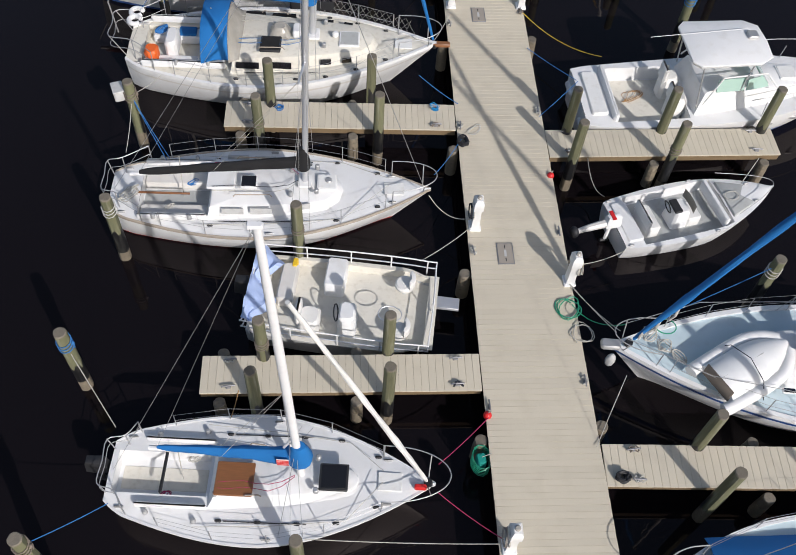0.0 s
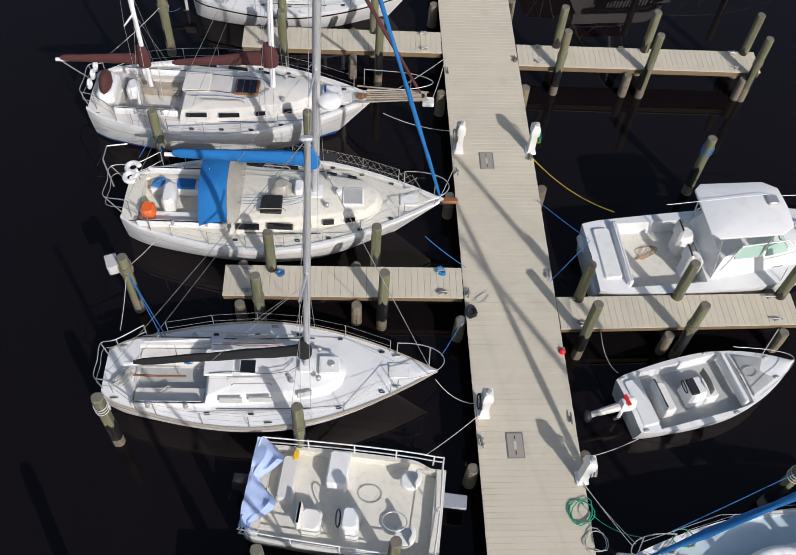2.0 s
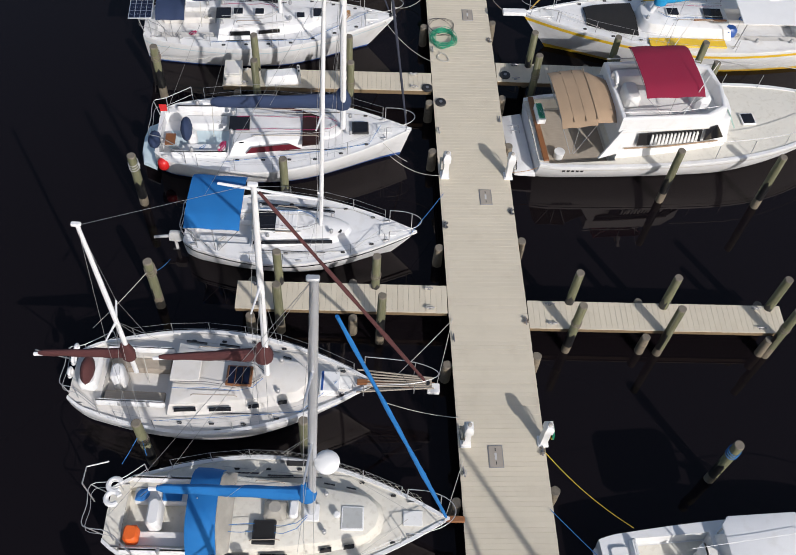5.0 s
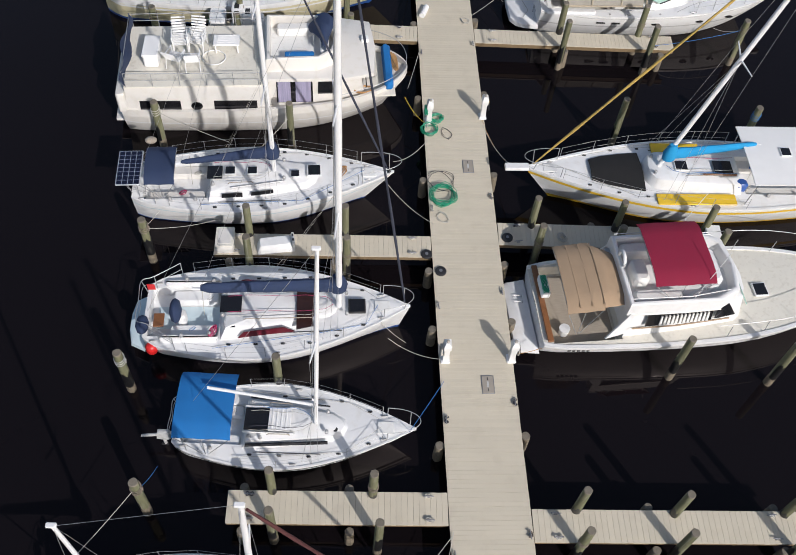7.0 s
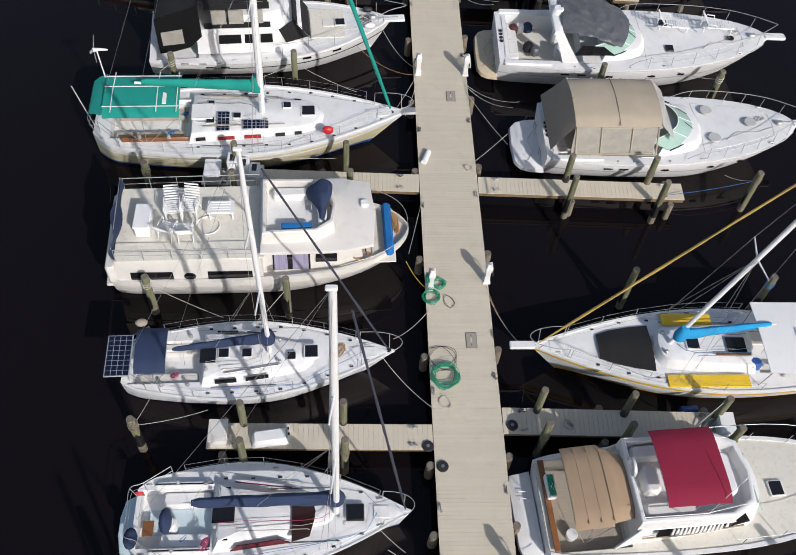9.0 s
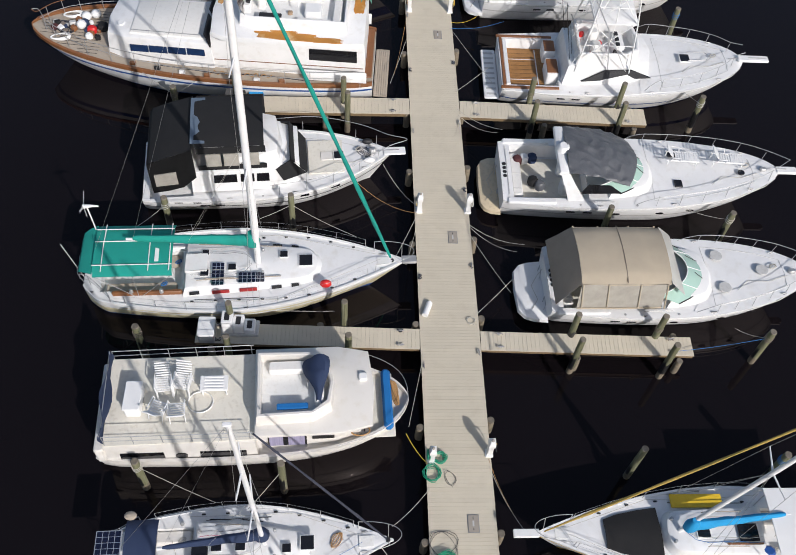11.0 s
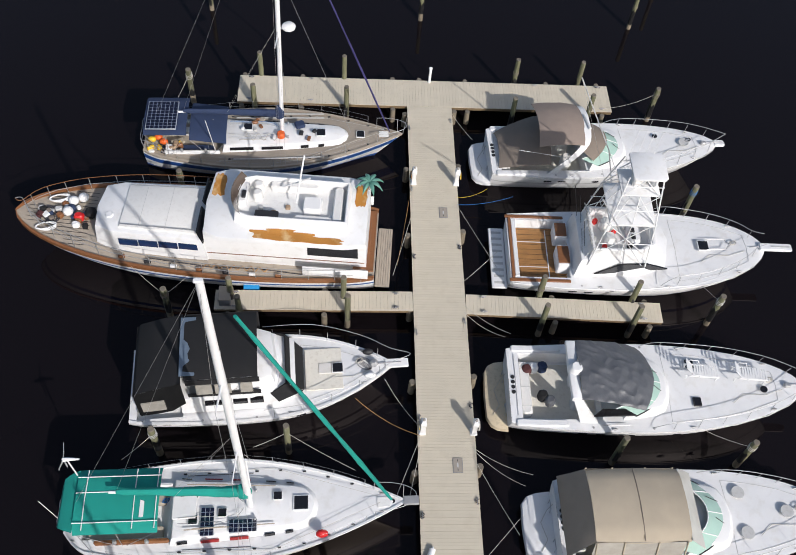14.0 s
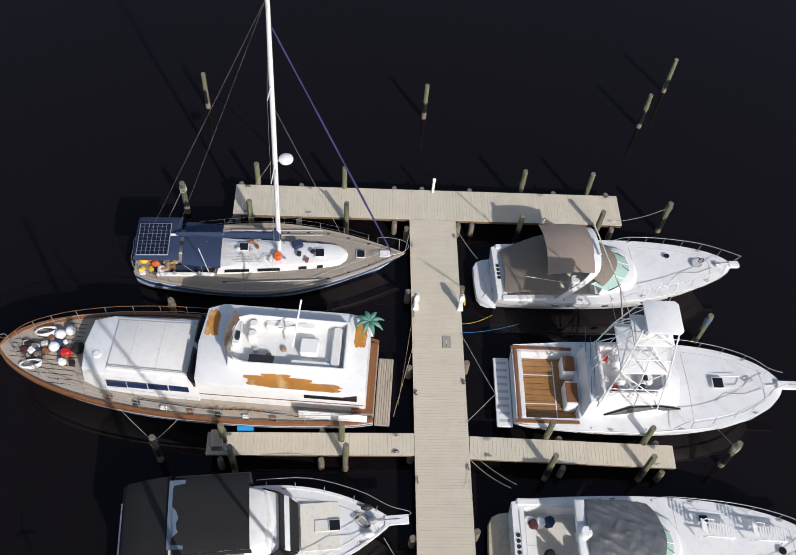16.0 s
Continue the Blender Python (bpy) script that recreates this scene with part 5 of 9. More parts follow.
b.cabin(3.1, 5.9, 1.0, 0.7, 0.62, nose=1.0, inset=0.22, h_fore=0.2, round_=0.1)
for sg in (1, -1):
    b.cabin_window(3.5, 4.3, sg, 0.93, 1.85, 2.2, 0.12, GLASSG, w1=0.88)
    b.cabin_window(4.4, 5.1, sg, 0.88, 1.83, 2.1, 0.14, GLASSG, w1=0.75, slant=0.25)
    b.bar("window_rail", [(3.2, sg * 1.05, 1.5), (3.6, sg * 0.86, 2.3), (4.9, sg * 0.74, 2.3), (5.4, sg * 0.8, 1.75)], 0.025, GEL)
    b.bar("top_post", [(3.1, sg * 0.95, 1.3), (2.9, sg * 0.85, 2.72)], 0.022)
    b.bar("top_post", [(4.2, sg * 0.9, 1.8), (4.4, sg * 0.75, 2.72)], 0.022)
b.window([(5.1, 0.68, 1.85), (5.1, -0.68, 1.85), (4.75, -0.6, 2.2), (4.75, 0.6, 2.2)], GLASSG, name="windscreen")
t = b.add("hard_top", slab([(2.62, 0.7), (2.8, 0.88), (4.5, 0.85), (4.85, 0.62), (4.9, 0), (4.85, -0.62), (4.5, -0.85), (2.8, -0.88), (2.62, -0.7)], 2.7, 2.82, -0.04, 0.04, crown=0.04), GEL, "white moulded hard top")
b.bar("antenna", [(4.6, 0.35, 2.85), (4.4, 0.3, 3.0), (1.6, 0.15, 2.95)], 0.008, PLASTIC, "white whip antenna")
b.block("rod_holder", 4.55, 0.2, 2.82, (0.3, 0.3, 0.1), STEEL, bevel=0.03)
for v in (0.42, -0.42):
    b.block("helm_seat", 2.75, v, 0.56, (0.5, 0.5, 0.75), VINYL, "white vinyl helm seat", 0.1)
    b.block("seat_back", 2.52, v, 1.2, (0.12, 0.48, 0.45), VINYL, bevel=0.05)
b.add("line_coil", tube([(1.75 + 0.3 * math.cos(t) + 0.08 * math.sin(2.3 * t), 0.3 + 0.22 * math.sin(t * 1.1), 0.58 + 0.002 * t) for t in (k * 0.4 for k in range(70))], 0.007, 5), ROPEO, "tangled orange line on the cockpit floor")
for u, sg in ((5.3, -1), (6.1, -1), (6.9, -1), (5.3, 1)):
    b.add("porthole", ball((u, sg * (b.side(u, 0.72)[0] + 0.005), b.sheer(u) * 0.72), (0.17, 0.02, 0.05)), STEEL)

for k in range(4):
    u = 2.05 + 0.2 * k
    b.block("lettering_bar", u, -(b.side(u, 0.62)[0] + 0.012), b.sheer(u) * 0.56, (0.13, 0.01, 0.12), BLUEP, "", 0)
b.bar("bow_rail", [(4.5, 1.2, 1.75), (6.5, 1.0, 1.95), (8.0, 0.45, 2.05), (8.6, 0, 2.1), (8.0, -0.45, 2.05), (6.5, -1.0, 1.95), (4.5, -1.2, 1.75)], 0.016)
for u in (5.0, 6.3, 7.5):
    for sg in (1, -1):
        b.bar("rail_post", [(u, sg * (b.half(u) - 0.08), b.sheer(u)), (u, sg * (b.half(u) - 0.14), b.sheer(u) + 0.5)], 0.013)
b.hatch(6.0, 0, b.z(6.0) + 0.32, 0.55, 0.55, NONSKID)

# a small sloop with a blue bimini
b = Boat("sailboat", "small white sailboat with blue bimini over the cockpit", "sailboat", (-9.52, 34.96), (-2.08, 34.56), 2.88, 0.95, 1.15, tw=0.6, pm=0.42, bp=1.7, rake=0.8, group="moored sailboats")
b.hull(GEL, GEL, cockpit=(0.3, 2.1, 0.7, 0.6), toe=GEL, toe_w=0.05, toe_h=0.03, stripes=((0.8, 0.87, DARK),))
b.cabin(2.15, 4.4, 0.82, 0.6, 0.34, nose=1.0, inset=0.14, h_fore=0.1)
for sg in (1, -1):
    b.cabin_window(2.25, 4.75, sg, 0.815, 1.13, 1.24, 0.03, DARK, w1=0.62, name="window_band")
    b.block("cockpit_seat", 1.25, sg * 0.5, 0.62, (1.6, 0.36, 0.22), GEL, bevel=0.04)
# a flat dark panel stands for the shaded companionway opening
b.block("companionway", 2.55, 0.02, 1.3, (0.75, 0.74, 0.03), DARK, "flat dark panel for the shade in the open companionway", 0.01)
b.block("hatch_rail", 2.95, 0.45, 1.3, (1.6, 0.05, 0.06), GEL)
b.block("hatch_rail", 2.95, -0.42, 1.3, (1.6, 0.05, 0.06), GEL)
s = b.block("sliding_hatch", 3.25, 0.02, 1.34, (0.68, 0.78, 0.06), GEL)
for k in range(4):
    b.block("hatch_rib", 3.03 + 0.14 * k, 0.02, 1.4, (0.05, 0.7, 0.02), GEL, under=s)
b.canopy(0.25, 1.95, 1.08, 2.25, BLUE, label="blue canvas bimini top", frame_z=1.0)
b.mast(4.35, 1.25, 10.3, 0.065, MAST, lean=0.25, spreaders=((0.17, 0.01), (0.55, 0.7)), chain=4.25)
b.bar("boom", [(4.3, 0, 2.5), (1.15, 0.35, 2.62)], 0.05, MAST, n=8)
b.bar("boom_strut", [(4.36, 0.0, 3.2), (4.2, 0.25, 1.35)], 0.025, MAST)
b.pulpit(0.9, 0.55, 0.1)
b.rails(2.2, 6.4, 5, 0.5)
b.pushpit(0.5, 0.5)
b.outboard(-0.15, -0.35, 0.6, HULLGREY, "grey outboard motor tilted on a bracket", 0.7)
b.bar("motor_shaft", [(-0.5, -0.38, 0.75), (-1.0, -0.42, 0.7)], 0.05, HULLGREY)
b.add("porthole", cyl((4.95, -0.15, b.z(4.95) + 0.1), 0.08, 0.04, 12), RUBBER)
for u, v in ((2.35, -0.55), (2.7, -0.58), (2.35, 0.6), (1.2, 0.85), (1.2, -0.85)):
    b.winch(u, v, b.z(u, v) + (0.32 if u > 2 else 0.02), 0.8)
small_parts(b, 2.4, 6.0, 5, 1.0)
fit_out(b, 4.35, 2.2, 1.36, 0.42, 15)

# a modern sloop with navy covers
b = Boat("sailboat", "modern white sailboat with navy sail cover", "sailboat", (-10.9, 38.85), (-2.11, 38.98), 3.71, 1.1, 1.3, tw=0.66, pm=0.4, bp=1.75, rake=0.35, group="moored sailboats")
b.hull(GEL, GEL, cockpit=(0.15, 2.45, 0.95, 0.7), toe=GEL, toe_w=0.04, toe_h=0.03, stripes=((0.0, 0.1, BLUEP),))
b.add("swim_platform", slab([(-0.02, 1.1), (-0.5, 0.85), (-0.62, 0.3), (-0.62, -0.3), (-0.5, -0.85), (-0.02, -1.1)], 0.35, 0.5, 0.03, 0.04), GELB, "pale moulded stern platform")
b.cabin(2.5, 5.7, 1.15, 0.65, 0.42, nose=0.9, inset=0.25, h_fore=0.06, round_=0.12)
for sg in (1, -1):
    b.block("cockpit_seat", 1.6, sg * 0.68, 0.72, (1.5, 0.45, 0.28), GEL, bevel=0.06)
    b.block("coaming", 1.5, sg * 1.08, 1.08, (1.9, 0.22, 0.2), GEL, bevel=0.08)
    b.window([(3.1, sg * 1.13, 1.24), (4.95, sg * 0.9, 1.24), (4.6, sg * 0.86, 1.42), (3.3, sg * 1.03, 1.42)], mat("red_tinted_glass", (0.10, 0.012, 0.02), 0.1) if sg > 0 else bpy.data.materials["red_tinted_glass"], label="long red tinted saloon window")
b.block("cockpit_floor", 1.4, 0, 0.69, (2.1, 0.85, 0.03), GELB)
b.block("teak_step", 0.45, -0.28, 1.0, (0.34, 0.5, 0.05), TEAK, "slatted teak step", 0.01)
b.add("wheel_cover", ball((1.05, -0.2, 1.45), (0.2, 0.42, 0.42)), NAVY, "navy cover over the steering wheel")
b.block("pedestal", 1.2, -0.2, 0.7, (0.3, 0.35, 0.6), GEL, bevel=0.06)
b.add("engine_cover", ball((0.05, -0.75, 1.5), (0.22, 0.35, 0.25)), NAVY, "navy cover on the stern rail")
# dark sheet for the shade down the companionway
b.block("companionway", 2.85, 0.0, 1.52, (0.7, 0.66, 0.03), DARK, "flat dark panel for the shade in the open companionway", 0.01)
b.hatch(2.85, -0.72, 1.42, 0.4, 0.34, DARK)
b.hatch(2.85, 0.72, 1.42, 0.4, 0.34, DARK)
b.window([(5.0, 0.62, 1.5), (5.0, -0.95, 1.42), (5.55, -0.75, 1.3), (5.75, 0.0, 1.3), (5.6, 0.5, 1.35)], mat("brown_tinted_glass", (0.03, 0.014, 0.012), 0.1), 0.03, "forward_window", "brown tinted forward saloon window")
b.hatch(7.0, -0.02, 1.34, 0.58, 0.56, DARK, RUBBER)
b.mast(6.4, 1.3, 16.4, 0.1, MAST, lean=0.0, side_lean=-1.5, spreaders=((0.38, 1.0), (0.68, 0.75)), chain=6.1, boom_end=(2.0, -0.05, 2.55))
b.boom((6.35, 0, 2.55), (2.0, -0.05, 2.5), 0.3, 0.2, NAVY, label="navy canvas sail cover along the boom")
b.furled((8.6, 0, 1.5), (6.75, -1.2, 15.2), 0.05, FADED, label="navy furled jib on the forestay")
b.pulpit(0.9, 0.6, 0.08)
b.pushpit(1.1, 0.7, 0.1)
b.rails(1.5, 7.8, 6, 0.6)
b.fender(0.3, -1.25, 0.65, RED, 0.4, 0.2)
b.block("rail_flag", 0.2, 0.65, 1.45, (0.25, 0.02, 0.3), RED, "small red and white flag", 0)
b.add("red_line", tube([(2.3 + 0.12 * math.cos(t), -0.95 + 0.2 * math.sin(t * 1.1), 1.35 + 0.004 * t) for t in (k * 0.5 for k in range(50))], 0.016, 5), ROPER, "coiled red line")
for u, v in ((2.2, 1.05), (2.2, -1.05), (1.3, 1.1), (1.3, -1.1), (2.6, 0.45), (2.6, -0.45)):
    b.winch(u, v, b.z(u, v) + (0.25 if u < 2.4 else 0.42))
small_parts(b, 2.8, 7.2, 6, 1.3)
fit_out(b, 6.3, 2.6, 1.5, 0.5, 16)

# a sloop with a navy bimini and a solar panel
b = Boat("sailboat", "white sailboat with navy bimini and stern solar panel", "sailboat", (-12.05, 44.42), (-2.5, 44.82), 3.15, 1.2, 1.45, tw=0.6, pm=0.44, bp=1.75, rake=1.1, group="moored sailboats")
b.hull(GEL, GEL, cockpit=(0.4, 2.7, 0.85, 0.8), toe=GEL, toe_w=0.05, toe_h=0.04, stripes=((0.79, 0.83, GELB), (0.0, 0.06, BLUEP)))
b.cabin(2.75, 5.9, 1.05, 0.7, 0.42, nose=0.9, inset=0.16, h_fore=0.14)
for sg in (1, -1):
    b.block("cockpit_seat", 1.6, sg * 0.6, 0.82, (2.0, 0.42, 0.25), GELC, bevel=0.05)
    b.cabin_window(3.25, 4.0, sg, 1.035, 1.4, 1.55, 0.05, DARK, w1=1.0)
    b.cabin_window(4.3, 5.1, sg, 0.985, 1.42, 1.55, 0.05, DARK, w1=0.88)
# no opening is cut here: a dark panel gives the companionway's shade
b.block("companionway", 3.0, -0.05, 1.66, (0.55, 0.6, 0.03), DARK, "flat dark panel for the shade in the open companionway", 0.01)
for u, v, s in ((3.55, 0.0, 0.4), (4.35, -0.02, 0.38), (5.9, -0.15, 0.34)):
    b.hatch(u, v, 1.68 if u < 5 else 1.6, s, s, DARK)
b.hatch(6.6, 0.0, 1.6, 0.52, 0.55, DARK)
sp = b.block("solar_panel", 0.1, -0.3, 2.25, (0.85, 1.6, 0.04), ALU, "dark solar panel on the stern rail", 0.01)
for i in range(4):
    for k in range(8):
        b.block("solar_cell", -0.2 + 0.2 * i, -0.98 + 0.194 * k, 2.288, (0.18, 0.175, 0.008), SOLAR, bevel=0, under=sp)
b.canopy(0.6, 1.65, 0.9, 2.15, NAVY, label="navy canvas bimini top", frame_z=1.25)
b.mast(5.15, 1.65, 13.0, 0.085, MAST, lean=0.0, side_lean=-0.9, spreaders=((0.4, 1.0), (0.7, 0.8)), chain=5.05, boom_end=(1.9, -0.2, 2.4))
b.boom((5.1, 0, 2.6), (1.9, -0.2, 2.35), 0.27, 0.1, NAVY, label="navy canvas sail cover along the boom")
b.furled((9.3, 0, 1.65), (5.65, -0.75, 12.1), 0.05, FADED, label="navy furled jib on the forestay")
b.pulpit(1.2, 0.6, 0.25)
b.pushpit(0.9, 0.65, 0.1)
b.rails(1.4, 8.2, 7, 0.6)
for u, v in ((1.4, 0.95), (2.3, 0.97), (1.4, -0.95), (2.3, -0.97), (2.95, 0.55), (2.95, -0.6)):
    b.winch(u, v, b.z(u, v) + (0.06 if u < 2.5 else 0.42))
small_parts(b, 3.0, 8.0, 7, 1.3)
b.add("line_coil", tube([(7.6 + 0.2 * math.cos(t), 0.1 + 0.25 * math.sin(t * 1.1), b.z(7.6) + 0.02 + 0.002 * t) for t in (k * 0.5 for k in range(50))], 0.014, 5), ROPEO, "tangled brown line on the foredeck")
b.add("wicker_fender", ball((0.75, 0.95, 2.35), (0.22, 0.16, 0.12)), TEAKG)
b.bar("whisker_pole", [(3.6, -0.8, 1.66), (5.5, -0.5, 1.62)], 0.03, STEEL)
fit_out(b, 5.15, 2.8, 1.72, 0.55, 17)

# a motor yacht with a sundeck and stacked chairs
b = Boat("motor_yacht", "white sundeck motor yacht with flybridge and stacked chairs", "yacht", (-13.0, 49.45), (-1.86, 50.0), 3.9, 1.25, 1.75, tw=0.9, pm=0.45, bp=3.2, rake=0.9, wl=0.74, snub=0.1, blunt=0.6, group="moored motor yachts")
b.hull(GELC, GELC, stripes=((0.62, 0.68, GEL),), toe=GELC, toe_w=0.1, toe_h=0.3)
b.add("transom_wall", box((0.1, 0, 1.9), (0.35, 3.5, 0.9), bevel=0.06), GELC)
b.add("swim_platform", box((-0.2, 0, 0.55), (0.45, 2.5, 0.1), bevel=0.04), GELC)
b.add("aft_cabin", slab([(0.25, 1.72), (5.6, 1.82), (5.6, -1.82), (0.25, -1.72)], 1.15, 2.62, 0.08, 0.06), GELC, "cream aft cabin below the sundeck")
b.block("sundeck", 3.0, 0, 2.62, (5.4, 3.45, 0.05), NONSKIDC, "cream non-skid sundeck", 0.02)
for sg in (1, -1):
    b.cabin_window(0.75, 2.3, sg, 1.73, 1.42, 1.95, 0.03, DARK, w1=1.76)
    b.cabin_window(3.55, 5.2, sg, 1.78, 1.42, 1.95, 0.03, DARK, w1=1.82)
    b.window([(2.9 + 0.22 * math.cos(t), sg * 1.765, 1.7 + 0.19 * math.sin(t)) for t in (k * math.pi / 6 for k in range(12))], DARK, name="porthole")
    b.bar("sundeck_rail", [(0.4, sg * 1.68, 3.3), (3.0, sg * 1.72, 3.3), (5.5, sg * 1.74, 3.3)], 0.016)
    b.bar("sundeck_rail", [(0.4, sg * 1.68, 2.98), (3.0, sg * 1.72, 2.98), (5.5, sg * 1.74, 2.98)], 0.011)
    for k in range(6):
        u = 0.4 + k
        b.bar("rail_post", [(u, sg * 1.69, 2.62), (u, sg * 1.69, 3.3)], 0.014)
b.bar("stern_rail", [(0.35, 1.68, 3.35), (0.35, -1.68, 3.35)], 0.016)
rows = [[(0.3 + 0.12 * math.sin(q * 9 + k), 1.65 - 3.3 * q, 3.42 - 0.2 * k) for k in range(5)] for q in (i / 14 for i in range(15))]
b.add("rail_cover", cloth([[(p[0] + 0.02 * j, p[1], p[2]) for j, p in enumerate(r)] for r in rows], wave=0.08, thick=0.05), NAVY, "navy canvas rolled along the stern rail")
b.add("saloon", slab([(5.55, 1.45), (8.4, 1.45), (9.35, 1.2), (9.5, 0), (9.35, -1.2), (8.4, -1.45), (5.55, -1.45)], 1.3, 2.85, 0.08, 0.06), GELC, "cream deckhouse")
b.add("deckhouse_roof", slab([(5.55, 1.75), (8.6, 1.75), (9.7, 1.5), (9.85, 0), (9.7, -1.5), (8.6, -1.75), (5.55, -1.75)], 2.84, 2.98, 0.0, 0.05), GELC, "cream deckhouse roof")
for sg in (1, -1):
    b.cabin_window(5.95, 7.35, sg, 1.455, 1.52, 2.65, 0.05, DARK, label="side door with pale lilac curtain", name="side_door")
    b.cabin_window(6.0, 6.5, sg, 1.475, 1.56, 2.6, 0.05, CURTAIN, name="curtain")
    b.cabin_window(6.68, 7.28, sg, 1.475, 1.56, 2.6, 0.05, CURTAIN, name="curtain")
    b.cabin_window(7.55, 8.35, sg, 1.455, 1.95, 2.5, 0.05, DARK)
for k in range(3):
    v = 1.0 - 1.0 * k
    b.window([(9.44, v + 0.4, 2.2), (9.44, v - 0.4, 2.2), (9.4, v - 0.4, 2.65), (9.4, v + 0.4, 2.65)], DARK, name="windscreen")
b.well([(5.6, 1.35), (7.6, 1.3), (8.3, 0.9), (8.45, 0), (8.3, -0.9), (7.6, -1.3), (5.6, -1.35)], 2.97, 3.55, m=GELC, label="cream flybridge coaming")
b.block("flybridge_bench", 6.8, 0.8, 3.05, (1.5, 0.4, 0.32), VINYL, bevel=0.06)
b.block("blue_cushion", 6.9, -0.85, 3.35, (1.1, 0.22, 0.1), BLUE, "blue cushion strip", 0.03)
b.block("helm_console", 7.85, 0.0, 3.05, (0.35, 1.5, 0.4), GEL, bevel=0.08)
rows = []
for i in range(9):
    q = i / 8
    rows.append([(7.75 + 0.5 * s * (0.6 + 0.4 * math.sin(1 + 4 * q)) + 0.1 * q, 0.95 - 1.8 * q, 3.75 + 0.28 * math.sin(3 * q + s) - 0.25 * s * s) for s in (k / 3 - 1 for k in range(7))])
b.add("console_cover", cloth(rows, wave=0.22, thick=0.04), NAVY, "crumpled navy cover over the helm")
b.add("wheel", tube([(7.45, 0.18 * math.cos(t), 3.4 + 0.18 * math.sin(t)) for t in (k * math.pi / 6 for k in range(13))], 0.016, 6), STEEL)
b.block("foredeck_well", 10.15, -0.1, 1.68, (0.9, 2.6, 0.05), NONSKIDC)
b.bar("bow_rail", [(8.4, 1.95, 2.3), (9.8, 1.6, 2.45), (10.8, 0.9, 2.5), (11.1, 0, 2.5), (10.8, -0.9, 2.5), (9.8, -1.6, 2.45), (8.4, -1.95, 2.3)], 0.016)
b.add("blue_cover", box((10.35, 0.0, 2.0), (0.35, 2.4, 0.3), bevel=0.1), BLUE, "blue canvas roll on the foredeck")
b.add("line_coil", tube([(10.65 + 0.12 * math.cos(t), 0.2 + 0.5 * math.sin(t * 0.93), 2.0 + 0.003 * t) for t in (k * 0.5 for k in range(60))], 0.03, 5), ROPEO, "rust brown rope coil")
b.add("roof_vent", box((9.45, 0.4, 3.05), (0.3, 0.3, 0.14), bevel=0.04), GEL)
b.add("hose_coil", tube([(9.3 + 0.35 * math.cos(t), -1.2 + 0.2 * math.sin(t), 1.85 + 0.004 * t) for t in (k * 0.4 for k in range(50))], 0.02, 5), ROPEO)
# loose things on its sundeck
m = b.ob.matrix_world
tb = thing("deck_table", *(m @ Vector((4.1, 0.35, 2.67))), 2, "low white plastic table with slatted top", "table")
part("tabletop", box((0, 0, 0.42), (1.0, 0.62, 0.05), bevel=0.02), PLASTIC, tb)
for k in range(5):
    part("slat", box((0, -0.24 + 0.12 * k, 0.455), (0.7, 0.07, 0.02), bevel=0.008), PLASTIC, tb)
for x in (-0.42, 0.42):
    for y in (-0.24, 0.24):
        part("leg", box((x, y, 0.2), (0.05, 0.05, 0.4), bevel=0.01), PLASTIC, tb)
ck = thing("storage_box", *(m @ Vector((1.3, -0.1, 2.67))), 0, "white plastic storage box with lid", "box")
part("body", box((0, 0, 0.28), (0.55, 1.1, 0.5), bevel=0.05), PLASTIC, ck)
part("lid", box((0, 0, 0.56), (0.6, 1.15, 0.08), bevel=0.03), PLASTIC, ck)


def lounge_chair(x, y, z, a):
    c = thing("patio_chair", x, y, z, a, "white plastic slatted patio chair on the sundeck", "chair", "stacked patio chairs")
    for sg in (1, -1):
        part("side_frame", tube([(-0.32, sg * 0.27, 0.0), (-0.2, sg * 0.27, 0.42), (0.24, sg * 0.27, 0.44), (0.36, sg * 0.27, 0.0)], 0.022, 6), PLASTIC, c)
        part("armrest", tube([(-0.25, sg * 0.29, 0.62), (0.28, sg * 0.29, 0.64), (0.3, sg * 0.28, 0.44)], 0.024, 6), PLASTIC, c)
    for k in range(6):
        part("slat", box((-0.22 + 0.09 * k, 0, 0.44), (0.06, 0.54, 0.02), bevel=0.006), PLASTIC, c)
    for k in range(6):
        part("back_slat", box((-0.27 - 0.05 * k, 0, 0.52 + 0.09 * k), (0.03, 0.52, 0.06), bevel=0.006), PLASTIC, c)
    return c


for u, v, z, a in ((2.35, 0.35, 2.67, -80), (2.35, 0.35, 2.82, -84), (3.0, 0.4, 2.67, -100), (3.0, 0.4, 2.82, -96), (2.2, -0.55, 2.67, 70), (2.85, -0.65, 2.67, 95)):
    p = m @ Vector((u, v, z))
    lounge_chair(p.x, p.y, p.z, a)
b.add("deck_hose", tube([(3.6 + 0.45 * math.cos(t), -0.2 + 0.42 * math.sin(t), 2.7 + 0.003 * t) for t in (k * 0.3 for k in range(44))], 0.018, 5), PLASTIC, "white hose coil")

# a flybridge sportfisher with crimson and tan canvas
b = Boat("motor_yacht", "white flybridge cruiser with crimson and tan canvas tops", "yacht", (2.2, 39.15), (14.3, 40.0), 3.9, 1.1, 1.75, tw=0.88, pm=0.42, bp=2.7, rake=1.2, wl=0.70, group="moored motor yachts")
b.hull(GEL, NONSKIDC, cockpit=(0.35, 2.7, 1.55, 0.7), stripes=((0.86, 0.9, GELC),), toe=GEL, toe_w=0.12, toe_h=0.05)
b.block("cockpit_floor", 1.5, 0, 0.69, (2.2, 2.8, 0.03), TEAKG, "weathered teak cockpit floor")
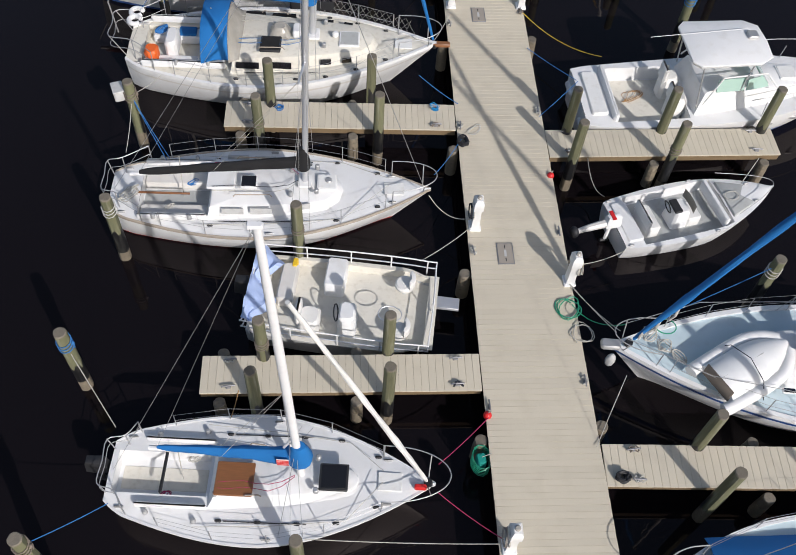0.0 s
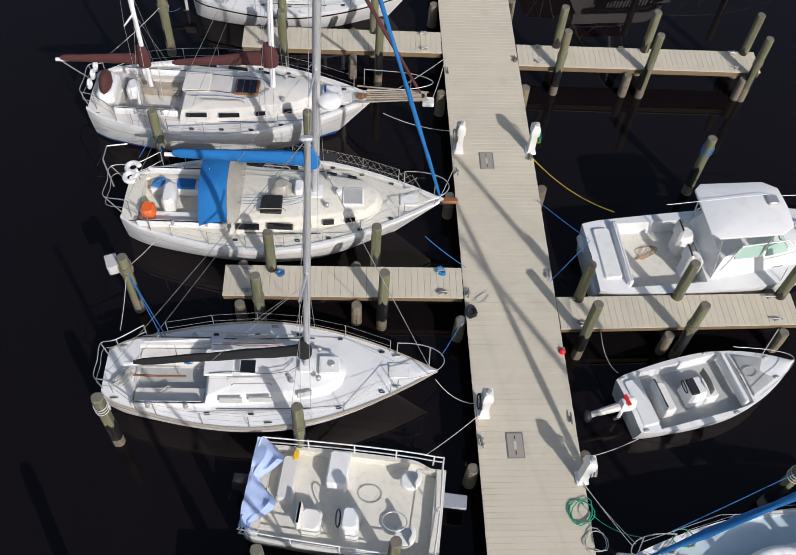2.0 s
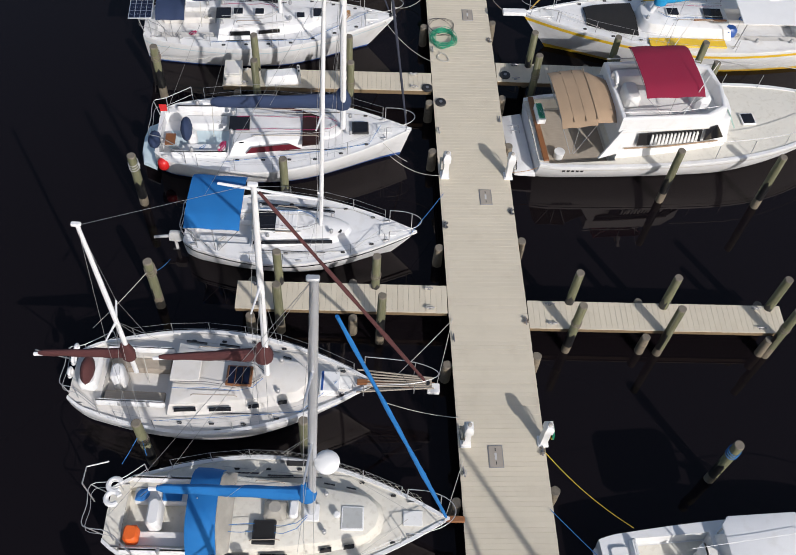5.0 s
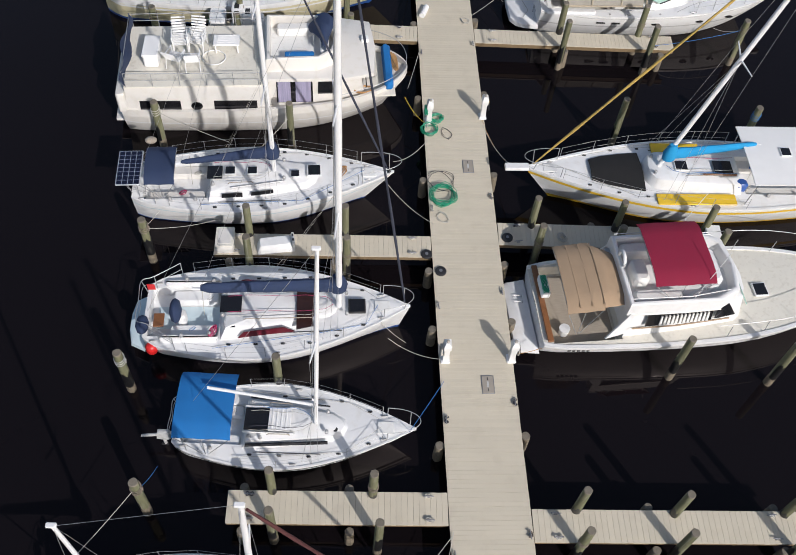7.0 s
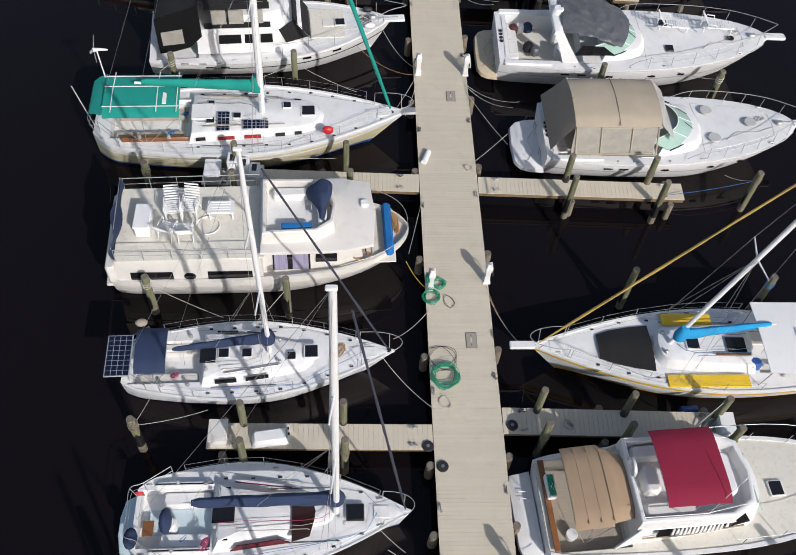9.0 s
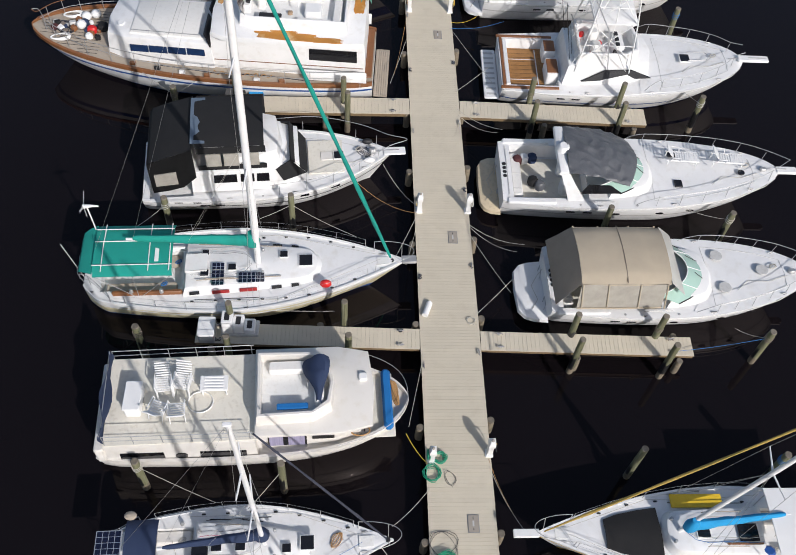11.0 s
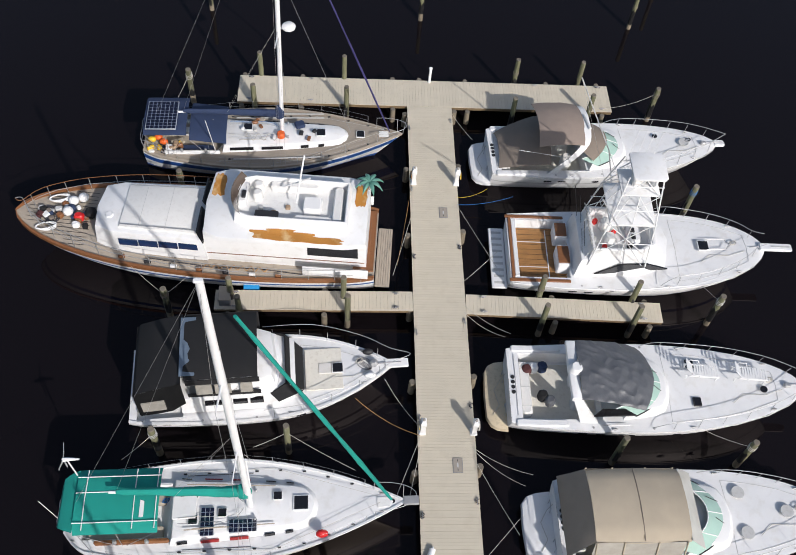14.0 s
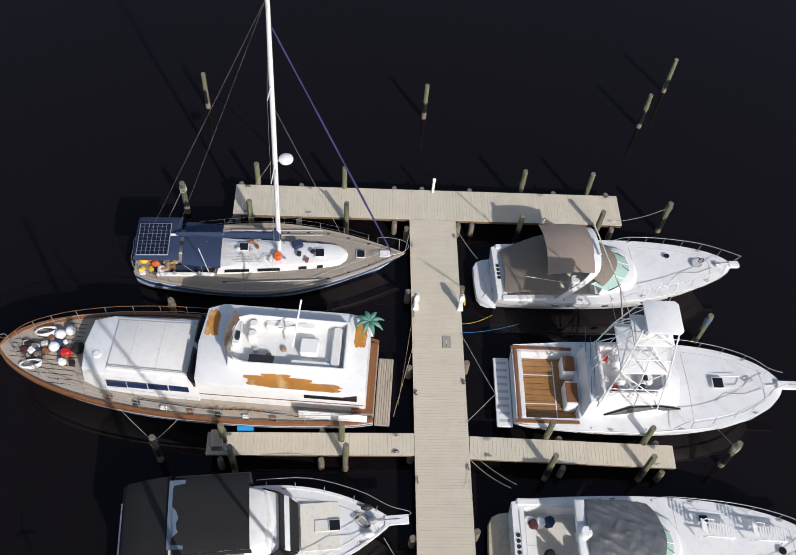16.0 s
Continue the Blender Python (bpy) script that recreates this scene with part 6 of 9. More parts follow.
pf = b.add("swim_platform", slab([(-0.02, 1.5), (-0.75, 1.4), (-0.85, 1.1), (-0.85, -1.1), (-0.75, -1.4), (-0.02, -1.5)], 0.38, 0.5, 0.02, 0.03), GEL, "white swim platform")
for v in (0.75, 0.5):
    b.bar("boarding_handle", [(-0.55, v, 0.5), (-0.55, v, 0.62), (-0.25, v, 0.62), (-0.25, v, 0.5)], 0.014, under=pf)
b.block("covering_board", 0.22, 0, 1.22, (0.2, 3.1, 0.06), TEAK, "varnished teak covering board")
b.add("flower_box", box((0.35, 0.55, 1.42), (0.3, 0.8, 0.25), bevel=0.03), PLASTIC)
b.add("herb_plants", tube([(0.35 + 0.1 * math.cos(t * 2.2), 0.55 + 0.35 * math.sin(t), 1.56 + 0.02 * math.sin(5 * t)) for t in (k * 0.5 for k in range(40))], 0.02, 5), HOSE, "green hose in a white tray")
b.add("bucket", cyl((0.85, -0.95, 0.72), 0.16, 0.32, 14, r2=0.19), PLASTIC, "white bucket in the cockpit")
b.cabin(2.7, 6.6, 1.45, 1.2, 1.15, nose=0.5, inset=0.22, m=GEL, name="saloon", label="white saloon cabin", flat=True)
for sg in (1, -1):
    b.cabin_window(3.3, 5.6, sg, 1.47, 1.75, 2.2, 0.12, DARK, w1=1.36, label="long saloon window with pale curtains")
    for k in range(13):
        u = 3.75 + 0.135 * k
        b.cabin_window(u, u + 0.1, sg, 1.475 - 0.0065 * k, 1.79, 2.17, 0.09, VINYL, name="curtain", out=0.03 + 0.012 * (k % 2), slant=0.02)
    b.bar("house_stripe", [(2.9, sg * 1.46, 1.62), (4.4, sg * 1.46, 1.66), (6.3, sg * 1.3, 1.68)], 0.03, TAN, n=5)
    b.bar("brow_stripe", [(2.6, sg * 1.44, 2.44), (4.5, sg * 1.44, 2.44), (5.7, sg * 1.4, 2.44)], 0.03, GELC, n=5)
    b.cabin_window(5.75, 6.5, sg, 1.33, 1.75, 2.2, 0.15, DARK, w1=1.2, slant=0.3)
    b.window([(2.0, sg * 1.6, 1.35), (2.75, sg * 1.5, 1.5), (2.75, sg * 1.42, 2.5), (2.62, sg * 1.42, 2.5)], GEL, 0.04, "wing_panel")
b.window([(6.95, 0.95, 1.9), (6.95, -0.95, 1.9), (6.65, -0.85, 2.4), (6.65, 0.85, 2.4)], GLASSG, name="windscreen")
b.well([(2.5, 1.42), (5.6, 1.42), (6.3, 1.05), (6.45, 0), (6.3, -1.05), (5.6, -1.42), (2.5, -1.42)], 2.42, 3.0, lean=0.02, label="white flybridge")
for sg in (1, -1):
    b.block("flybridge_bench", 3.6, sg * 0.95, 2.48, (1.6, 0.45, 0.38), VINYL, bevel=0.08)
b.block("helm_seat", 3.2, 0, 2.48, (0.5, 0.9, 0.5), VINYL, bevel=0.1)
b.block("helm_console", 5.6, 0, 2.48, (0.5, 1.4, 0.6), GEL, bevel=0.12)
b.add("life_ring", tube([(2.62, 0.35 + 0.26 * math.cos(t), 3.1 + 0.26 * math.sin(t)) for t in (k * math.pi / 8 for k in range(17))], 0.06, 8), PLASTIC, "white life ring")
b.canopy(3.15, 5.15, 1.25, 3.88, CRIMSON, rise=0.08, label="crimson canvas bimini over the flybridge", frame_z=2.8)
aw = b.canopy(0.55, 1.75, 1.35, 2.7, TAN, rise=0.1, label="tan canvas cockpit awning", frame_z=1.3, tilt=0.12)
b.canopy(1.77, 2.6, 1.25, 2.82, TAN, rise=0.1, label="tan canvas awning joined to the flybridge", frame_z=1.3, tilt=-0.22, w2=1.05, legs=False, name="awning_link")
for u in (0.95, 1.35, 1.74):
    b.bar("awning_seam", [(u, s * 1.3, 2.72 + 0.12 * (u - 0.55) / 1.2 + 0.1 * (1 - s * s)) for s in (-0.95, -0.5, 0, 0.5, 0.95)], 0.02, TAN, under=aw, n=5)
for sg in (1, -1):
    b.bar("flybridge_rail", [(2.55, sg * 1.3, 3.2), (4.5, sg * 1.32, 3.2), (5.9, sg * 1.1, 3.15)], 0.016)
    b.bar("side_rail", [(5.6, sg * 1.9, 2.2), (8.5, sg * 1.75, 2.35), (11.0, sg * 0.9, 2.5), (12.1, sg * 0.15, 2.55)], 0.016)
    for u in (6.2, 7.5, 8.8, 10.1, 11.2):
        b.bar("rail_post", [(u, sg * (b.half(u) - 0.12), b.sheer(u)), (u, sg * (b.half(u) - 0.16), b.sheer(u) + 0.65)], 0.013)
b.bar("antenna", [(4.6, -1.3, 2.9), (5.3, -0.9, 4.9)], 0.012, PLASTIC)
b.bar("antenna", [(4.6, 1.3, 2.9), (5.3, 1.5, 4.9)], 0.012, PLASTIC)
b.hatch(7.9, -0.1, b.z(7.9) + 0.03, 0.5, 0.55, DARK)
b.block("ladder", 2.45, 1.0, 1.4, (0.3, 0.35, 1.2), STEEL, bevel=0.02)
for k in range(5):
    u = 0.85 + 0.16 * k
    b.block("lettering_bar", u, -(b.side(u, 0.85)[0] + 0.012), b.sheer(u) * 0.8, (0.1, 0.01, 0.08), RUBBER, "", 0)

# a sailboat with yellow cabin sides and a hard awning
b = Boat("sailboat", "white sailboat with yellow deck panels and yellow stripe", "sailboat", (14.8, 44.98), (2.4, 44.95), 3.54, 1.3, 1.65, tw=0.65, pm=0.42, bp=1.8, rake=1.2, group="moored sailboats")
b.hull(GEL, GEL, cockpit=(1.2, 4.0, 0.95, 0.85), toe=GEL, toe_w=0.08, toe_h=0.06, stripes=((0.8, 0.9, YELLOW), (0.0, 0.12, YELLOW)))
b.cabin(4.2, 7.4, 1.0, 0.85, 0.4, nose=0.5, inset=0.14)
for sg in (1, -1):
    b.block("deck_panel", 6.05 if sg > 0 else 6.35, sg * (1.36 if sg > 0 else 1.2), 1.45, (3.0 if sg > 0 else 1.9, 0.5, 0.05), YELLOW, "yellow painted side deck panel")
    b.block("cockpit_seat", 2.6, sg * 0.68, 0.9, (2.6, 0.45, 0.25), GELC, bevel=0.05)
b.add("foredeck_cover", cloth([[(u, s * w, b.z(u, 0) + 0.16 - 0.12 * s * s) for s in (-1, -0.6, -0.2, 0.2, 0.6, 1)] for u, w in ((7.9, 0.95), (8.6, 0.85), (9.4, 0.68), (9.9, 0.5))], wave=0.05, thick=0.06), BLACK, "black canvas cover on the foredeck")
b.hatch(6.5, 0.05, 1.86, 0.52, 0.5, DARK)
# the dark inside the companionway is a panel laid on the cabin top
b.block("companionway", 4.9, 0.1, 1.86, (0.7, 0.62, 0.03), DARK, "flat dark panel for the shade in the open companionway", 0.01)
b.block("hatch_rail", 5.1, 0.5, 1.86, (1.3, 0.06, 0.07), TEAK)
b.mast(7.35, 1.7, 13.5, 0.095, MAST, lean=-2.7, spreaders=((0.45, 0.85),), chain=7.1)
b.boom((7.1, 0.05, 2.45), (3.9, -0.2, 2.75), 0.26, 0.13, mat("bright_blue_canvas", (0.01, 0.27, 0.55), 0.85, var=0.12, fine=150, bump=0.15), label="bright blue sail cover along the boom")
b.furled((12.1, 0, 1.85), (4.9, 0, 13.0), 0.058, mat("yellow_sailcloth", (0.50, 0.34, 0.09), 0.8, var=0.25, scale=5), label="yellow furled jib on the forestay")
aw = b.add("awning", cloth([[(u, 0.28 + s * 1.45, 2.75 + 0.06 * (1 - s * s)) for s in (k / 4 - 1 for k in range(9))] for u in (4.4, 3.6, 2.8, 2.0, 1.2, 0.6)], thick=0.04), PLASTIC, "flat white cockpit awning")
b.hatch(2.9, 0.2, 2.83, 0.4, 0.42, DARK, GEL)
for u in (0.8, 4.2):
    for sg in (1, -1):
        b.bar("awning_post", [(u, 0.2 + sg * 1.25, 1.3), (u, 0.28 + sg * 1.35, 2.72)], 0.02)
b.pulpit(1.3, 0.6, 0.1)
b.block("bow_roller", 12.7, 0, 1.6, (0.9, 0.28, 0.14), GEL, "white bow roller platform")
b.rails(4.2, 11.0, 6, 0.6)
b.block("blue_drum", 4.25, 0.7, 1.4, (0.5, 0.4, 0.35), BLUEP, bevel=0.1)
b.add("hull_fender", tube([(6.3, 2.0, 0.45), (6.9, 2.02, 0.45)], 0.16, 10), BLUEP, "blue fender at the waterline")
b.bar("wind_pole", [(0.8, -1.3, 1.4), (0.5, -1.4, 4.2)], 0.02)
small_parts(b, 4.6, 10.0, 6, 1.2)
fit_out(b, 7.2, 4.3, 1.88, 0.5, 18)
for u, v in ((1.8, 1.05), (3.2, 1.08), (1.8, -1.05), (3.2, -1.08)):
    b.winch(u, v, b.z(u, v) + 0.05)

# a long green-canvassed sloop
b = Boat("sailboat", "large white sailboat with teal bimini and sail cover", "sailboat", (-14.9, 55.95), (-1.75, 56.5), 4.19, 1.35, 1.75, tw=0.62, pm=0.46, bp=1.8, rake=1.5, sr=0.5, group="moored sailboats")
b.hull(ALGAE, GEL, cockpit=(0.7, 3.9, 0.95, 0.85), toe=GEL, toe_w=0.08, toe_h=0.08, stripes=((0.72, 1.0, GEL), (0.0, 0.12, BLUEP)))
b.cabin(4.0, 8.8, 1.3, 0.95, 0.42, nose=0.9, inset=0.18, h_fore=0.22)
for sg in (1, -1):
    b.block("cockpit_seat", 2.3, sg * 0.68, 0.95, (2.8, 0.46, 0.28), TEAKG, bevel=0.04)
    b.block("coaming", 2.6, sg * 1.1, 1.32, (2.8, 0.16, 0.24), TEAK if sg < 0 else GEL, "varnished wooden cockpit coaming" if sg < 0 else "", 0.05)
    for u0, u1, w, mm in ((4.3, 4.7, 1.31, DARK), (5.2, 5.9, 1.27, REDP), (6.3, 7.0, 1.2, REDP), (7.6, 8.0, 1.1, DARK), (8.4, 8.7, 1.02, DARK)):
        b.cabin_window(u0, u1, sg, w, 1.5, 1.64, 0.04, mm, w1=w - 0.04)
    b.bar("grab_rail", [(4.6, sg * 0.9, 1.95), (8.0, sg * 0.75, 1.9)], 0.022, TEAKG)
for u0, v0, su, sv in ((5.45, -0.6, 0.5, 1.1), (6.8, -0.8, 1.05, 0.5)):
    sp = b.block("solar_panel", u0, v0, 1.9, (su, sv, 0.04), ALU, "dark solar panel lying on the cabin top", 0.01, turn=4)
    nu, nv = max(2, round(su / 0.17)), max(2, round(sv / 0.17))
    for i in range(nu):
        for k in range(nv):
            b.block("solar_cell", u0 - su / 2 + su * (i + 0.5) / nu, v0 - sv / 2 + sv * (k + 0.5) / nv, 1.937, (su / nu - 0.02, sv / nv - 0.02, 0.008), SOLAR, bevel=0, under=sp)
for u, v, s in ((6.0, -0.25, 0.36), (4.9, -0.5, 0.38), (8.1, 0.35, 0.36), (9.0, 0.05, 0.62), (4.9, 0.5, 0.3)):
    b.hatch(u, v, 1.88 if u < 8.5 else 1.84, s, s, DARK)
b.block("sea_hood", 4.55, 0.0, 1.85, (0.9, 0.9, 0.1), GEL)
bt = b.canopy(0.75, 3.8, 1.25, 3.0, GREEN, rise=0.1, label="teal canvas bimini top", frame_z=1.4, sidedrop=0.18)
for v in (0.85, 0.25, -0.9):
    b.bar("canopy_tube", [(0.75, v, 3.13), (3.8, v, 3.13)], 0.02, PLASTIC, under=bt)
for u in (1.1, 2.9, 3.7):
    b.bar("canopy_tube", [(u, 1.15, 3.06), (u, 0, 3.16), (u, -1.15, 3.06)], 0.02, PLASTIC, under=bt)
b.block("canopy_strip", 3.2, -0.35, 3.1, (0.16, 0.8, 0.02), PLASTIC, under=bt)
b.add("stern_canopy", cloth([[(0.75 - 0.7 * math.sin(q * 1.57), s * 1.2 * (1 - 0.35 * q), 2.95 - 0.45 * q * q) for s in (k / 4 - 1 for k in range(9))] for q in (0, 0.3, 0.6, 1)]), GREEN, "teal stern weather cloth")
b.mast(7.05, 1.85, 18.9, 0.135, MAST, lean=0.3, side_lean=-1.15, spreaders=((0.37, 1.2), (0.68, 0.95)), chain=6.9, boom_end=(2.3, 0.1, 3.5))
b.bar("whisker_pole", [(7.15, 0.1, 2.6), (7.2, 0.12, 6.0)], 0.05, MAST)
b.boom((6.9, 0, 3.3), (2.3, 0.1, 3.45), 0.3, 0.16, GREEN, label="teal canvas sail cover along the boom")
b.furled((12.5, 0, 2.0), (7.95, -0.9, 17.0), 0.1, GREEN, label="teal furled jib on the forestay")
b.pulpit(1.3, 0.65, 0.3)
b.block("anchor", 13.3, 0, 1.75, (0.6, 0.35, 0.12), STEEL, "steel anchor on the bow roller")
b.pushpit(1.2, 0.65, 0.1)
b.rails(1.8, 11.5, 9, 0.62)
b.add("fender", ball((9.8, -1.25, 2.0), (0.25, 0.16, 0.2)), RED, "red cushion tied to the guard wires")
b.bar("wind_generator_pole", [(0.7, 1.0, 1.4), (0.6, 1.05, 4.3)], 0.03, PLASTIC)
wg = b.add("wind_generator", tube([(0.45, 1.05, 4.35), (0.75, 1.05, 4.38), (1.05, 1.05, 4.36)], 0.09, 8, r2=0.03), PLASTIC, "white wind generator on a stern pole")
for k in range(3):
    t = 0.5 + k * 2.094
    b.add("blade", cloth([[(0.48, 1.05 + q * math.cos(t) - w * math.sin(t), 4.36 + q * math.sin(t) + w * math.cos(t)) for w in (-0.05, 0.05)] for q in (0.05, 0.35, 0.62)], thick=0.02), PLASTIC, "", wg)
b.bar("antenna", [(0.1, -0.4, 1.5), (-0.4, -0.2, 3.6)], 0.014, PLASTIC)
for u, v in ((2.0, 1.15), (3.2, 1.18), (2.0, -1.15), (3.2, -1.18)):
    b.winch(u, v, b.z(u, v) + 0.22, 1.2)
small_parts(b, 4.4, 11.0, 8, 1.55)
fit_out(b, 6.9, 4.2, 1.92, 0.7, 19)

# a trawler with black canvas
b = Boat("motor_yacht", "white trawler yacht with black canvas enclosure", "yacht", (-13.35, 61.7), (-2.2, 62.65), 4.1, 1.15, 1.75, tw=0.88, pm=0.45, bp=2.4, rake=1.0, wl=0.71, group="moored motor yachts")
b.hull(GEL, GEL, cockpit=(0.3, 2.2, 1.6, 0.9), stripes=((0.6, 0.66, RUBBER),), toe=GEL, toe_w=0.1, toe_h=0.06)
b.add("saloon", slab([(2.2, 1.5), (6.0, 1.5), (7.0, 1.1), (7.0, -1.1), (6.0, -1.5), (2.2, -1.5)], 1.3, 2.55, 0.08, 0.05), GEL, "white saloon cabin")
for sg in (1, -1):
    for u0, u1 in ((3.2, 4.2), (4.35, 4.95), (5.05, 5.6)):
        b.cabin_window(u0, u1, sg, 1.49, 1.85, 2.3, 0.04, DARK)
    for u0 in (0.8, 1.4, 2.2):
        b.window([(u0, sg * (b.side(u0, 0.86)[0] + 0.0), 1.05), (u0 + 0.35, sg * (b.side(u0 + 0.35, 0.86)[0] + 0.0), 1.05), (u0 + 0.35, sg * (b.side(u0 + 0.35, 0.95)[0] + 0.0), 1.17), (u0, sg * (b.side(u0, 0.95)[0] + 0.0), 1.17)], DARK, name="porthole")
    for u0 in (6.9, 8.3):
        b.window([(u0, sg * b.side(u0, 0.86)[0], b.sheer(u0) * 0.84), (u0 + 0.4, sg * b.side(u0 + 0.4, 0.86)[0], b.sheer(u0) * 0.84), (u0 + 0.4, sg * b.side(u0 + 0.4, 0.95)[0], b.sheer(u0) * 0.94), (u0, sg * b.side(u0, 0.95)[0], b.sheer(u0) * 0.94)], DARK, name="porthole")
b.window([(7.25, 1.0, 1.75), (7.25, -1.0, 1.75), (6.55, -1.15, 2.75), (6.55, 1.15, 2.75)], BLACK, 0.05, "windscreen_cover", "black canvas windscreen cover")
for sg in (1, -1):
    b.window([(7.22, sg * 1.02, 1.75), (6.2, sg * 1.48, 1.8), (5.9, sg * 1.45, 2.5), (6.55, sg * 1.15, 2.75)], BLACK, 0.04, "windscreen_cover")
b.add("flybridge", slab([(0.7, 1.6), (5.2, 1.6), (6.2, 1.25), (6.45, 0), (6.2, -1.25), (5.2, -1.6), (0.7, -1.6)], 2.5, 2.72, 0.0, 0.06), GEL, "white flybridge deck")
b.add("flybridge_coaming", slab([(3.9, 1.5), (5.2, 1.45), (6.1, 1.1), (6.25, 0), (6.1, -1.1), (5.2, -1.45), (3.9, -1.5)], 2.7, 3.3, 0.12, 0.06), GEL)
for k, (u0, u1) in enumerate(((3.0, 3.65), (3.75, 4.4), (4.75, 5.25))):
    for sg in (1, -1):
        b.cabin_window(u0, u1, sg, 1.56, 3.0, 3.7, 0.03, CLEAR, name="vinyl_window", label="clear vinyl window in the canvas")
ct = b.canopy(2.6, 5.5, 1.5, 4.2, BLACK, rise=0.08, label="black canvas flybridge top", frame_z=2.7, sidedrop=0.1)
b.add("canvas_side", box((4.1, 1.52, 3.4), (2.9, 0.03, 1.5)), BLACK)
b.add("canvas_side", box((4.1, -1.52, 2.88), (2.9, 0.03, 0.28)), BLACK)
b.add("canvas_side", box((4.1, -1.52, 3.92), (2.9, 0.03, 0.36)), BLACK)
b.add("canvas_aft", cloth([[(u, s * 1.62, z - 0.1 * s ** 4) for s in (k / 4 - 1 for k in range(9))] for u, z in ((2.5, 4.15), (1.6, 3.9), (0.7, 3.55), (0.55, 3.3))]), BLACK, "black canvas aft enclosure top")
for sg in (1, -1):
    b.add("canvas_curtain", cloth([[(u, sg * (1.62 + 0.02 * math.sin(u * 9)), z0 + (z1 - z0) * k / 3) for k in range(4)] for u, z0, z1 in ((0.55, 1.5, 3.3), (1.2, 1.6, 3.6), (1.9, 1.8, 3.85), (2.5, 2.4, 4.1))]), BLACK, "black canvas side curtain")
    b.window([(0.75, sg * 1.66, 2.0), (1.7, sg * 1.66, 2.1), (1.7, sg * 1.66, 2.85), (0.75, sg * 1.66, 2.7)], CLEAR, 0.03, "vinyl_window")
b.add("canvas_back", box((0.55, 0, 2.45), (0.03, 3.2, 1.7)), BLACK)
b.add("canvas_panel", cloth([[(u, s, 4.2 + 0.09 * (1 - (s / 1.5) ** 2)) for s in (1.35, 0.7, 0.0, -0.7, -1.35)] for u in (2.45, 3.05)], thick=0.02), mat("blue_grey_vinyl", (0.12, 0.16, 0.21), 0.4, var=0.2), "blue grey vinyl roof panel")
b.block("foredeck_pad", 8.15, 0.05, b.z(8.2) + 0.0, (1.6, 2.0, 0.06), NONSKIDC, "cream non-skid foredeck panel")
b.hatch(8.75, 0.02, b.z(8.7) + 0.07, 0.5, 0.5, DARK)
b.block("deck_lid", 8.2, 0.05, b.z(8.2) + 0.05, (0.55, 0.5, 0.05), GELC)
b.block("bow_pulpit", 11.3, 0, 1.72, (1.0, 0.4, 0.1), GEL, "white bow pulpit platform")
b.block("windlass", 10.3, 0.05, b.z(10.3), (0.35, 0.3, 0.25), STEEL, bevel=0.08)
for v in (0.6, -0.55):
    b.add("fender", ball((10.1, v, b.z(10.1) + 0.15), (0.25, 0.14, 0.14)), RUBBER if v > 0 else PLASTIC, "round fender on the foredeck")
b.bar("bow_rail", [(5.6, 2.0, 2.1), (7.8, 1.85, 2.3), (9.8, 1.1, 2.45), (11.0, 0.35, 2.5), (11.85, 0.0, 2.5), (11.0, -0.35, 2.5), (9.8, -1.1, 2.45), (7.8, -1.85, 2.3), (5.6, -2.0, 2.1)], 0.018)
for u in (6.0, 7.2, 8.4, 9.6, 10.5):
    for sg in (1, -1):
        b.bar("rail_post", [(u, sg * (b.half(u) - 0.06), b.sheer(u)), (u, sg * (b.half(u) - 0.08), b.sheer(u) + 0.68)], 0.014)
b.add("line_coil", tube([(9.9 + 0.3 * math.cos(t * 1.1), 0.1 + 0.3 * math.sin(t), b.z(9.9) + 0.03) for t in (k * 0.5 for k in range(40))], 0.014, 5), ROPEK, "dark anchor line")

deck_gear(b, 7.2, 10.2, 3, 0.5)

# a long classic motor yacht, partly stripped
BLUE_GLASS = mat("blue_tinted_glass", (0.012, 0.03, 0.085), 0.07, var=0.3, spec=0.7)
b = Boat("motor_yacht", "large classic motor yacht with stripped orange filler patches", "yacht", (-2.95, 69.2), (-19.8, 70.3), 5.3, 1.55, 2.1, tw=0.82, pm=0.4, bp=2.5, rake=1.6, wl=0.71, blunt=0.58, group="moored motor yachts")
b.hull(GEL, TEAKG, stripes=((0.78, 0.86, BLUEP), (0.0, 0.1, BLUEP)), toe=TEAK, toe_w=0.13, toe_h=0.16, deck_label="weathered teak deck planking")
for k in range(-9, 10):
    v = 0.22 * k
    pts = [(u, v, b.z(u, v) + 0.012) for u in (13.4, 14.4, 15.4, 16.4, 17.2) if b.half(u) > abs(v) + 0.15]
    if len(pts) > 1:
        b.bar("deck_seam", pts, 0.012, RUBBER, n=4)
b.add("swim_platform", box((-0.4, 0, 0.55), (0.7, 3.5, 0.08), bevel=0.03), TEAKG, "slatted wooden swim platform")
for k in range(6):
    b.block("platform_slat", -0.68 + 0.11 * k, 0, 0.59, (0.07, 3.4, 0.03), TEAKG)
b.off = Vector((-0.62, 0, 0))
b.add("fore_cabin", slab([(8.3, 1.75), (12.6, 1.65), (13.5, 1.3), (13.7, 0), (13.5, -1.3), (12.6, -1.65), (8.3, -1.75)], 1.7, 3.05, 0.16, 0.12), GEL, "white forward cabin house")
b.add("cabin_roof", slab([(8.5, 1.35), (12.3, 1.25), (12.3, -1.25), (8.5, -1.35)], 3.0, 3.14, 0.02, 0.05), VINYL, "white roof panel")
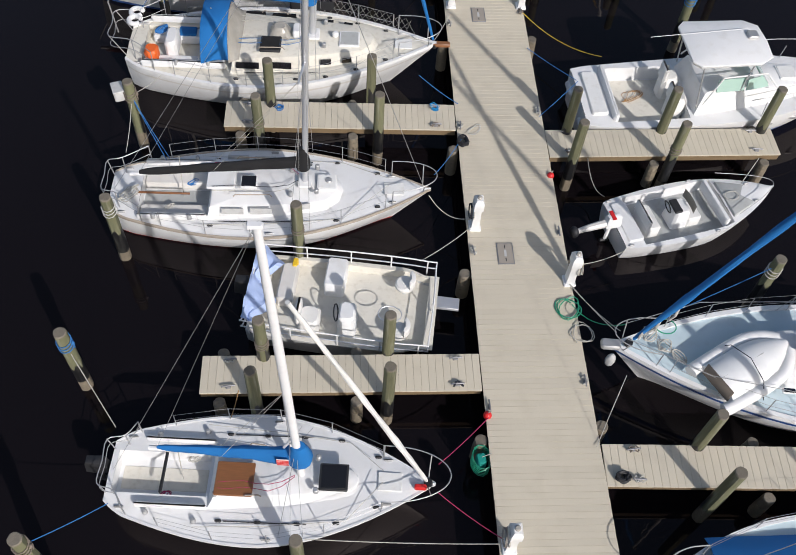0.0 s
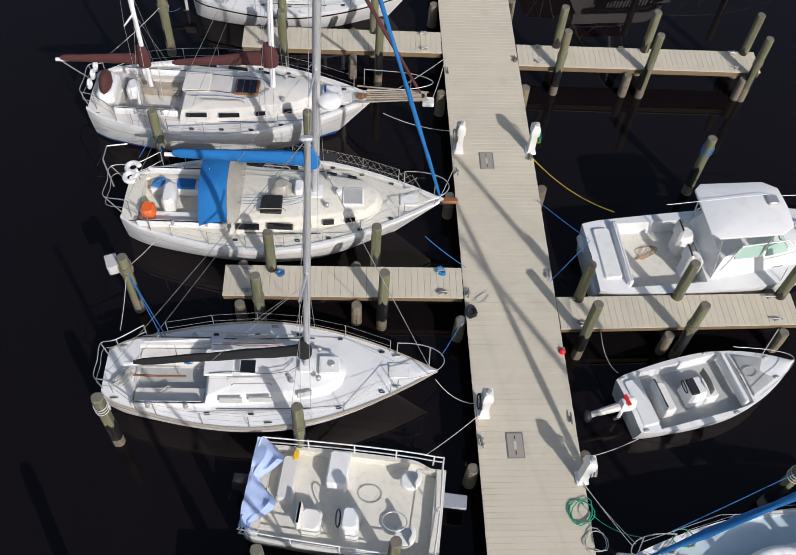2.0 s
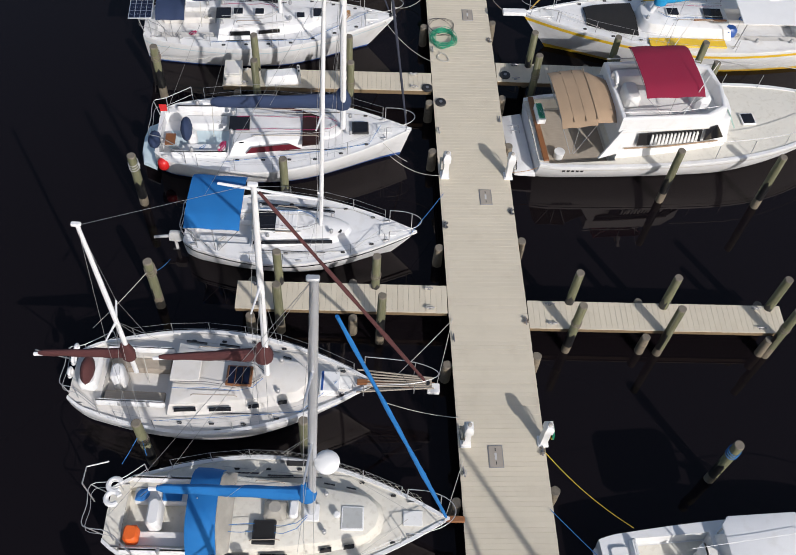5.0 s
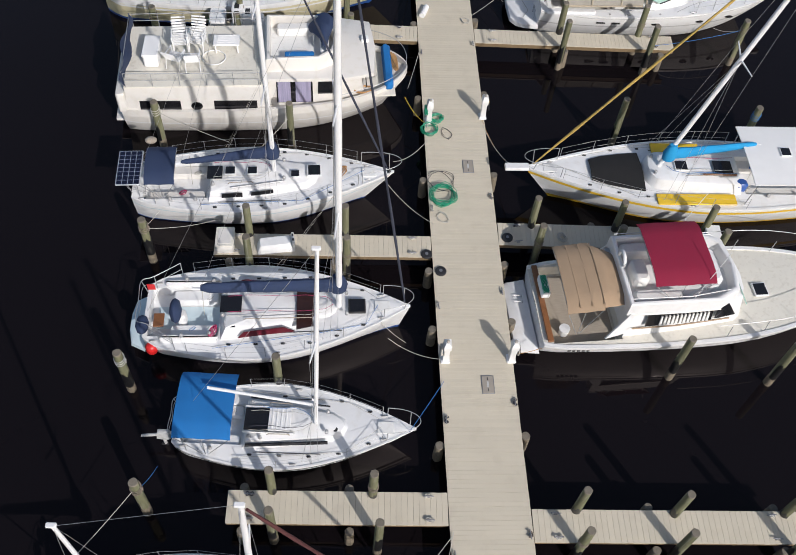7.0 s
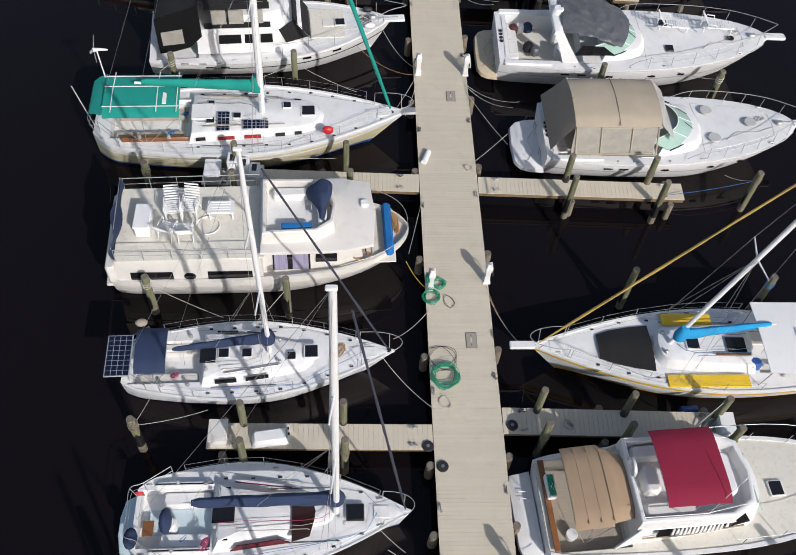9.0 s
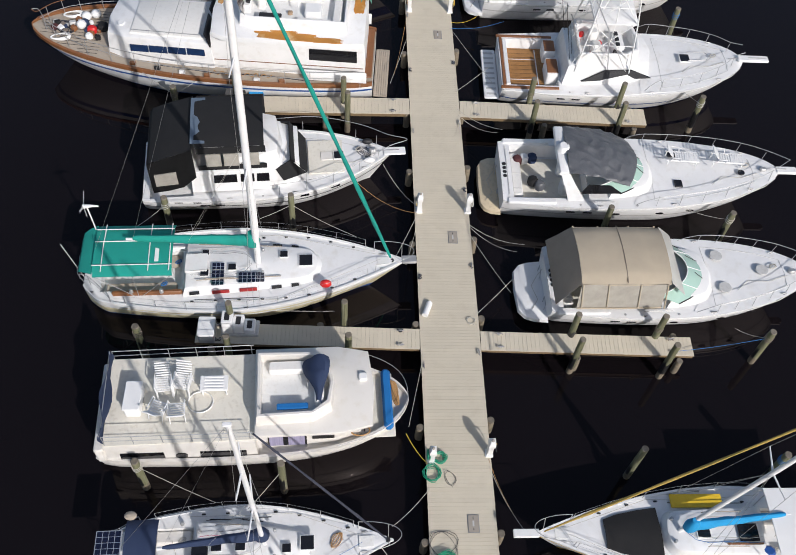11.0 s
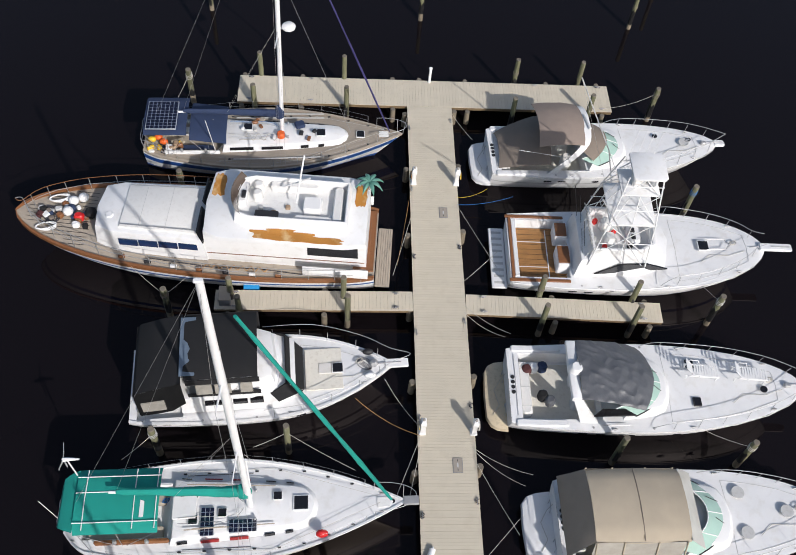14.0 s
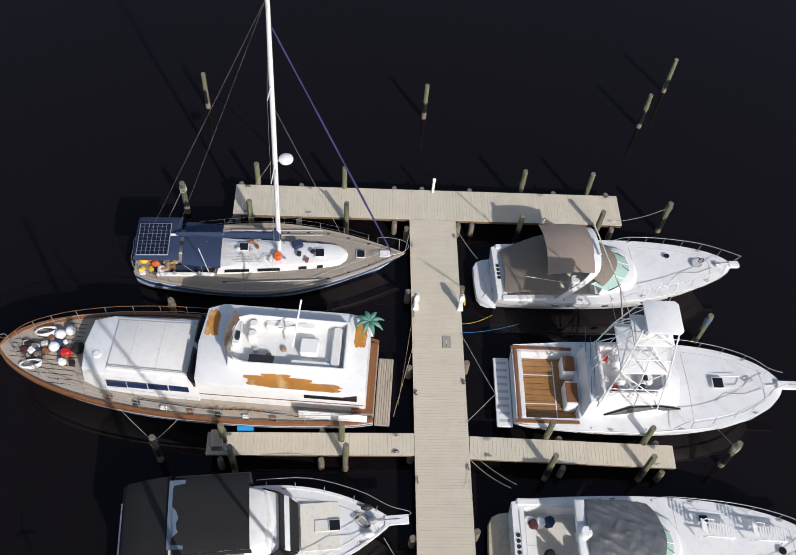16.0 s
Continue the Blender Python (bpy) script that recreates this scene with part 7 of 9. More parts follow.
for sg in (1, -1):
    for u0 in (8.7, 9.6, 10.5, 11.4):
        b.cabin_window(u0, u0 + 0.86, sg, 1.7, 2.38, 2.72, 0.05, BLUE_GLASS, w1=1.68)
    b.bar("grab_rail", [(8.6, sg * 1.25, 3.25), (12.2, sg * 1.18, 3.25)], 0.02)
b.add("roof_dome", cyl((12.85, 0.55, 2.95), 0.28, 0.16, 16, r2=0.2, bev=0.05), GEL)
b.off = Vector((-0.62, 0, 0.42))
b.add("main_house", slab([(1.0, 1.6), (8.4, 1.62), (8.4, -1.62), (1.0, -1.6)], 1.15, 3.3, 0.06, 0.05), GEL, "white main deckhouse")
b.add("fly_deck", slab([(1.05, 1.85), (2.0, 2.05), (7.6, 2.05), (8.3, 1.75), (8.45, 0), (8.3, -1.75), (7.6, -2.05), (2.0, -2.05), (1.05, -1.85)], 3.25, 3.5, 0.02, 0.08), GEL, "white flybridge deck with bare patches")
b.well([(1.9, 1.27), (6.4, 1.3), (7.0, 1.1), (7.2, 0), (7.0, -1.1), (6.4, -1.3), (1.9, -1.27)], 3.48, 4.1, wall=0.1, lean=0.08, name="fly_coaming", label="white flybridge coaming")
b.add("fly_windscreen", cloth([[(6.95 + 0.25 * q - 0.3 * s * s, s * 1.1, 4.02 + 0.4 * q) for s in (k / 4 - 1 for k in range(9))] for q in (0, 1)]), mat("brown_tinted_screen", (0.10, 0.075, 0.06), 0.12, var=0.3, spec=0.6), "brown tinted flybridge windscreen")


def patch(u0, u1, v0, v1, z, seed, label):
    """A ragged bare patch lying on the paint."""
    rnd = random.Random(seed)
    n = 26
    cu, cv = (u0 + u1) / 2, (v0 + v1) / 2
    pts = []
    for k in range(n):
        t = 2 * math.pi * k / n
        c, s_ = math.cos(t), math.sin(t)
        e = 1 / max(abs(c), abs(s_)) * rnd.uniform(0.78, 1.0)
        pts.append((cu + (u1 - u0) / 2 * c * e, cv + (v1 - v0) / 2 * s_ * e, z))
    b.add("bare_patch", loft([[(p[0], p[1], p[2] - 0.03) for p in pts], pts]), CORE, label)


patch(3.3, 6.3, 1.44, 1.98, 3.512, 4, "ragged orange filler patch on the paint")
patch(2.0, 4.4, 1.62, 2.0, 3.516, 14, "ragged orange filler patch on the paint")
patch(4.2, 5.6, 1.32, 1.7, 3.519, 15, "ragged orange filler patch on the paint")
patch(7.65, 8.25, -1.7, -0.3, 3.515, 5, "ragged tan filler patch on the paint")
patch(1.15, 1.75, -1.6, -0.2, 3.515, 7, "ragged tan filler patch on the paint")
for u, v, s in ((4.5, -0.95, (2.2, 0.36, 0.38)), (3.5, 0.92, (1.7, 0.36, 0.38)), (2.45, 0, (0.42, 2.0, 0.38))):
    b.block("fly_bench", u, v, 3.54, s, VINYL, "white vinyl bench", 0.08)
b.block("fly_table", 3.6, 0.05, 3.54, (0.8, 0.75, 0.4), PLASTIC, bevel=0.06)
b.block("dark_lid", 5.55, 0.92, 3.9, (1.05, 0.45, 0.1), RUBBER, "black lid", 0.03)
for v in (-0.8, -0.3):
    b.block("helm_seat", 6.1, v, 3.54, (0.4, 0.4, 0.5), VINYL, bevel=0.08)
b.block("helm_console", 6.75, -0.4, 3.54, (0.35, 1.3, 0.4), GEL, bevel=0.06)
b.add("helm_wheel", tube([(6.5, -0.5 + 0.2 * math.cos(t), 4.0 + 0.2 * math.sin(t)) for t in (k * math.pi / 6 for k in range(13))], 0.018, 6), STEEL)
b.bar("deck_light_pole", [(4.3, 0.25, 4.1), (4.0, -0.9, 6.0)], 0.04, PLASTIC)
b.bar("signal_pole", [(5.0, -0.6, 4.1), (3.7, -0.3, 5.2)], 0.04, PLASTIC)
for sg in (1, -1):
    b.off = Vector((-0.62, 0, 0.42))
    # dark pane put in for the shade of the open aft side recess
    b.cabin_window(1.4, 3.7, sg, 1.61, 2.1, 2.75, 0.03, DARK)
    b.block("bulwark_panel", 2.4, sg * 2.2, 1.4, (3.0, 0.08, 0.62), GEL, "white raised bulwark panel", 0.03)
    b.bar("house_seam", [(1.1, sg * 1.61, 1.75), (8.3, sg * 1.63, 1.75)], 0.02, TEAK, n=5)
    b.window([(8.4, sg * 1.7, 2.5), (8.4, sg * 0.15, 2.6), (8.65, sg * 0.15, 3.25), (8.65, sg * 1.6, 3.2)], DARK, 0.03, "windscreen")
    b.off = Vector((-0.62, 0, 0))
    b.bar("side_rail", [*((u, sg * (b.half(u) - 0.1), b.sheer(u) + 0.92) for u in (1.0, 4.0, 7.0, 10.0, 12.5, 14.5, 15.8, 16.5, 17.0)), (17.3, 0, b.sheer(17.2) + 0.95)], 0.02, TEAK if sg < 0 else STEEL)
    b.bar("mid_rail", [(u, sg * (b.half(u) - 0.1), b.sheer(u) + 0.5) for u in (1.0, 4.0, 7.0, 10.0, 12.5, 14.5, 15.8, 16.5, 17.0)], 0.014)
    for u in (1.2, 2.4, 3.6, 4.8, 6.0, 7.2, 8.4, 9.6, 10.8, 12.0, 13.2, 14.4, 15.4, 16.1, 16.7):
        b.bar("rail_post", [(u, sg * (b.half(u) - 0.1), b.sheer(u)), (u, sg * (b.half(u) - 0.12), b.sheer(u) + 0.9)], 0.016)
b.add("aft_deck", box((1.15, 0, 1.82), (0.95, 3.6, 0.06), bevel=0.02), TEAK, "brown teak aft deck")
for u, v in ((0.9, 0.0), (0.9, 1.2), (1.4, 0.6)):
    b.bar("aft_rail", [(u, v - 0.6, 2.5), (u, v + 0.6, 2.5)], 0.018, TEAK)
b.add("fender", tube([(5.9, 2.45, 0.85), (6.6, 2.5, 0.8)], 0.2, 12), BLUEL, "blue cylindrical fender on the topside")
for k, v in ((0, 0.95), (1, -1.05)):
    b.add("hose_coil", tube([(15.9 - 0.2 * k + 0.45 * math.cos(t), v * 0.85 + 0.22 * math.sin(t * 1.03), b.z(15.9) + 0.06 + 0.004 * t) for t in (q * 0.4 for q in range(60))], 0.03, 5), PLASTIC, "coiled white hose on the foredeck")
for u, v, s, mm in ((14.55, 0.1, (0.45, 0.35, 0.3), RED), (14.1, -0.2, (0.45, 0.5, 0.3), BLACK), (14.6, 0.55, (0.35, 0.3, 0.25), PLASTIC), (15.0, -0.35, (0.35, 0.3, 0.3), NAVY)):
    b.block("deck_bag", u, v, b.z(u) + 0.02, s, mm, "bag lying on the foredeck", 0.08)
for u, v in ((15.0, -0.75), (14.6, -1.0), (15.1, -0.1)):
    b.add("round_fender", ball((u, v, b.z(u) + 0.22), (0.25, 0.25, 0.22)), PLASTIC, "round white fender on the foredeck")
b.add("rope_tangle", tube([(15.9 + 0.5 * math.cos(t * 1.31) * math.sin(t * 0.37), 0.1 + 0.5 * math.sin(t), b.z(15.9) + 0.05 + 0.03 * math.sin(3 * t)) for t in (k * 0.35 for k in range(110))], 0.022, 5), ROPEK, "heap of dark rope")
b.add("side_deck_rope", tube([(8.6 - 0.045 * k, 2.05 + 0.12 * math.sin(k * 0.7), b.z(7, 2.0) + 0.07 + 0.02 * math.sin(k)) for k in range(70)], 0.02, 5), ROPEO, "brown line along the side deck")
for sg in (1, -1):
    for k in range(7):
        u = 5.0 + 1.2 * k
        b.block("deck_locker", u, sg * (b.half(u) - 0.32), b.z(u, 2.0), (0.3, 0.16, 0.14), (TEAK, PLASTIC, RUBBER)[k % 3], bevel=0.03)
    b.bar("power_cord", [(1.2, sg * 2.0, 1.9), (4.0, sg * 2.1, b.z(4, 2.1) + 0.05), (6.0, sg * 1.98, b.z(6, 2.0) + 0.05), (8.2, sg * 2.12, b.z(8, 2.1) + 0.06), (11.0, sg * 1.95, b.z(11, 1.9) + 0.06)], 0.02, ROPEK)
    for u in (9.0, 10.2, 11.4):
        b.bar("roof_seam", [(u, 1.22 * sg, 3.145), (u, 0.02 * sg, 3.15)], 0.008, HULLGREY, n=5)
rnd = random.Random(77)
for k in range(26):
    u, v = rnd.uniform(13.95, 16.4), rnd.uniform(-0.75, 0.75)
    b.block("loose_gear", u, v * min(1, b.half(u) - 0.5), b.z(u) + 0.015, (rnd.uniform(0.12, 0.35), rnd.uniform(0.1, 0.3), rnd.uniform(0.06, 0.22)), rnd.choice((TEAK, BLACK, MAROON, HULLGREY, NAVY, PLASTIC, TAUPE)), bevel=0.03, turn=rnd.uniform(0, 90))
b.off = Vector((-0.62, 0, 0.42))
for u, v in ((5.9, 0.3), (6.0, -0.35), (5.3, 0.5), (3.3, -0.3), (4.7, 0.15), (2.7, 0.55)):
    b.block("fly_gear", u, v, 3.56, (0.22, 0.2, 0.14), rnd.choice((BLACK, HULLGREY, TAN, PLASTIC)), bevel=0.03, turn=rnd.uniform(0, 60))
b.block("radio_case", 6.7, -0.15, 3.94, (0.18, 0.4, 0.1), RUBBER)
m = b.ob.matrix_world
p = m @ Vector((0.5, -1.35, 1.85))
pm_ = thing("palm_tree", p.x, p.y, p.z, 0, "artificial palm tree with green fronds on the aft deck", "decoration")
part("trunk", tube([(0, 0, 0), (0.02, 0, 1.4), (0.0, 0.03, 2.6)], 0.05, 8), TEAKG, pm_)
LEAF = mat("palm_frond", (0.09, 0.24, 0.19), 0.6, var=0.2)
for k in range(8):
    t = k * math.pi / 4 + 0.3
    rows = []
    for i in range(6):
        q = i / 5
        w = 0.10 * math.sin(math.pi * min(q * 0.85 + 0.15, 1)) + 0.008
        c = (0.68 * q * math.cos(t), 0.68 * q * math.sin(t), 2.62 + 0.22 * math.sin(q * 2.4) - 0.35 * q * q)
        rows.append([(c[0] - w * math.sin(t), c[1] + w * math.cos(t), c[2] - 0.05), c, (c[0] + w * math.sin(t), c[1] - w * math.cos(t), c[2] - 0.05)])
    part("frond", cloth(rows, thick=0.01), LEAF, pm_)

# a cutter with navy canvas and a solar panel
b = Boat("sailboat", "white sailboat with navy bimini and large solar panel", "sailboat", (-14.85, 76.0), (-1.6, 76.4), 4.24, 1.25, 1.6, tw=0.55, pm=0.46, bp=1.8, rake=1.4, group="moored sailboats")
b.hull(GEL, TEAKG, cockpit=(0.7, 3.9, 0.95, 0.85), toe=TEAKG, toe_w=0.1, toe_h=0.08, stripes=((0.58, 0.86, BLUEP), (0.0, 0.14, BLUEP)), deck_label="grey weathered teak deck")
b.cabin(4.0, 9.6, 1.05, 0.72, 0.42, nose=0.9, inset=0.16, h_fore=0.2)
for sg in (1, -1):
    for u0, u1, w in ((4.4, 5.6, 1.03), (6.0, 7.1, 0.97), (8.0, 8.4, 0.85), (8.9, 9.2, 0.77)):
        b.cabin_window(u0, u1, sg, w, 1.42, 1.56, 0.04, DARK, w1=w - 0.05)
    b.block("coaming", 2.5, sg * 1.08, 1.22, (2.8, 0.16, 0.22), GEL, bevel=0.05)
    b.block("cockpit_seat", 2.2, sg * 0.65, 0.95, (2.6, 0.42, 0.25), NAVY if sg < 0 else GEL, bevel=0.05)
bt = b.canopy(0.3, 2.4, 1.3, 2.9, NAVY, rise=0.1, label="navy canvas bimini top", frame_z=1.3)
b.canopy(2.5, 4.3, 1.3, 2.55, NAVY, rise=0.1, name="dodger", label="navy canvas spray dodger", frame_z=1.35, tilt=-0.25)
sp = b.block("solar_panel", 1.2, -0.3, 3.12, (1.5, 1.9, 0.04), ALU, "large dark solar panel on the bimini", 0.01)
for i in range(7):
    for k in range(9):
        b.block("solar_cell", 1.2 - 0.62 + 0.207 * i, -0.3 - 0.82 + 0.205 * k, 3.158, (0.19, 0.19, 0.008), SOLAR, bevel=0, under=sp)
b.hatch(9.05, -0.1, 1.78, 0.5, 0.52, DARK)
b.hatch(11.1, 0.0, b.z(11.1) + 0.04, 0.45, 0.48, DARK)
b.hatch(5.3, 0.2, 1.86, 0.5, 0.5, DARK)
b.add("sail_bag", box((7.95, 0.35, 1.92), (0.5, 0.45, 0.16), bevel=0.06, turn=20), NAVY, "navy bag on the cabin top")
b.add("orange_drum", cyl((7.0, -0.4, 1.8), 0.2, 0.28, 14, bev=0.04), ORANGE, "orange rope drum at the mast")
b.mast(7.05, 1.85, 17.0, 0.11, MAST, lean=0.35, spreaders=((0.42, 1.2), (0.72, 0.9)), chain=7.0, boom_end=(2.2, 0.0, 3.15))
b.boom((6.95, 0, 3.0), (2.2, 0.0, 3.1), 0.24, 0.14, NAVY, label="navy canvas sail cover along the boom")
b.furled((12.6, 0, 1.8), (7.4, 0, 15.8), 0.06, mat("purple_navy_canvas", (0.035, 0.03, 0.12), 0.8, var=0.3, scale=6), label="dark purple furled jib on the forestay")
b.add("radar_dome", loft([[(7.68 + q * math.cos(t), 0 + q * math.sin(t), 8.4 + h) for t in (2 * math.pi * i / 16 for i in range(16))] for q, h in ((0.22, 0), (0.31, 0.05), (0.32, 0.14), (0.24, 0.22), (0.08, 0.25))]), PLASTIC, "white radar dome on the mast")
b.bar("radar_bracket", [(7.2, 0, 8.4), (7.7, 0, 8.38)], 0.04, ALU)
b.bar("inner_stay", [(10.6, 0, 1.7), (7.25, 0, 11.8)], 0.008, WIRE)
b.pulpit(1.3, 0.65, 0.2)
b.pushpit(1.2, 0.65, 0.05)
b.rails(1.8, 11.5, 9, 0.62)
for u, v in ((0.5, -0.6), (1.1, -0.75), (0.8, -0.45)):
    b.add("float", ball((u, v, 1.75), (0.22, 0.16, 0.16)), ORANGE if u > 0.6 else YELLOW, "orange float on the stern")
b.bar("flag_pole", [(3.7, -1.2, 1.6), (3.5, -1.5, 4.0)], 0.02, PLASTIC)
for u, v in ((2.0, 1.12), (3.2, 1.14), (2.0, -1.12), (3.2, -1.14)):
    b.winch(u, v, b.z(u, v) + 0.2, 1.1)
small_parts(b, 4.4, 11.5, 8, 1.5)
rnd = random.Random(5)
for k in range(16):
    u, v = rnd.uniform(0.35, 1.9), -rnd.uniform(0.25, 1.0)
    b.block("stern_gear", u, v, 1.22, (rnd.uniform(0.15, 0.4), rnd.uniform(0.15, 0.35), rnd.uniform(0.08, 0.3)), rnd.choice((TAN, BEIGE, YELLOW, RUBBER, PLASTIC, TEAK)), bevel=0.04, turn=rnd.uniform(0, 90))
for k in range(12):
    u, v = rnd.uniform(5.0, 8.8), rnd.uniform(-0.75, 0.75)
    b.block("cabin_gear", u, v, 1.84, (rnd.uniform(0.12, 0.35), rnd.uniform(0.08, 0.25), rnd.uniform(0.05, 0.14)), rnd.choice((HULLGREY, TEAKG, RUBBER, TEAK, PLASTIC)), bevel=0.03, turn=rnd.uniform(0, 90))
for v in (1.62, 1.3, -1.62):
    b.bar("side_deck_spar", [(4.6, v, b.z(5, v) + 0.12), (9.2, v * 0.94, b.z(9, v * 0.94) + 0.12)], 0.035, HULLGREY, n=5)
b.add("deck_lines", tube([(5.2 + 0.03 * k, -0.55 + 0.25 * math.sin(k * 0.35), 1.92) for k in range(60)], 0.014, 5), ROPEW, "slack white lines on the cabin top")
fit_out(b, 7.0, 4.2, 1.84, 0.6, 20)


def cruiser(label, stern, bow, beam, fs, fb, canvas, hatches, u_ws, w_ws, u_ck, arch=None, bp=2.3, plat=0.9, plat_m=None, tw=0.86, pul=0.15):
    """An express cruiser: platform, cockpit, curved screen and a long sloping foredeck."""
    b = Boat("motor_cruiser", label, "motor boat", stern, bow, beam, fs, fb, tw=tw, pm=0.4, bp=bp, rake=1.5, wl=0.68, snub=0.08, blunt=0.6, group="moored motor yachts")
    b.hull(GEL, GEL, cockpit=(0.5, u_ck, b.B / 2 * 0.74, 0.85), stripes=((0.55, 0.6, HULLGREY),))
    w = b.half(0) - 0.08
    b.add("swim_platform", slab([(0.05, w), (-plat * 0.45, w * 0.97), (-plat * 0.78, w * 0.88), (-plat, w * 0.66), (-plat * 1.05, 0), (-plat, -w * 0.66), (-plat * 0.78, -w * 0.88), (-plat * 0.45, -w * 0.97), (0.05, -w)], 0.42, 0.6, 0.03, 0.05), plat_m or GEL, "moulded swim platform")
    b.cabin(u_ws - 0.6, u_ws + 0.9, w_ws, w_ws * 0.86, 0.34, nose=0.75, inset=0.2, round_=0.12, name="screen_base")
    rows = []
    for i in range(4):
        q = i / 3
        rows.append([(u_ws + 1.35 - 0.95 * q - 1.5 * abs(s) ** 2.2, s * (w_ws - 0.02 - 0.12 * q), b.z(u_ws) + 0.3 + 0.42 * q) for s in (k / 7 - 1 for k in range(15))])
    ws = b.add("windscreen", cloth(rows, thick=0.02), GLASSG, "green tinted wraparound windscreen")
    b.bar("screen_frame", rows[-1], 0.025, GEL, under=ws)
    b.bar("screen_gasket", rows[0], 0.03, RUBBER, under=ws)
    for k in (5, 9):
        b.bar("wiper", [rows[0][k], (rows[2][k + 1][0] + 0.03, rows[2][k + 1][1], rows[2][k + 1][2] + 0.03)], 0.014, RUBBER, under=ws)
    deck_gear(b, u_ws + 1.5, b.L * 0.9, int(b.L * 10), 0.42)
    for k in (3, 7, 11):
        b.bar("screen_mullion", [rows[0][k], rows[-1][k]], 0.02, GEL, under=ws)
    for u, v, r in hatches:
        b.add("deck_hatch", cyl((u, v, b.z(u, v) + 0.08), r, 0.05, 20, bev=0.015), HULLGREY if r > 0.2 else DARK, "round pale deck hatch")
    L = b.L
    for sg in (1, -1):
        pts = [(u, sg * (b.half(u) - 0.16), b.sheer(u) + h) for u, h in ((u_ws + 0.6, 0.1), (u_ws + 1.4, 0.5), (L * 0.72, 0.62), (L * 0.86, 0.68), (L * 0.95, 0.7))] + [(L + 0.25, 0.0, b.sheer(L) + 0.72)]
        b.bar("side_rail", pts, 0.018)
        for k in range(6):
            u = u_ws + 1.5 + (L * 0.95 - u_ws - 1.5) * k / 5
            b.bar("rail_post", [(u, sg * (b.half(u) - 0.1), b.sheer(u) - 0.01), (u, sg * (b.half(u) - 0.18), b.sheer(u) + 0.6)], 0.012)
        for u in (u_ws - 0.2, u_ws + 1.8, u_ws + 3.2):
            b.add("porthole", ball((u, sg * (b.side(u, 0.7)[0] + 0.004), b.sheer(u) * 0.7), (0.2, 0.02, 0.07)), DARK)
        b.block("gunwale_pad", 1.3, sg * (b.half(1.3) - 0.2), b.sheer(1.3) - 0.02, (2.2, 0.3, 0.12), GEL, bevel=0.06)
    b.add("bow_roller", box((L + 0.05 + pul / 2, 0, b.sheer(L) + 0.02), (0.4 + pul, 0.4, 0.12), bevel=0.05), GEL, "white bow pulpit")
    b.add("anchor", box((L + 0.15 + pul, 0, b.sheer(L) - 0.02), (0.3, 0.26, 0.12), bevel=0.03), STEEL, "steel anchor")
    b.block("windlass", L - 0.75, 0, b.z(L - 0.75), (0.3, 0.22, 0.15), STEEL, bevel=0.05)
    b.bar("transom_seam", [(0.3, v, b.sheer(0.3) + 0.06) for v in (-b.B * 0.34, 0.0, b.B * 0.34)], 0.014, HULLGREY)
    for k in range(3):
        b.bar("seat_seam", [(0.52, -0.9 + 0.9 * k, 1.41), (0.98, -0.9 + 0.9 * k, 1.41)], 0.012, HULLGREY)
    b.bar("stern_line", [(0.3, 1.0, b.sheer(0.3) + 0.05), (-0.2, 0.7, 0.63), (-0.5, 0.2, 0.63), (-0.3, -0.5, 0.63), (-0.6, -1.0, 0.63)], 0.014, ROPEW)
    for sg in (1, -1):
        b.bar("platform_rail", [(-0.1, sg * 1.0, 0.6), (-0.1, sg * 1.0, 1.0), (-0.1, sg * 0.6, 1.0), (-0.1, sg * 0.6, 0.6)], 0.018)
        b.bar("grab_rail", [(u_ws - 1.6, sg * (b.half(u_ws) - 0.25), b.sheer(u_ws) + 0.12), (u_ws - 0.4, sg * (b.half(u_ws) - 0.25), b.sheer(u_ws) + 0.16)], 0.018)
    b.block("transom_seat", 0.75, 0, 0.9, (0.5, b.B * 0.6, 0.5), VINYL, "white vinyl bench", 0.1)
    for v in (0.55, -0.55):
        b.block("helm_seat", u_ck - 0.9, v, 0.86, (0.5, 0.55, 0.8), VINYL, "white vinyl seat", 0.1)
    b.block("cockpit_floor", (0.5 + u_ck) / 2, 0, 0.845, (u_ck - 0.6, b.B * 0.66, 0.02), NONSKIDC, bevel=0)
    for k in range(4):
        b.add("shore_power_cap", cyl((0.18, 0.35 - 0.24 * k, b.sheer(0) + 0.03), 0.09, 0.04, 12), RUBBER)
    return b


# cruiser with beige camper canvas
b = cruiser("white express cruiser with beige canvas camper top", (4.2, 55.85), (15.35, 56.0), 4.1, 1.5, 1.98, BEIGE, ((7.4, 0.95, 0.27), (7.4, -0.7, 0.27), (9.15, 0.1, 0.27)), 5.35, 1.6, 4.6, tw=0.84, plat=1.2)
b.off = Vector((-0.2, 0, 0.25))
rows = []
for i in range(9):
    q = i / 8
    u = 1.1 + 3.65 * q
    rows.append([(u, s * (1.42 + 0.06 * math.sin(q * 3)), 2.95 + 0.22 * (1 - s * s) - 0.14 * max(0, abs(s) - 0.8) * 5 + 0.05 * abs(math.sin(q * 7))) for s in (k / 5 - 1 for k in range(11))])
t = b.add("camper_top", cloth(rows, wave=0.03, thick=0.02), BEIGE, "beige canvas camper top")
b.bar("canvas_seam", [(2.95, s * 1.43, 2.98 + 0.22 * (1 - s * s)) for s in (k / 5 - 1 for k in range(11))], 0.02, TAUPE, under=t)
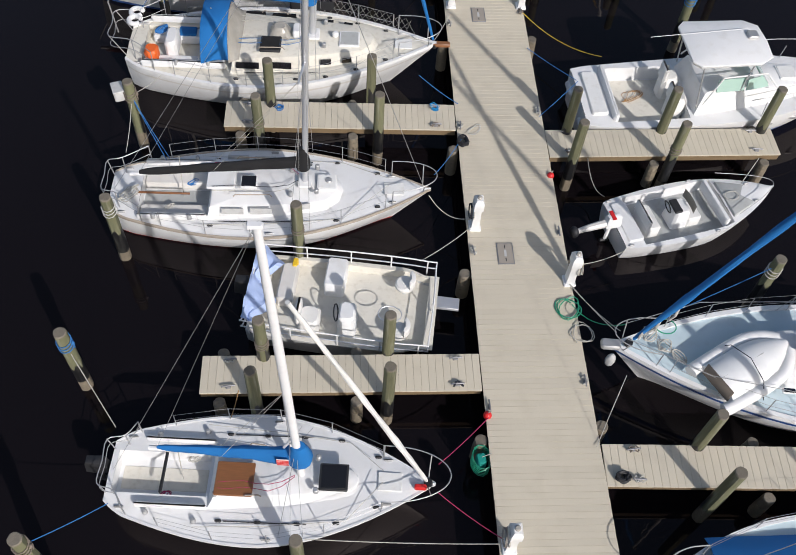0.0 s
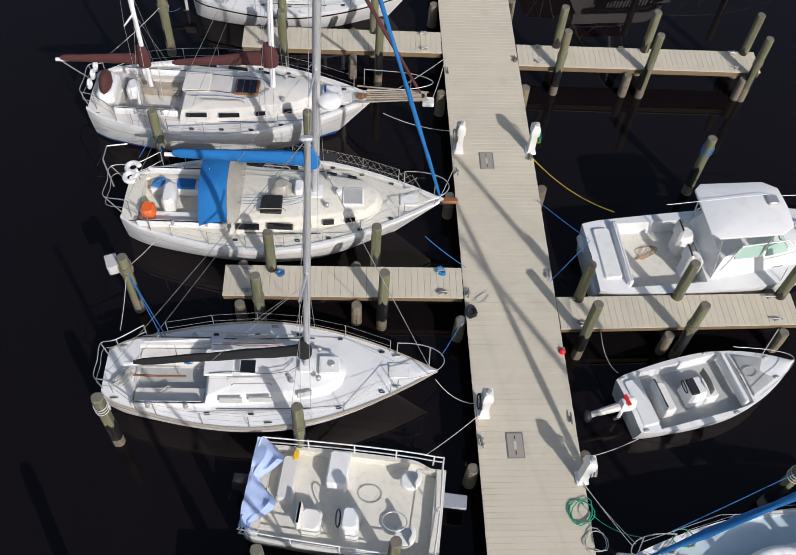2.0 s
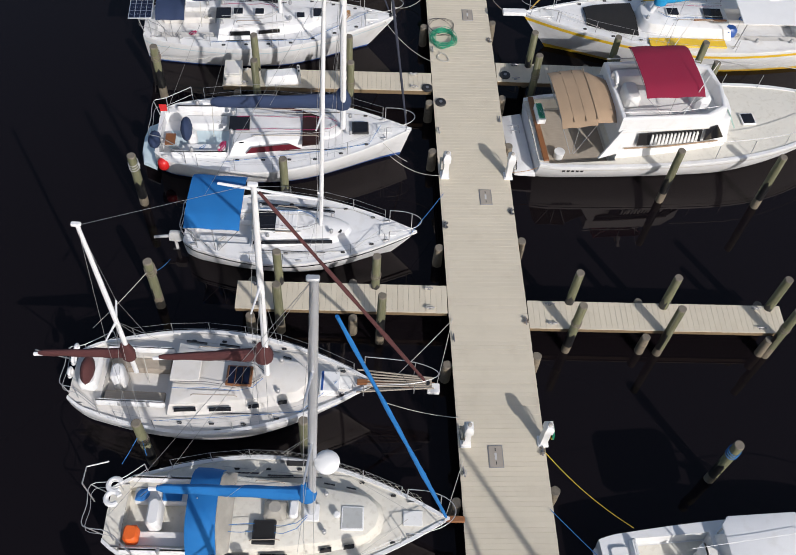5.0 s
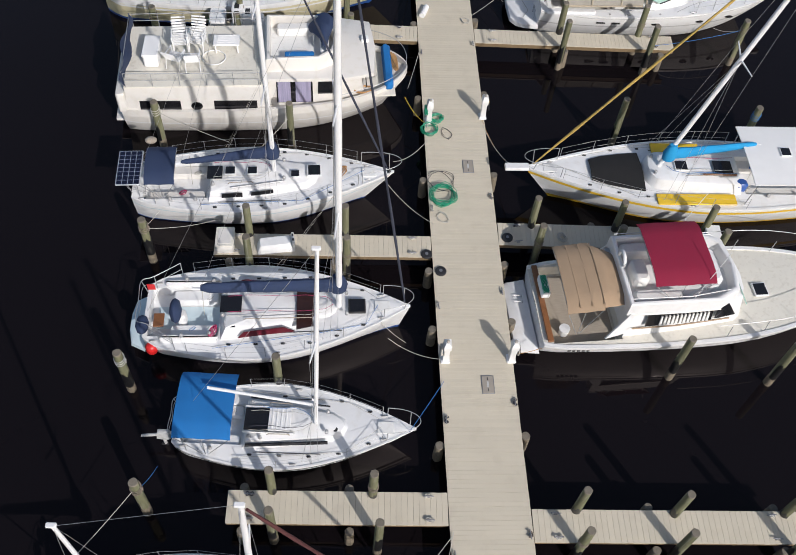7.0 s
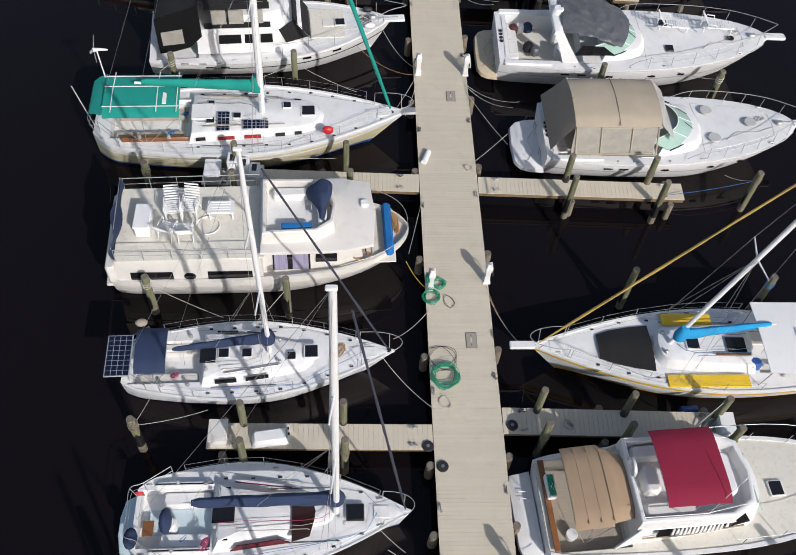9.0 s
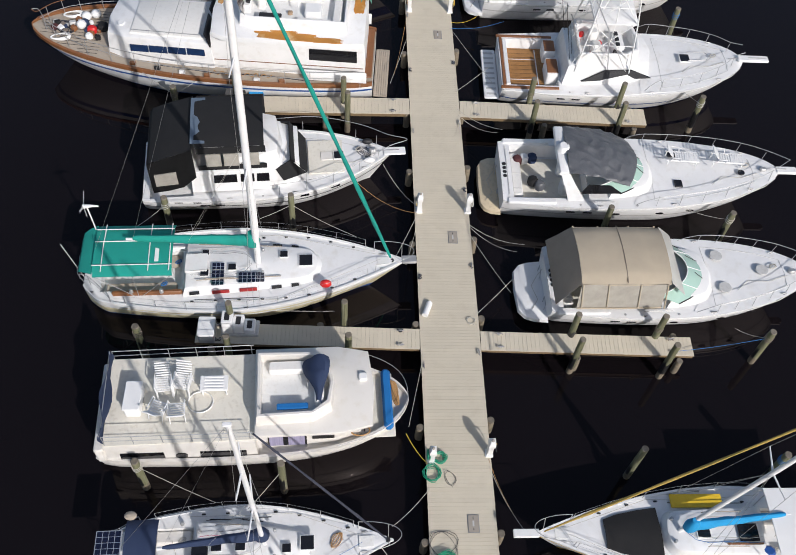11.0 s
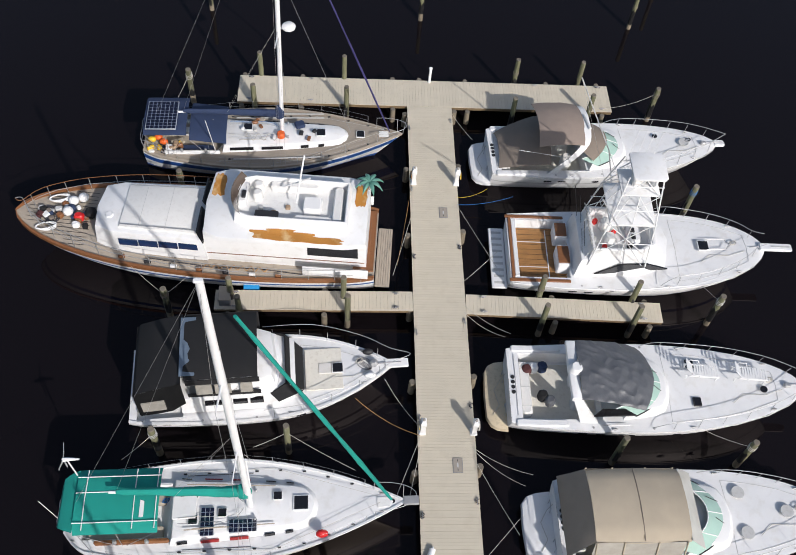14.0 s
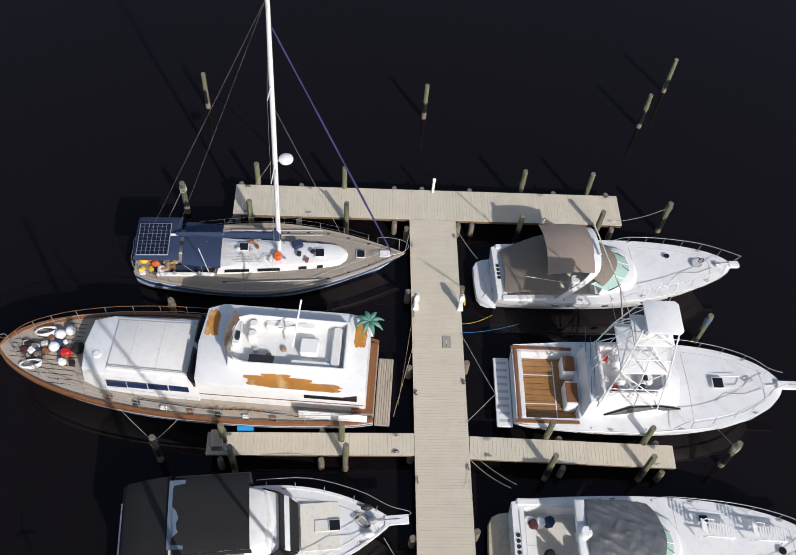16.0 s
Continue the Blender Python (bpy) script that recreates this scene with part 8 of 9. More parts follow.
for sg in (1, -1):
    b.add("side_curtain", cloth([[(u, sg * (1.45 + 0.28 * k / 3 * (1 if u > 0.9 else 0.6)), 2.88 - (1.3 if u > 0.5 else 1.2) * k / 3) for k in range(4)] for u in (1.1, 1.9, 2.8, 3.7, 4.6)], wave=0.03), CLEAR, "clear vinyl side curtain")
    for u in (1.15, 2.2, 3.5, 4.6):
        b.bar("curtain_seam", [(u, sg * 1.46, 2.9), (u + 0.15, sg * 1.75, 1.6)], 0.035, BEIGE)
    b.bar("curtain_seam", [(1.15, sg * 1.75, 1.62), (2.8, sg * 1.76, 1.62), (4.6, sg * 1.74, 1.65)], 0.04, BEIGE)
b.add("aft_curtain", cloth([[(1.1 - 0.85 * q, s * (1.42 + 0.2 * q), 2.92 + 0.2 * (1 - s * s) * (1 - q) - 1.2 * q) for s in (k / 5 - 1 for k in range(11))] for q in (0, 0.25, 0.5, 0.75, 1)], wave=0.04), mat("faded_taupe_canvas", (0.30, 0.25, 0.20), 0.85, var=0.15, scale=2, fine=150, bump=0.15), "taupe canvas aft curtain")
b.add("front_curtain", cloth([[(4.75 + 0.75 * q, s * (1.42 + 0.1 * q), 2.95 + 0.2 * (1 - s * s) * (1 - q) - 0.75 * q) for s in (k / 5 - 1 for k in range(11))] for q in (0, 0.5, 1)], wave=0.03), mat("milky_vinyl", (0.5, 0.49, 0.45), 0.3, var=0.15), "milky clear front curtain")
b.off = Vector((0, 0, 0))
for k in range(5):
    b.block("lettering_bar", 0.33, 0.5 - 0.24 * k, b.sheer(0.3) + 0.02, (0.12, 0.16, 0.012), BLUEP, "", 0)

# long cruiser with grey tarpaulin top and radar arch
b = cruiser("long white express cruiser with grey canvas and radar arch", (2.75, 61.78), (15.55, 61.6), 4.3, 1.58, 2.1, GREY, ((11.0, -0.2, 0.16),), 5.35, 1.6, 3.9, bp=2.2, plat=0.9, plat_m=SAND, tw=0.88, pul=0.6)
for v in (1.1, -0.75):
    b.hatch(8.05, v, b.z(8.05, v) + 0.04, 0.36, 0.42, DARK, RUBBER, label="dark square foredeck hatch")
b.off = Vector((-0.5, 0, 0.25))
for sg in (1, -1):
    b.add("arch_leg", loft([[(u + du, sg * v, z) for du in (0, w)] + [(u + du, sg * (v - 0.12), z) for du in (w, 0)] for u, w, v, z in ((3.4, 0.75, 1.78, 1.4), (3.1, 0.5, 1.6, 2.2), (2.85, 0.38, 1.35, 2.75))]), GEL, "white radar arch leg")
b.add("arch_beam", slab([(2.8, 1.4), (3.22, 1.4), (3.26, 0), (3.22, -1.4), (2.8, -1.4), (2.76, 0)], 2.68, 2.86, 0.02, 0.05), GEL, "white radar arch beam")
b.add("radar_dome", cyl((3.1, 0.0, 2.85), 0.33, 0.24, 18, r2=0.26, bev=0.06), PLASTIC, "round white radar dome")
rows = []
for i in range(48):
    q = i / 47
    u = 3.2 + 3.3 * q
    rows.append([(u - 0.5 * s * s * q, s * (1.4 + 0.14 * q), 2.78 - 0.62 * q * q + 0.22 * (1 - s * s) + 0.03 * abs(math.sin(u * 3.5 + 2.5 * s)) + 0.055 * max(0.0, 1 - 2.2 * abs(noise.noise(Vector((u * 1.5 + s, s * 3.2, 3.0))))) ** 2 + 0.016 * max(0.0, 1 - 2.4 * abs(noise.noise(Vector((u * 4.2, s * 5.0 + u, 7.0))))) ** 2) for s in (k / 22 - 1 for k in range(45))])
b.add("tarpaulin_top", cloth(rows, wave=0.06, thick=0.02), GREY, "wrinkled grey tarpaulin over the helm")
for sg in (1, -1):
    b.window([(3.9, sg * 1.62, 1.72), (5.8, sg * 1.56, 1.75), (5.2, sg * 1.48, 2.15), (4.2, sg * 1.5, 2.2)], DARK, 0.02, "side_window")
for u, v, mm in ((1.7, 1.0, PLASTIC), (2.1, 1.05, NAVY), (1.4, 0.9, MAROON), (2.0, -0.35, BLACK), (2.3, -0.6, GREY)):
    b.block("deck_bag", u, v, 0.88, (0.42, 0.42, 0.4), mm, "bag left in the cockpit", 0.1, turn=15)
m = b.ob.matrix_world
b.off = Vector((0, 0, 0))
for u, v in ((8.35, 0.55), (10.4, 0.4)):
    p = m @ Vector((u, v, b.z(u) + 0.12))
    c = thing("sun_lounger", p.x, p.y, p.z, 176, "white plastic slatted sun lounger on the foredeck", "lounger", "foredeck loungers")
    for sg in (1, -1):
        part("side_rail", box((0, sg * 0.28, 0.3), (1.5, 0.05, 0.06), bevel=0.015), PLASTIC, c)
        for x in (-0.65, 0.65):
            part("leg", box((x, sg * 0.28, 0.15), (0.05, 0.05, 0.3), bevel=0.01), PLASTIC, c)
        part("armrest", tube([(0.1, sg * 0.34, 0.3), (0.15, sg * 0.36, 0.52), (0.5, sg * 0.36, 0.54), (0.6, sg * 0.34, 0.3)], 0.022, 6), PLASTIC, c)
    for k in range(10):
        part("slat", box((-0.7 + 0.11 * k, 0, 0.33), (0.075, 0.54, 0.02), bevel=0.006), PLASTIC, c)
    for k in range(6):
        part("back_slat", box((0.45 + 0.07 * k, 0, 0.4 + 0.085 * k), (0.05, 0.5, 0.05), bevel=0.006), PLASTIC, c)

# sport fisher with a tuna tower
b = Boat("sport_fisher", "white sport fishing yacht with teak cockpit and tuna tower", "fishing yacht", (3.42, 69.27), (15.75, 69.05), 4.7, 1.45, 2.1, tw=0.87, pm=0.42, bp=2.7, blunt=0.6, rake=1.4, wl=0.68, snub=0.1, group="moored motor yachts")
b.hull(GEL, GEL, cockpit=(0.35, 2.85, 1.7, 0.85), stripes=((0.0, 0.5, BLUEP),))
b.off = Vector((-0.42, 0, 0.08))
b.add("swim_platform", box((0.02, 0, 0.5), (0.75, 3.6, 0.08), bevel=0.05), PLASTIC, "white slatted swim platform")
for k in range(9):
    b.block("platform_slot", 0.02, -1.5 + 0.375 * k, 0.54, (0.5, 0.14, 0.006), HULLGREY, bevel=0)
b.block("cockpit_floor", 1.85, 0, 0.845, (2.8, 3.2, 0.02), BARETEAK, "half-stripped orange teak cockpit floor", 0)
for u, v, s in ((0.85, 0.0, (0.05, 3.0)), (2.4, 0.0, (0.05, 3.0)), (1.6, 0.75, (1.5, 0.04)), (1.6, -0.75, (1.5, 0.04))):
    b.block("floor_seam", u, v, 0.866, (s[0], s[1], 0.008), GEL, bevel=0)
for v in (0.95, 0.0, -0.95):
    for dv in (0.36, -0.36):
        b.block("lid_frame", 0.75, v + dv, 0.868, (0.42, 0.04, 0.01), GEL, bevel=0)
    for du in (0.2, -0.2):
        b.block("lid_frame", 0.75 + du, v, 0.868, (0.04, 0.72, 0.01), GEL, bevel=0)
for sg in (1, -1):
    b.block("covering_board", 1.8, sg * 1.9, 1.38, (2.9, 0.16, 0.06), TEAK, "varnished teak covering board")
b.block("covering_board", 0.55, 0, 1.4, (0.14, 3.6, 0.06), TEAK)
b.block("transom_cap", 0.74, 0, 1.38, (0.2, 3.4, 0.06), GEL)
b.block("tackle_station", 3.0, 1.0, 0.86, (0.6, 0.9, 0.75), GEL, bevel=0.05)
b.block("tackle_lid", 3.0, 1.0, 1.61, (0.55, 0.8, 0.03), TEAK)
b.block("tackle_station", 3.0, -0.5, 0.86, (0.6, 1.2, 0.75), GEL, bevel=0.05)
b.block("tackle_lid", 3.0, -0.5, 1.61, (0.55, 1.0, 0.03), TEAK)
b.add("house", slab([(3.4, 1.6), (6.6, 1.55), (7.8, 1.1), (8.05, 0), (7.8, -1.1), (6.6, -1.55), (3.4, -1.6)], 1.4, 2.5, 0.2, 0.14), GEL, "white deckhouse")
for sg in (1, -1):
    b.window([(4.3, sg * 1.6, 1.68), (7.9, sg * 1.16, 1.68), (6.7, sg * 1.4, 2.34), (5.4, sg * 1.5, 2.34)], DARK, 0.05, "side_window", "long dark wedge window")
b.well([(3.9, 1.35), (6.2, 1.35), (7.0, 0.95), (7.15, 0), (7.0, -0.95), (6.2, -1.35), (3.9, -1.35)], 2.42, 3.15, lean=0.06, label="white flybridge")
for v in (0.5, -0.4):
    b.block("helm_chair", 4.9, v, 2.48, (0.5, 0.5, 0.65), VINYL, "white helm chair", 0.1)
b.block("helm_console", 6.1, 0, 2.48, (0.5, 1.3, 0.55), GEL, bevel=0.1)
b.add("tower_top_low", slab([(4.3, 1.25), (6.4, 1.2), (6.4, -1.2), (4.3, -1.25)], 4.85, 4.93, 0, 0.03), GEL, "white hard top")
for sg in (1, -1):
    for u0, u1 in ((3.9, 4.6), (6.6, 6.1)):
        b.bar("tower_leg", [(u0, sg * 1.5, 2.2), ((u0 + u1) / 2, sg * 1.2, 4.9), (u1, sg * 0.62, 7.4)], 0.035, PLASTIC)
    b.bar("tower_brace", [(4.1, sg * 1.42, 3.0), (6.3, sg * 1.15, 4.9)], 0.025, PLASTIC)
    b.bar("tower_brace", [(6.4, sg * 1.42, 3.0), (4.2, sg * 1.15, 4.9)], 0.025, PLASTIC)
    b.bar("tower_brace", [(4.25, sg * 1.15, 4.95), (6.15, sg * 0.8, 6.4)], 0.022, PLASTIC)
    b.bar("outrigger", [(5.5, sg * 1.5, 2.4), (4.6, sg * 2.6, 5.6), (2.6, sg * 3.4, 9.2)], 0.03, ALU)
    b.bar("outrigger_strut", [(6.4, sg * 1.5, 2.3), (4.6, sg * 2.6, 5.6)], 0.018, ALU)
    b.bar("ladder_rail", [(3.5, 0.35 + sg * 0.2, 1.6), (4.3, 0.35 + sg * 0.2, 4.9), (4.9, 0.2 + sg * 0.2, 6.4)], 0.02, PLASTIC)
    b.bar("cockpit_ladder", [(3.2, -1.05 + sg * 0.2, 0.9), (3.95, -1.05 + sg * 0.2, 3.1)], 0.02, PLASTIC)
for k in range(9):
    q = k / 8
    b.bar("rung", [(3.5 + 1.2 * q, 0.15, 1.7 + 4.2 * q), (3.5 + 1.2 * q, 0.55, 1.7 + 4.2 * q)], 0.016, PLASTIC)
for k in range(6):
    b.bar("rung", [(3.25 + 0.11 * k, -1.25, 1.1 + 0.33 * k), (3.25 + 0.11 * k, -0.85, 1.1 + 0.33 * k)], 0.016, PLASTIC)
b.add("tower_platform", slab([(4.5, 0.75), (6.2, 0.75), (6.2, -0.75), (4.5, -0.75)], 6.35, 6.42, 0, 0.02), GEL)
b.add("tower_roof", slab([(4.75, 0.7), (4.9, 0.8), (6.1, 0.8), (6.25, 0.65), (6.25, -0.65), (6.1, -0.8), (4.9, -0.8), (4.75, -0.7)], 7.4, 7.48, 0, 0.03), GEL, "white tower sun roof")
b.block("tower_seat", 5.2, 0, 6.4, (0.4, 0.6, 0.5), VINYL, bevel=0.08)
b.block("tower_helm", 5.95, 0, 6.4, (0.25, 0.7, 0.55), GEL, bevel=0.06)
b.bar("tower_rail", [(4.5, 0.75, 6.95), (6.2, 0.75, 6.95), (6.2, -0.75, 6.95), (4.5, -0.75, 6.95)], 0.02, PLASTIC)
for k in range(4):
    b.bar("antenna", [(4.8 + 0.35 * k, 0.75, 7.45), (4.9 + 0.35 * k, 0.95, 8.6)], 0.01, PLASTIC)
b.hatch(9.8, 0.1, b.z(9.8) + 0.0, 0.55, 0.6, DARK)
b.bar("hatch_rail", [(9.9, 0.4, b.z(10) + 0.1), (10.8, 0.38, b.z(10.8) + 0.1), (11.0, 0.1, b.z(11) + 0.1), (10.8, -0.2, b.z(10.8) + 0.1), (9.9, -0.2, b.z(10) + 0.1)], 0.02)
b.block("bow_pulpit", 13.25, 0, 2.06, (1.6, 0.42, 0.12), GEL, "white bow pulpit", 0.1)
b.block("anchor_slot", 13.45, 0, 2.18, (0.9, 0.09, 0.012), HULLGREY, bevel=0)
for sg in (1, -1):
    b.bar("side_rail", [(7.4, sg * (b.half(7.4) - 0.1), b.sheer(7.4) + 0.05)] + [(u, sg * (b.half(u) - 0.14), b.sheer(u) + 0.62) for u in (8.0, 9.2, 10.4, 11.4, 12.0)] + [(12.55, sg * 0.3, 2.75)], 0.018)
    for u in (8.2, 9.2, 10.2, 11.1, 12.0):
        b.bar("rail_post", [(u, sg * (b.half(u) - 0.1), b.sheer(u)), (u, sg * (b.half(u) - 0.16), b.sheer(u) + 0.6)], 0.013)
    b.add("spray_rail", tube([(u, sg * (b.side(u, 0.93)[0] + 0.01), b.sheer(u) * 0.93) for u in (0.5, 3.0, 6.0, 9.0, 11.0, 12.2)], 0.03, 6), GEL)

for sg in (1, -1):
    for q0, q1 in (((3.95, 1.4, 2.9), (4.3, 1.2, 4.85)), ((5.2, 1.45, 3.0), (5.3, 1.2, 4.85)), ((4.3, 1.2, 4.95), (4.9, 0.78, 6.35)), ((6.3, 1.15, 4.95), (5.3, 0.78, 6.35)), ((5.3, 1.2, 4.95), (5.3, 0.78, 6.35)), ((4.6, 0.75, 6.45), (5.4, 0.7, 7.4)), ((6.1, 0.75, 6.45), (5.3, 0.7, 7.4))):
        b.bar("tower_tube", [(q0[0], sg * q0[1], q0[2]), (q1[0], sg * q1[1], q1[2])], 0.024, PLASTIC, n=5)
    for z, w, u0, u1 in ((3.75, 1.38, 4.05, 6.45), (5.65, 1.0, 4.4, 6.25)):
        b.bar("tower_hoop", [(u0, sg * w, z), (u1, sg * w, z), (u1 + 0.1, 0, z)], 0.022, PLASTIC, n=5)
    b.bar("outrigger_line", [(2.6, sg * 3.4, 9.2), (4.4, sg * 1.6, 4.9), (5.5, sg * 1.5, 2.5)], 0.007, WIRE)
    b.bar("rod", [(3.6, sg * 1.1, 2.6), (3.1, sg * 1.25, 4.6)], 0.014, RUBBER)
    b.bar("rod", [(3.75, sg * 0.7, 2.6), (3.3, sg * 0.75, 4.5)], 0.014, RUBBER)
for k in range(8):
    v = -1.1 + 0.31 * k
    b.bar("rod_holder", [(4.0, v, 3.1), (3.75, v, 3.6)], 0.03, STEEL)
rnd = random.Random(9)
for k in range(12):
    b.block("bridge_gear", rnd.uniform(4.1, 6.6), rnd.uniform(-0.95, 0.95), 2.5, (0.22, 0.2, rnd.uniform(0.1, 0.4)), rnd.choice((HULLGREY, BLACK, PLASTIC, RUBBER, RED)), bevel=0.04, turn=rnd.uniform(0, 60))
for v in (0.4, 0.0, -0.4):
    b.block("instrument", 6.0, v, 3.03, (0.2, 0.26, 0.06), RUBBER, bevel=0.02)
    b.block("tower_instrument", 5.9, v * 0.6, 6.95, (0.12, 0.16, 0.05), RUBBER, bevel=0.01)
for k in range(11):
    b.block("plank_seam", 1.85, -1.5 + 0.3 * k, 0.867, (2.7, 0.012, 0.004), RUBBER, bevel=0)
b.bar("rod_rack", [(0.4, 1.72, 1.2), (3.2, 1.72, 1.2)], 0.02, RUBBER, n=5)
b.off = Vector((0, 0, 0))
deck_gear(b, 8.0, 11.4, 8, 0.4)

# cruiser with taupe canvas and arch
b = cruiser("white express cruiser with taupe canvas and sport arch", (2.95, 75.5), (15.0, 76.0), 3.85, 1.5, 1.98, TAUPE, ((10.3, 0.1, 0.27), (8.9, 0.65, 0.14)), 5.6, 1.5, 4.9, bp=2.0, tw=0.86)
b.off = Vector((0, 0, 0.22))
rows = [[(0.45 + 2.5 * q - 0.1 * s * s, s * (1.6 * math.sin(0.75 + 0.8 * q) + 0.12), 1.42 + 0.8 * math.sin(q * 1.4) + 0.22 * (1 - s * s) - 0.1 * abs(s) ** 5) for s in (k / 5 - 1 for k in range(11))] for q in (i / 6 for i in range(7))]
b.add("cockpit_cover", cloth(rows, wave=0.06, thick=0.02), TAUPE, "dark taupe canvas cockpit cover")
rows = [[(2.2 + 2.3 * q - 0.1 * s * s, s * (1.5 - 0.05 * q), 3.15 + 0.32 * (1 - s * s) + 0.14 * math.sin(q * 3)) for s in (k / 5 - 1 for k in range(11))] for q in (i / 6 for i in range(7))]
b.add("bimini_top", cloth(rows, wave=0.04, thick=0.02), mat("light_taupe_canvas", (0.27, 0.215, 0.18), 0.85, var=0.12, fine=150, bump=0.15), "taupe canvas bimini top")
rows = [[(4.5 + 1.5 * q - 0.9 * s * s * q, s * (1.38 + 0.05 * q), 2.62 - 0.6 * q + 0.25 * (1 - s * s)) for s in (k / 5 - 1 for k in range(11))] for q in (i / 5 for i in range(6))]
b.add("forward_cover", cloth(rows, wave=0.04, thick=0.02), TAUPE, "taupe canvas helm cover")
ar = [(3.0, 1.72, 1.4), (3.9, 1.62, 2.45), (4.45, 1.35, 3.15), (4.6, 0.7, 3.4), (4.62, 0, 3.46), (4.6, -0.7, 3.4), (4.45, -1.35, 3.15), (3.9, -1.62, 2.45), (3.0, -1.72, 1.4)]
b.add("sport_arch", loft([[(p[0] - 0.2, p[1], p[2]), (p[0] + 0.2, p[1], p[2]), (p[0] + 0.2, p[1] * 0.94, p[2] - 0.08), (p[0] - 0.2, p[1] * 0.94, p[2] - 0.08)] for p in curved(ar)]), GEL, "white sport arch")
b.bar("arch_horn", [(4.6, 0.3, 3.55), (4.75, -0.6, 3.5)], 0.07, GEL)
b.bar("antenna", [(3.9, -1.6, 2.4), (1.2, -1.2, 2.6)], 0.012, PLASTIC)

# a covered boat in the next slip
b = Boat("sailboat", "white sailboat with blue cover over the cabin", "sailboat", (11.0, 9.3), (1.75, 9.6), 3.29, 1.1, 1.3, tw=0.6, pm=0.42, bp=2.8, rake=0.9, group="moored sailboats")
b.hull(GEL, GELB, toe=GEL, toe_w=0.08, toe_h=0.06)
rows = [[(8.1 - 3.2 * q, s * (1.0 + 0.15 * q), b.z(6.5) + 0.42 * (1 - s * s) + 0.1) for s in (k / 4 - 1 for k in range(9))] for q in (i / 5 for i in range(6))]
b.add("deck_cover", cloth(rows, wave=0.09, thick=0.03), BLUE, "blue canvas cover")
b.mast(3.8, 1.3, 13.2, 0.1, ALU, lean=0.0, spreaders=((0.5, 0.9),), chain=3.7)
b.bar("forestay", [(8.9, 0, 1.35), (3.9, 0, 13.0)], 0.008, WIRE, n=4)
b.rails(4.5, 8.2, 4, 0.6)
b.pulpit(1.0, 0.6, 0.05)

# ---- dock fittings ----
def cleat(x, y, a=0.0, z=DECK):
    c = thing("dock_cleat", x, y, z, a, "grey galvanised dock cleat with wound line", "cleat", "dock cleats")
    part("base", box((0, 0, 0.02), (0.12, 0.06, 0.04), bevel=0.01), GALV, c)
    part("horn", tube([(-0.15, 0, 0.07), (-0.08, 0, 0.085), (0.08, 0, 0.085), (0.15, 0, 0.07)], 0.02, 8), GALV, c)
    if random.random() < 0.75:
        k0 = random.random() * 6
        part("wound_line", tube([(0.11 * math.cos(t) + random.uniform(-0.02, 0.02), 0.07 * math.sin(2 * t + k0), 0.05 + 0.004 * t) for t in (k * 0.5 for k in range(22))], 0.014, 5), random.choice((ROPEW, ROPEK, ROPEW, TAUPE)), c)
    return c


def pedestal(x, y, lean, cords=()):
    p = thing("power_pedestal", x, y, DECK, 90, "white dock power pedestal with cords hung on it", "power pedestal", "dock power pedestals")
    part("base_plate", box((0, 0, 0.03), (0.34, 0.3, 0.06), bevel=0.02), PLASTIC, p)
    part("column", loft([[(sx * w, sy * d, z) for sx, sy in ((1, 1), (-1, 1), (-1, -1), (1, -1))] for w, d, z in ((0.12, 0.1, 0.05), (0.11, 0.09, 0.7), (0.15, 0.12, 0.78), (0.15, 0.12, 1.02), (0.1, 0.07, 1.12))]), PLASTIC, p)
    part("outlet_panel", box((0, 0.125 * lean, 0.9), (0.2, 0.03, 0.16), bevel=0.01), HULLGREY, p)
    part("lamp_lens", cyl((0, 0, 1.1), 0.06, 0.08, 12, bev=0.02), CLEAR, p)
    for m, k in cords:
        c = part("cord_coil", tube([(0.16 * math.cos(t) + 0.02 * math.sin(3.1 * t), lean * (0.14 + 0.05 * math.sin(t * 0.31)), 0.62 + 0.19 * math.sin(t * 1.02)) for t in (q * 0.5 for q in range(k))], 0.017, 5), m, p, "coiled cord")
    return p


for y, left, right in ((10.55, ((RED, 30), (ROPEW, 40)), None), (18.7, ((ROPEW, 40), (ROPEK, 30)), None), (17.0, None, ((YELLOW, 18), (ROPEW, 40))), (27.3, ((ROPEY, 34), (ROPEW, 40)), ((ROPEY, 26), (HOSE, 20))), (37.1, ((ROPEW, 60),), ((ROPEW, 24), (ROPEK, 14))), (47.9, ((HOSE, 60),), None), (48.2, None, ((ROPEY, 18), (ROPEK, 16))), (59.8, ((ROPEY, 20), (ROPEW, 30)), ((ROPEW, 40),)), (73.6, ((ROPEO, 24), (RUBBER, 14)), ((ROPEY, 20),))):
    if left is not None:
        pedestal(-1.02, y, 1, left)
    if right is not None:
        pedestal(1.16, y, -1, right)

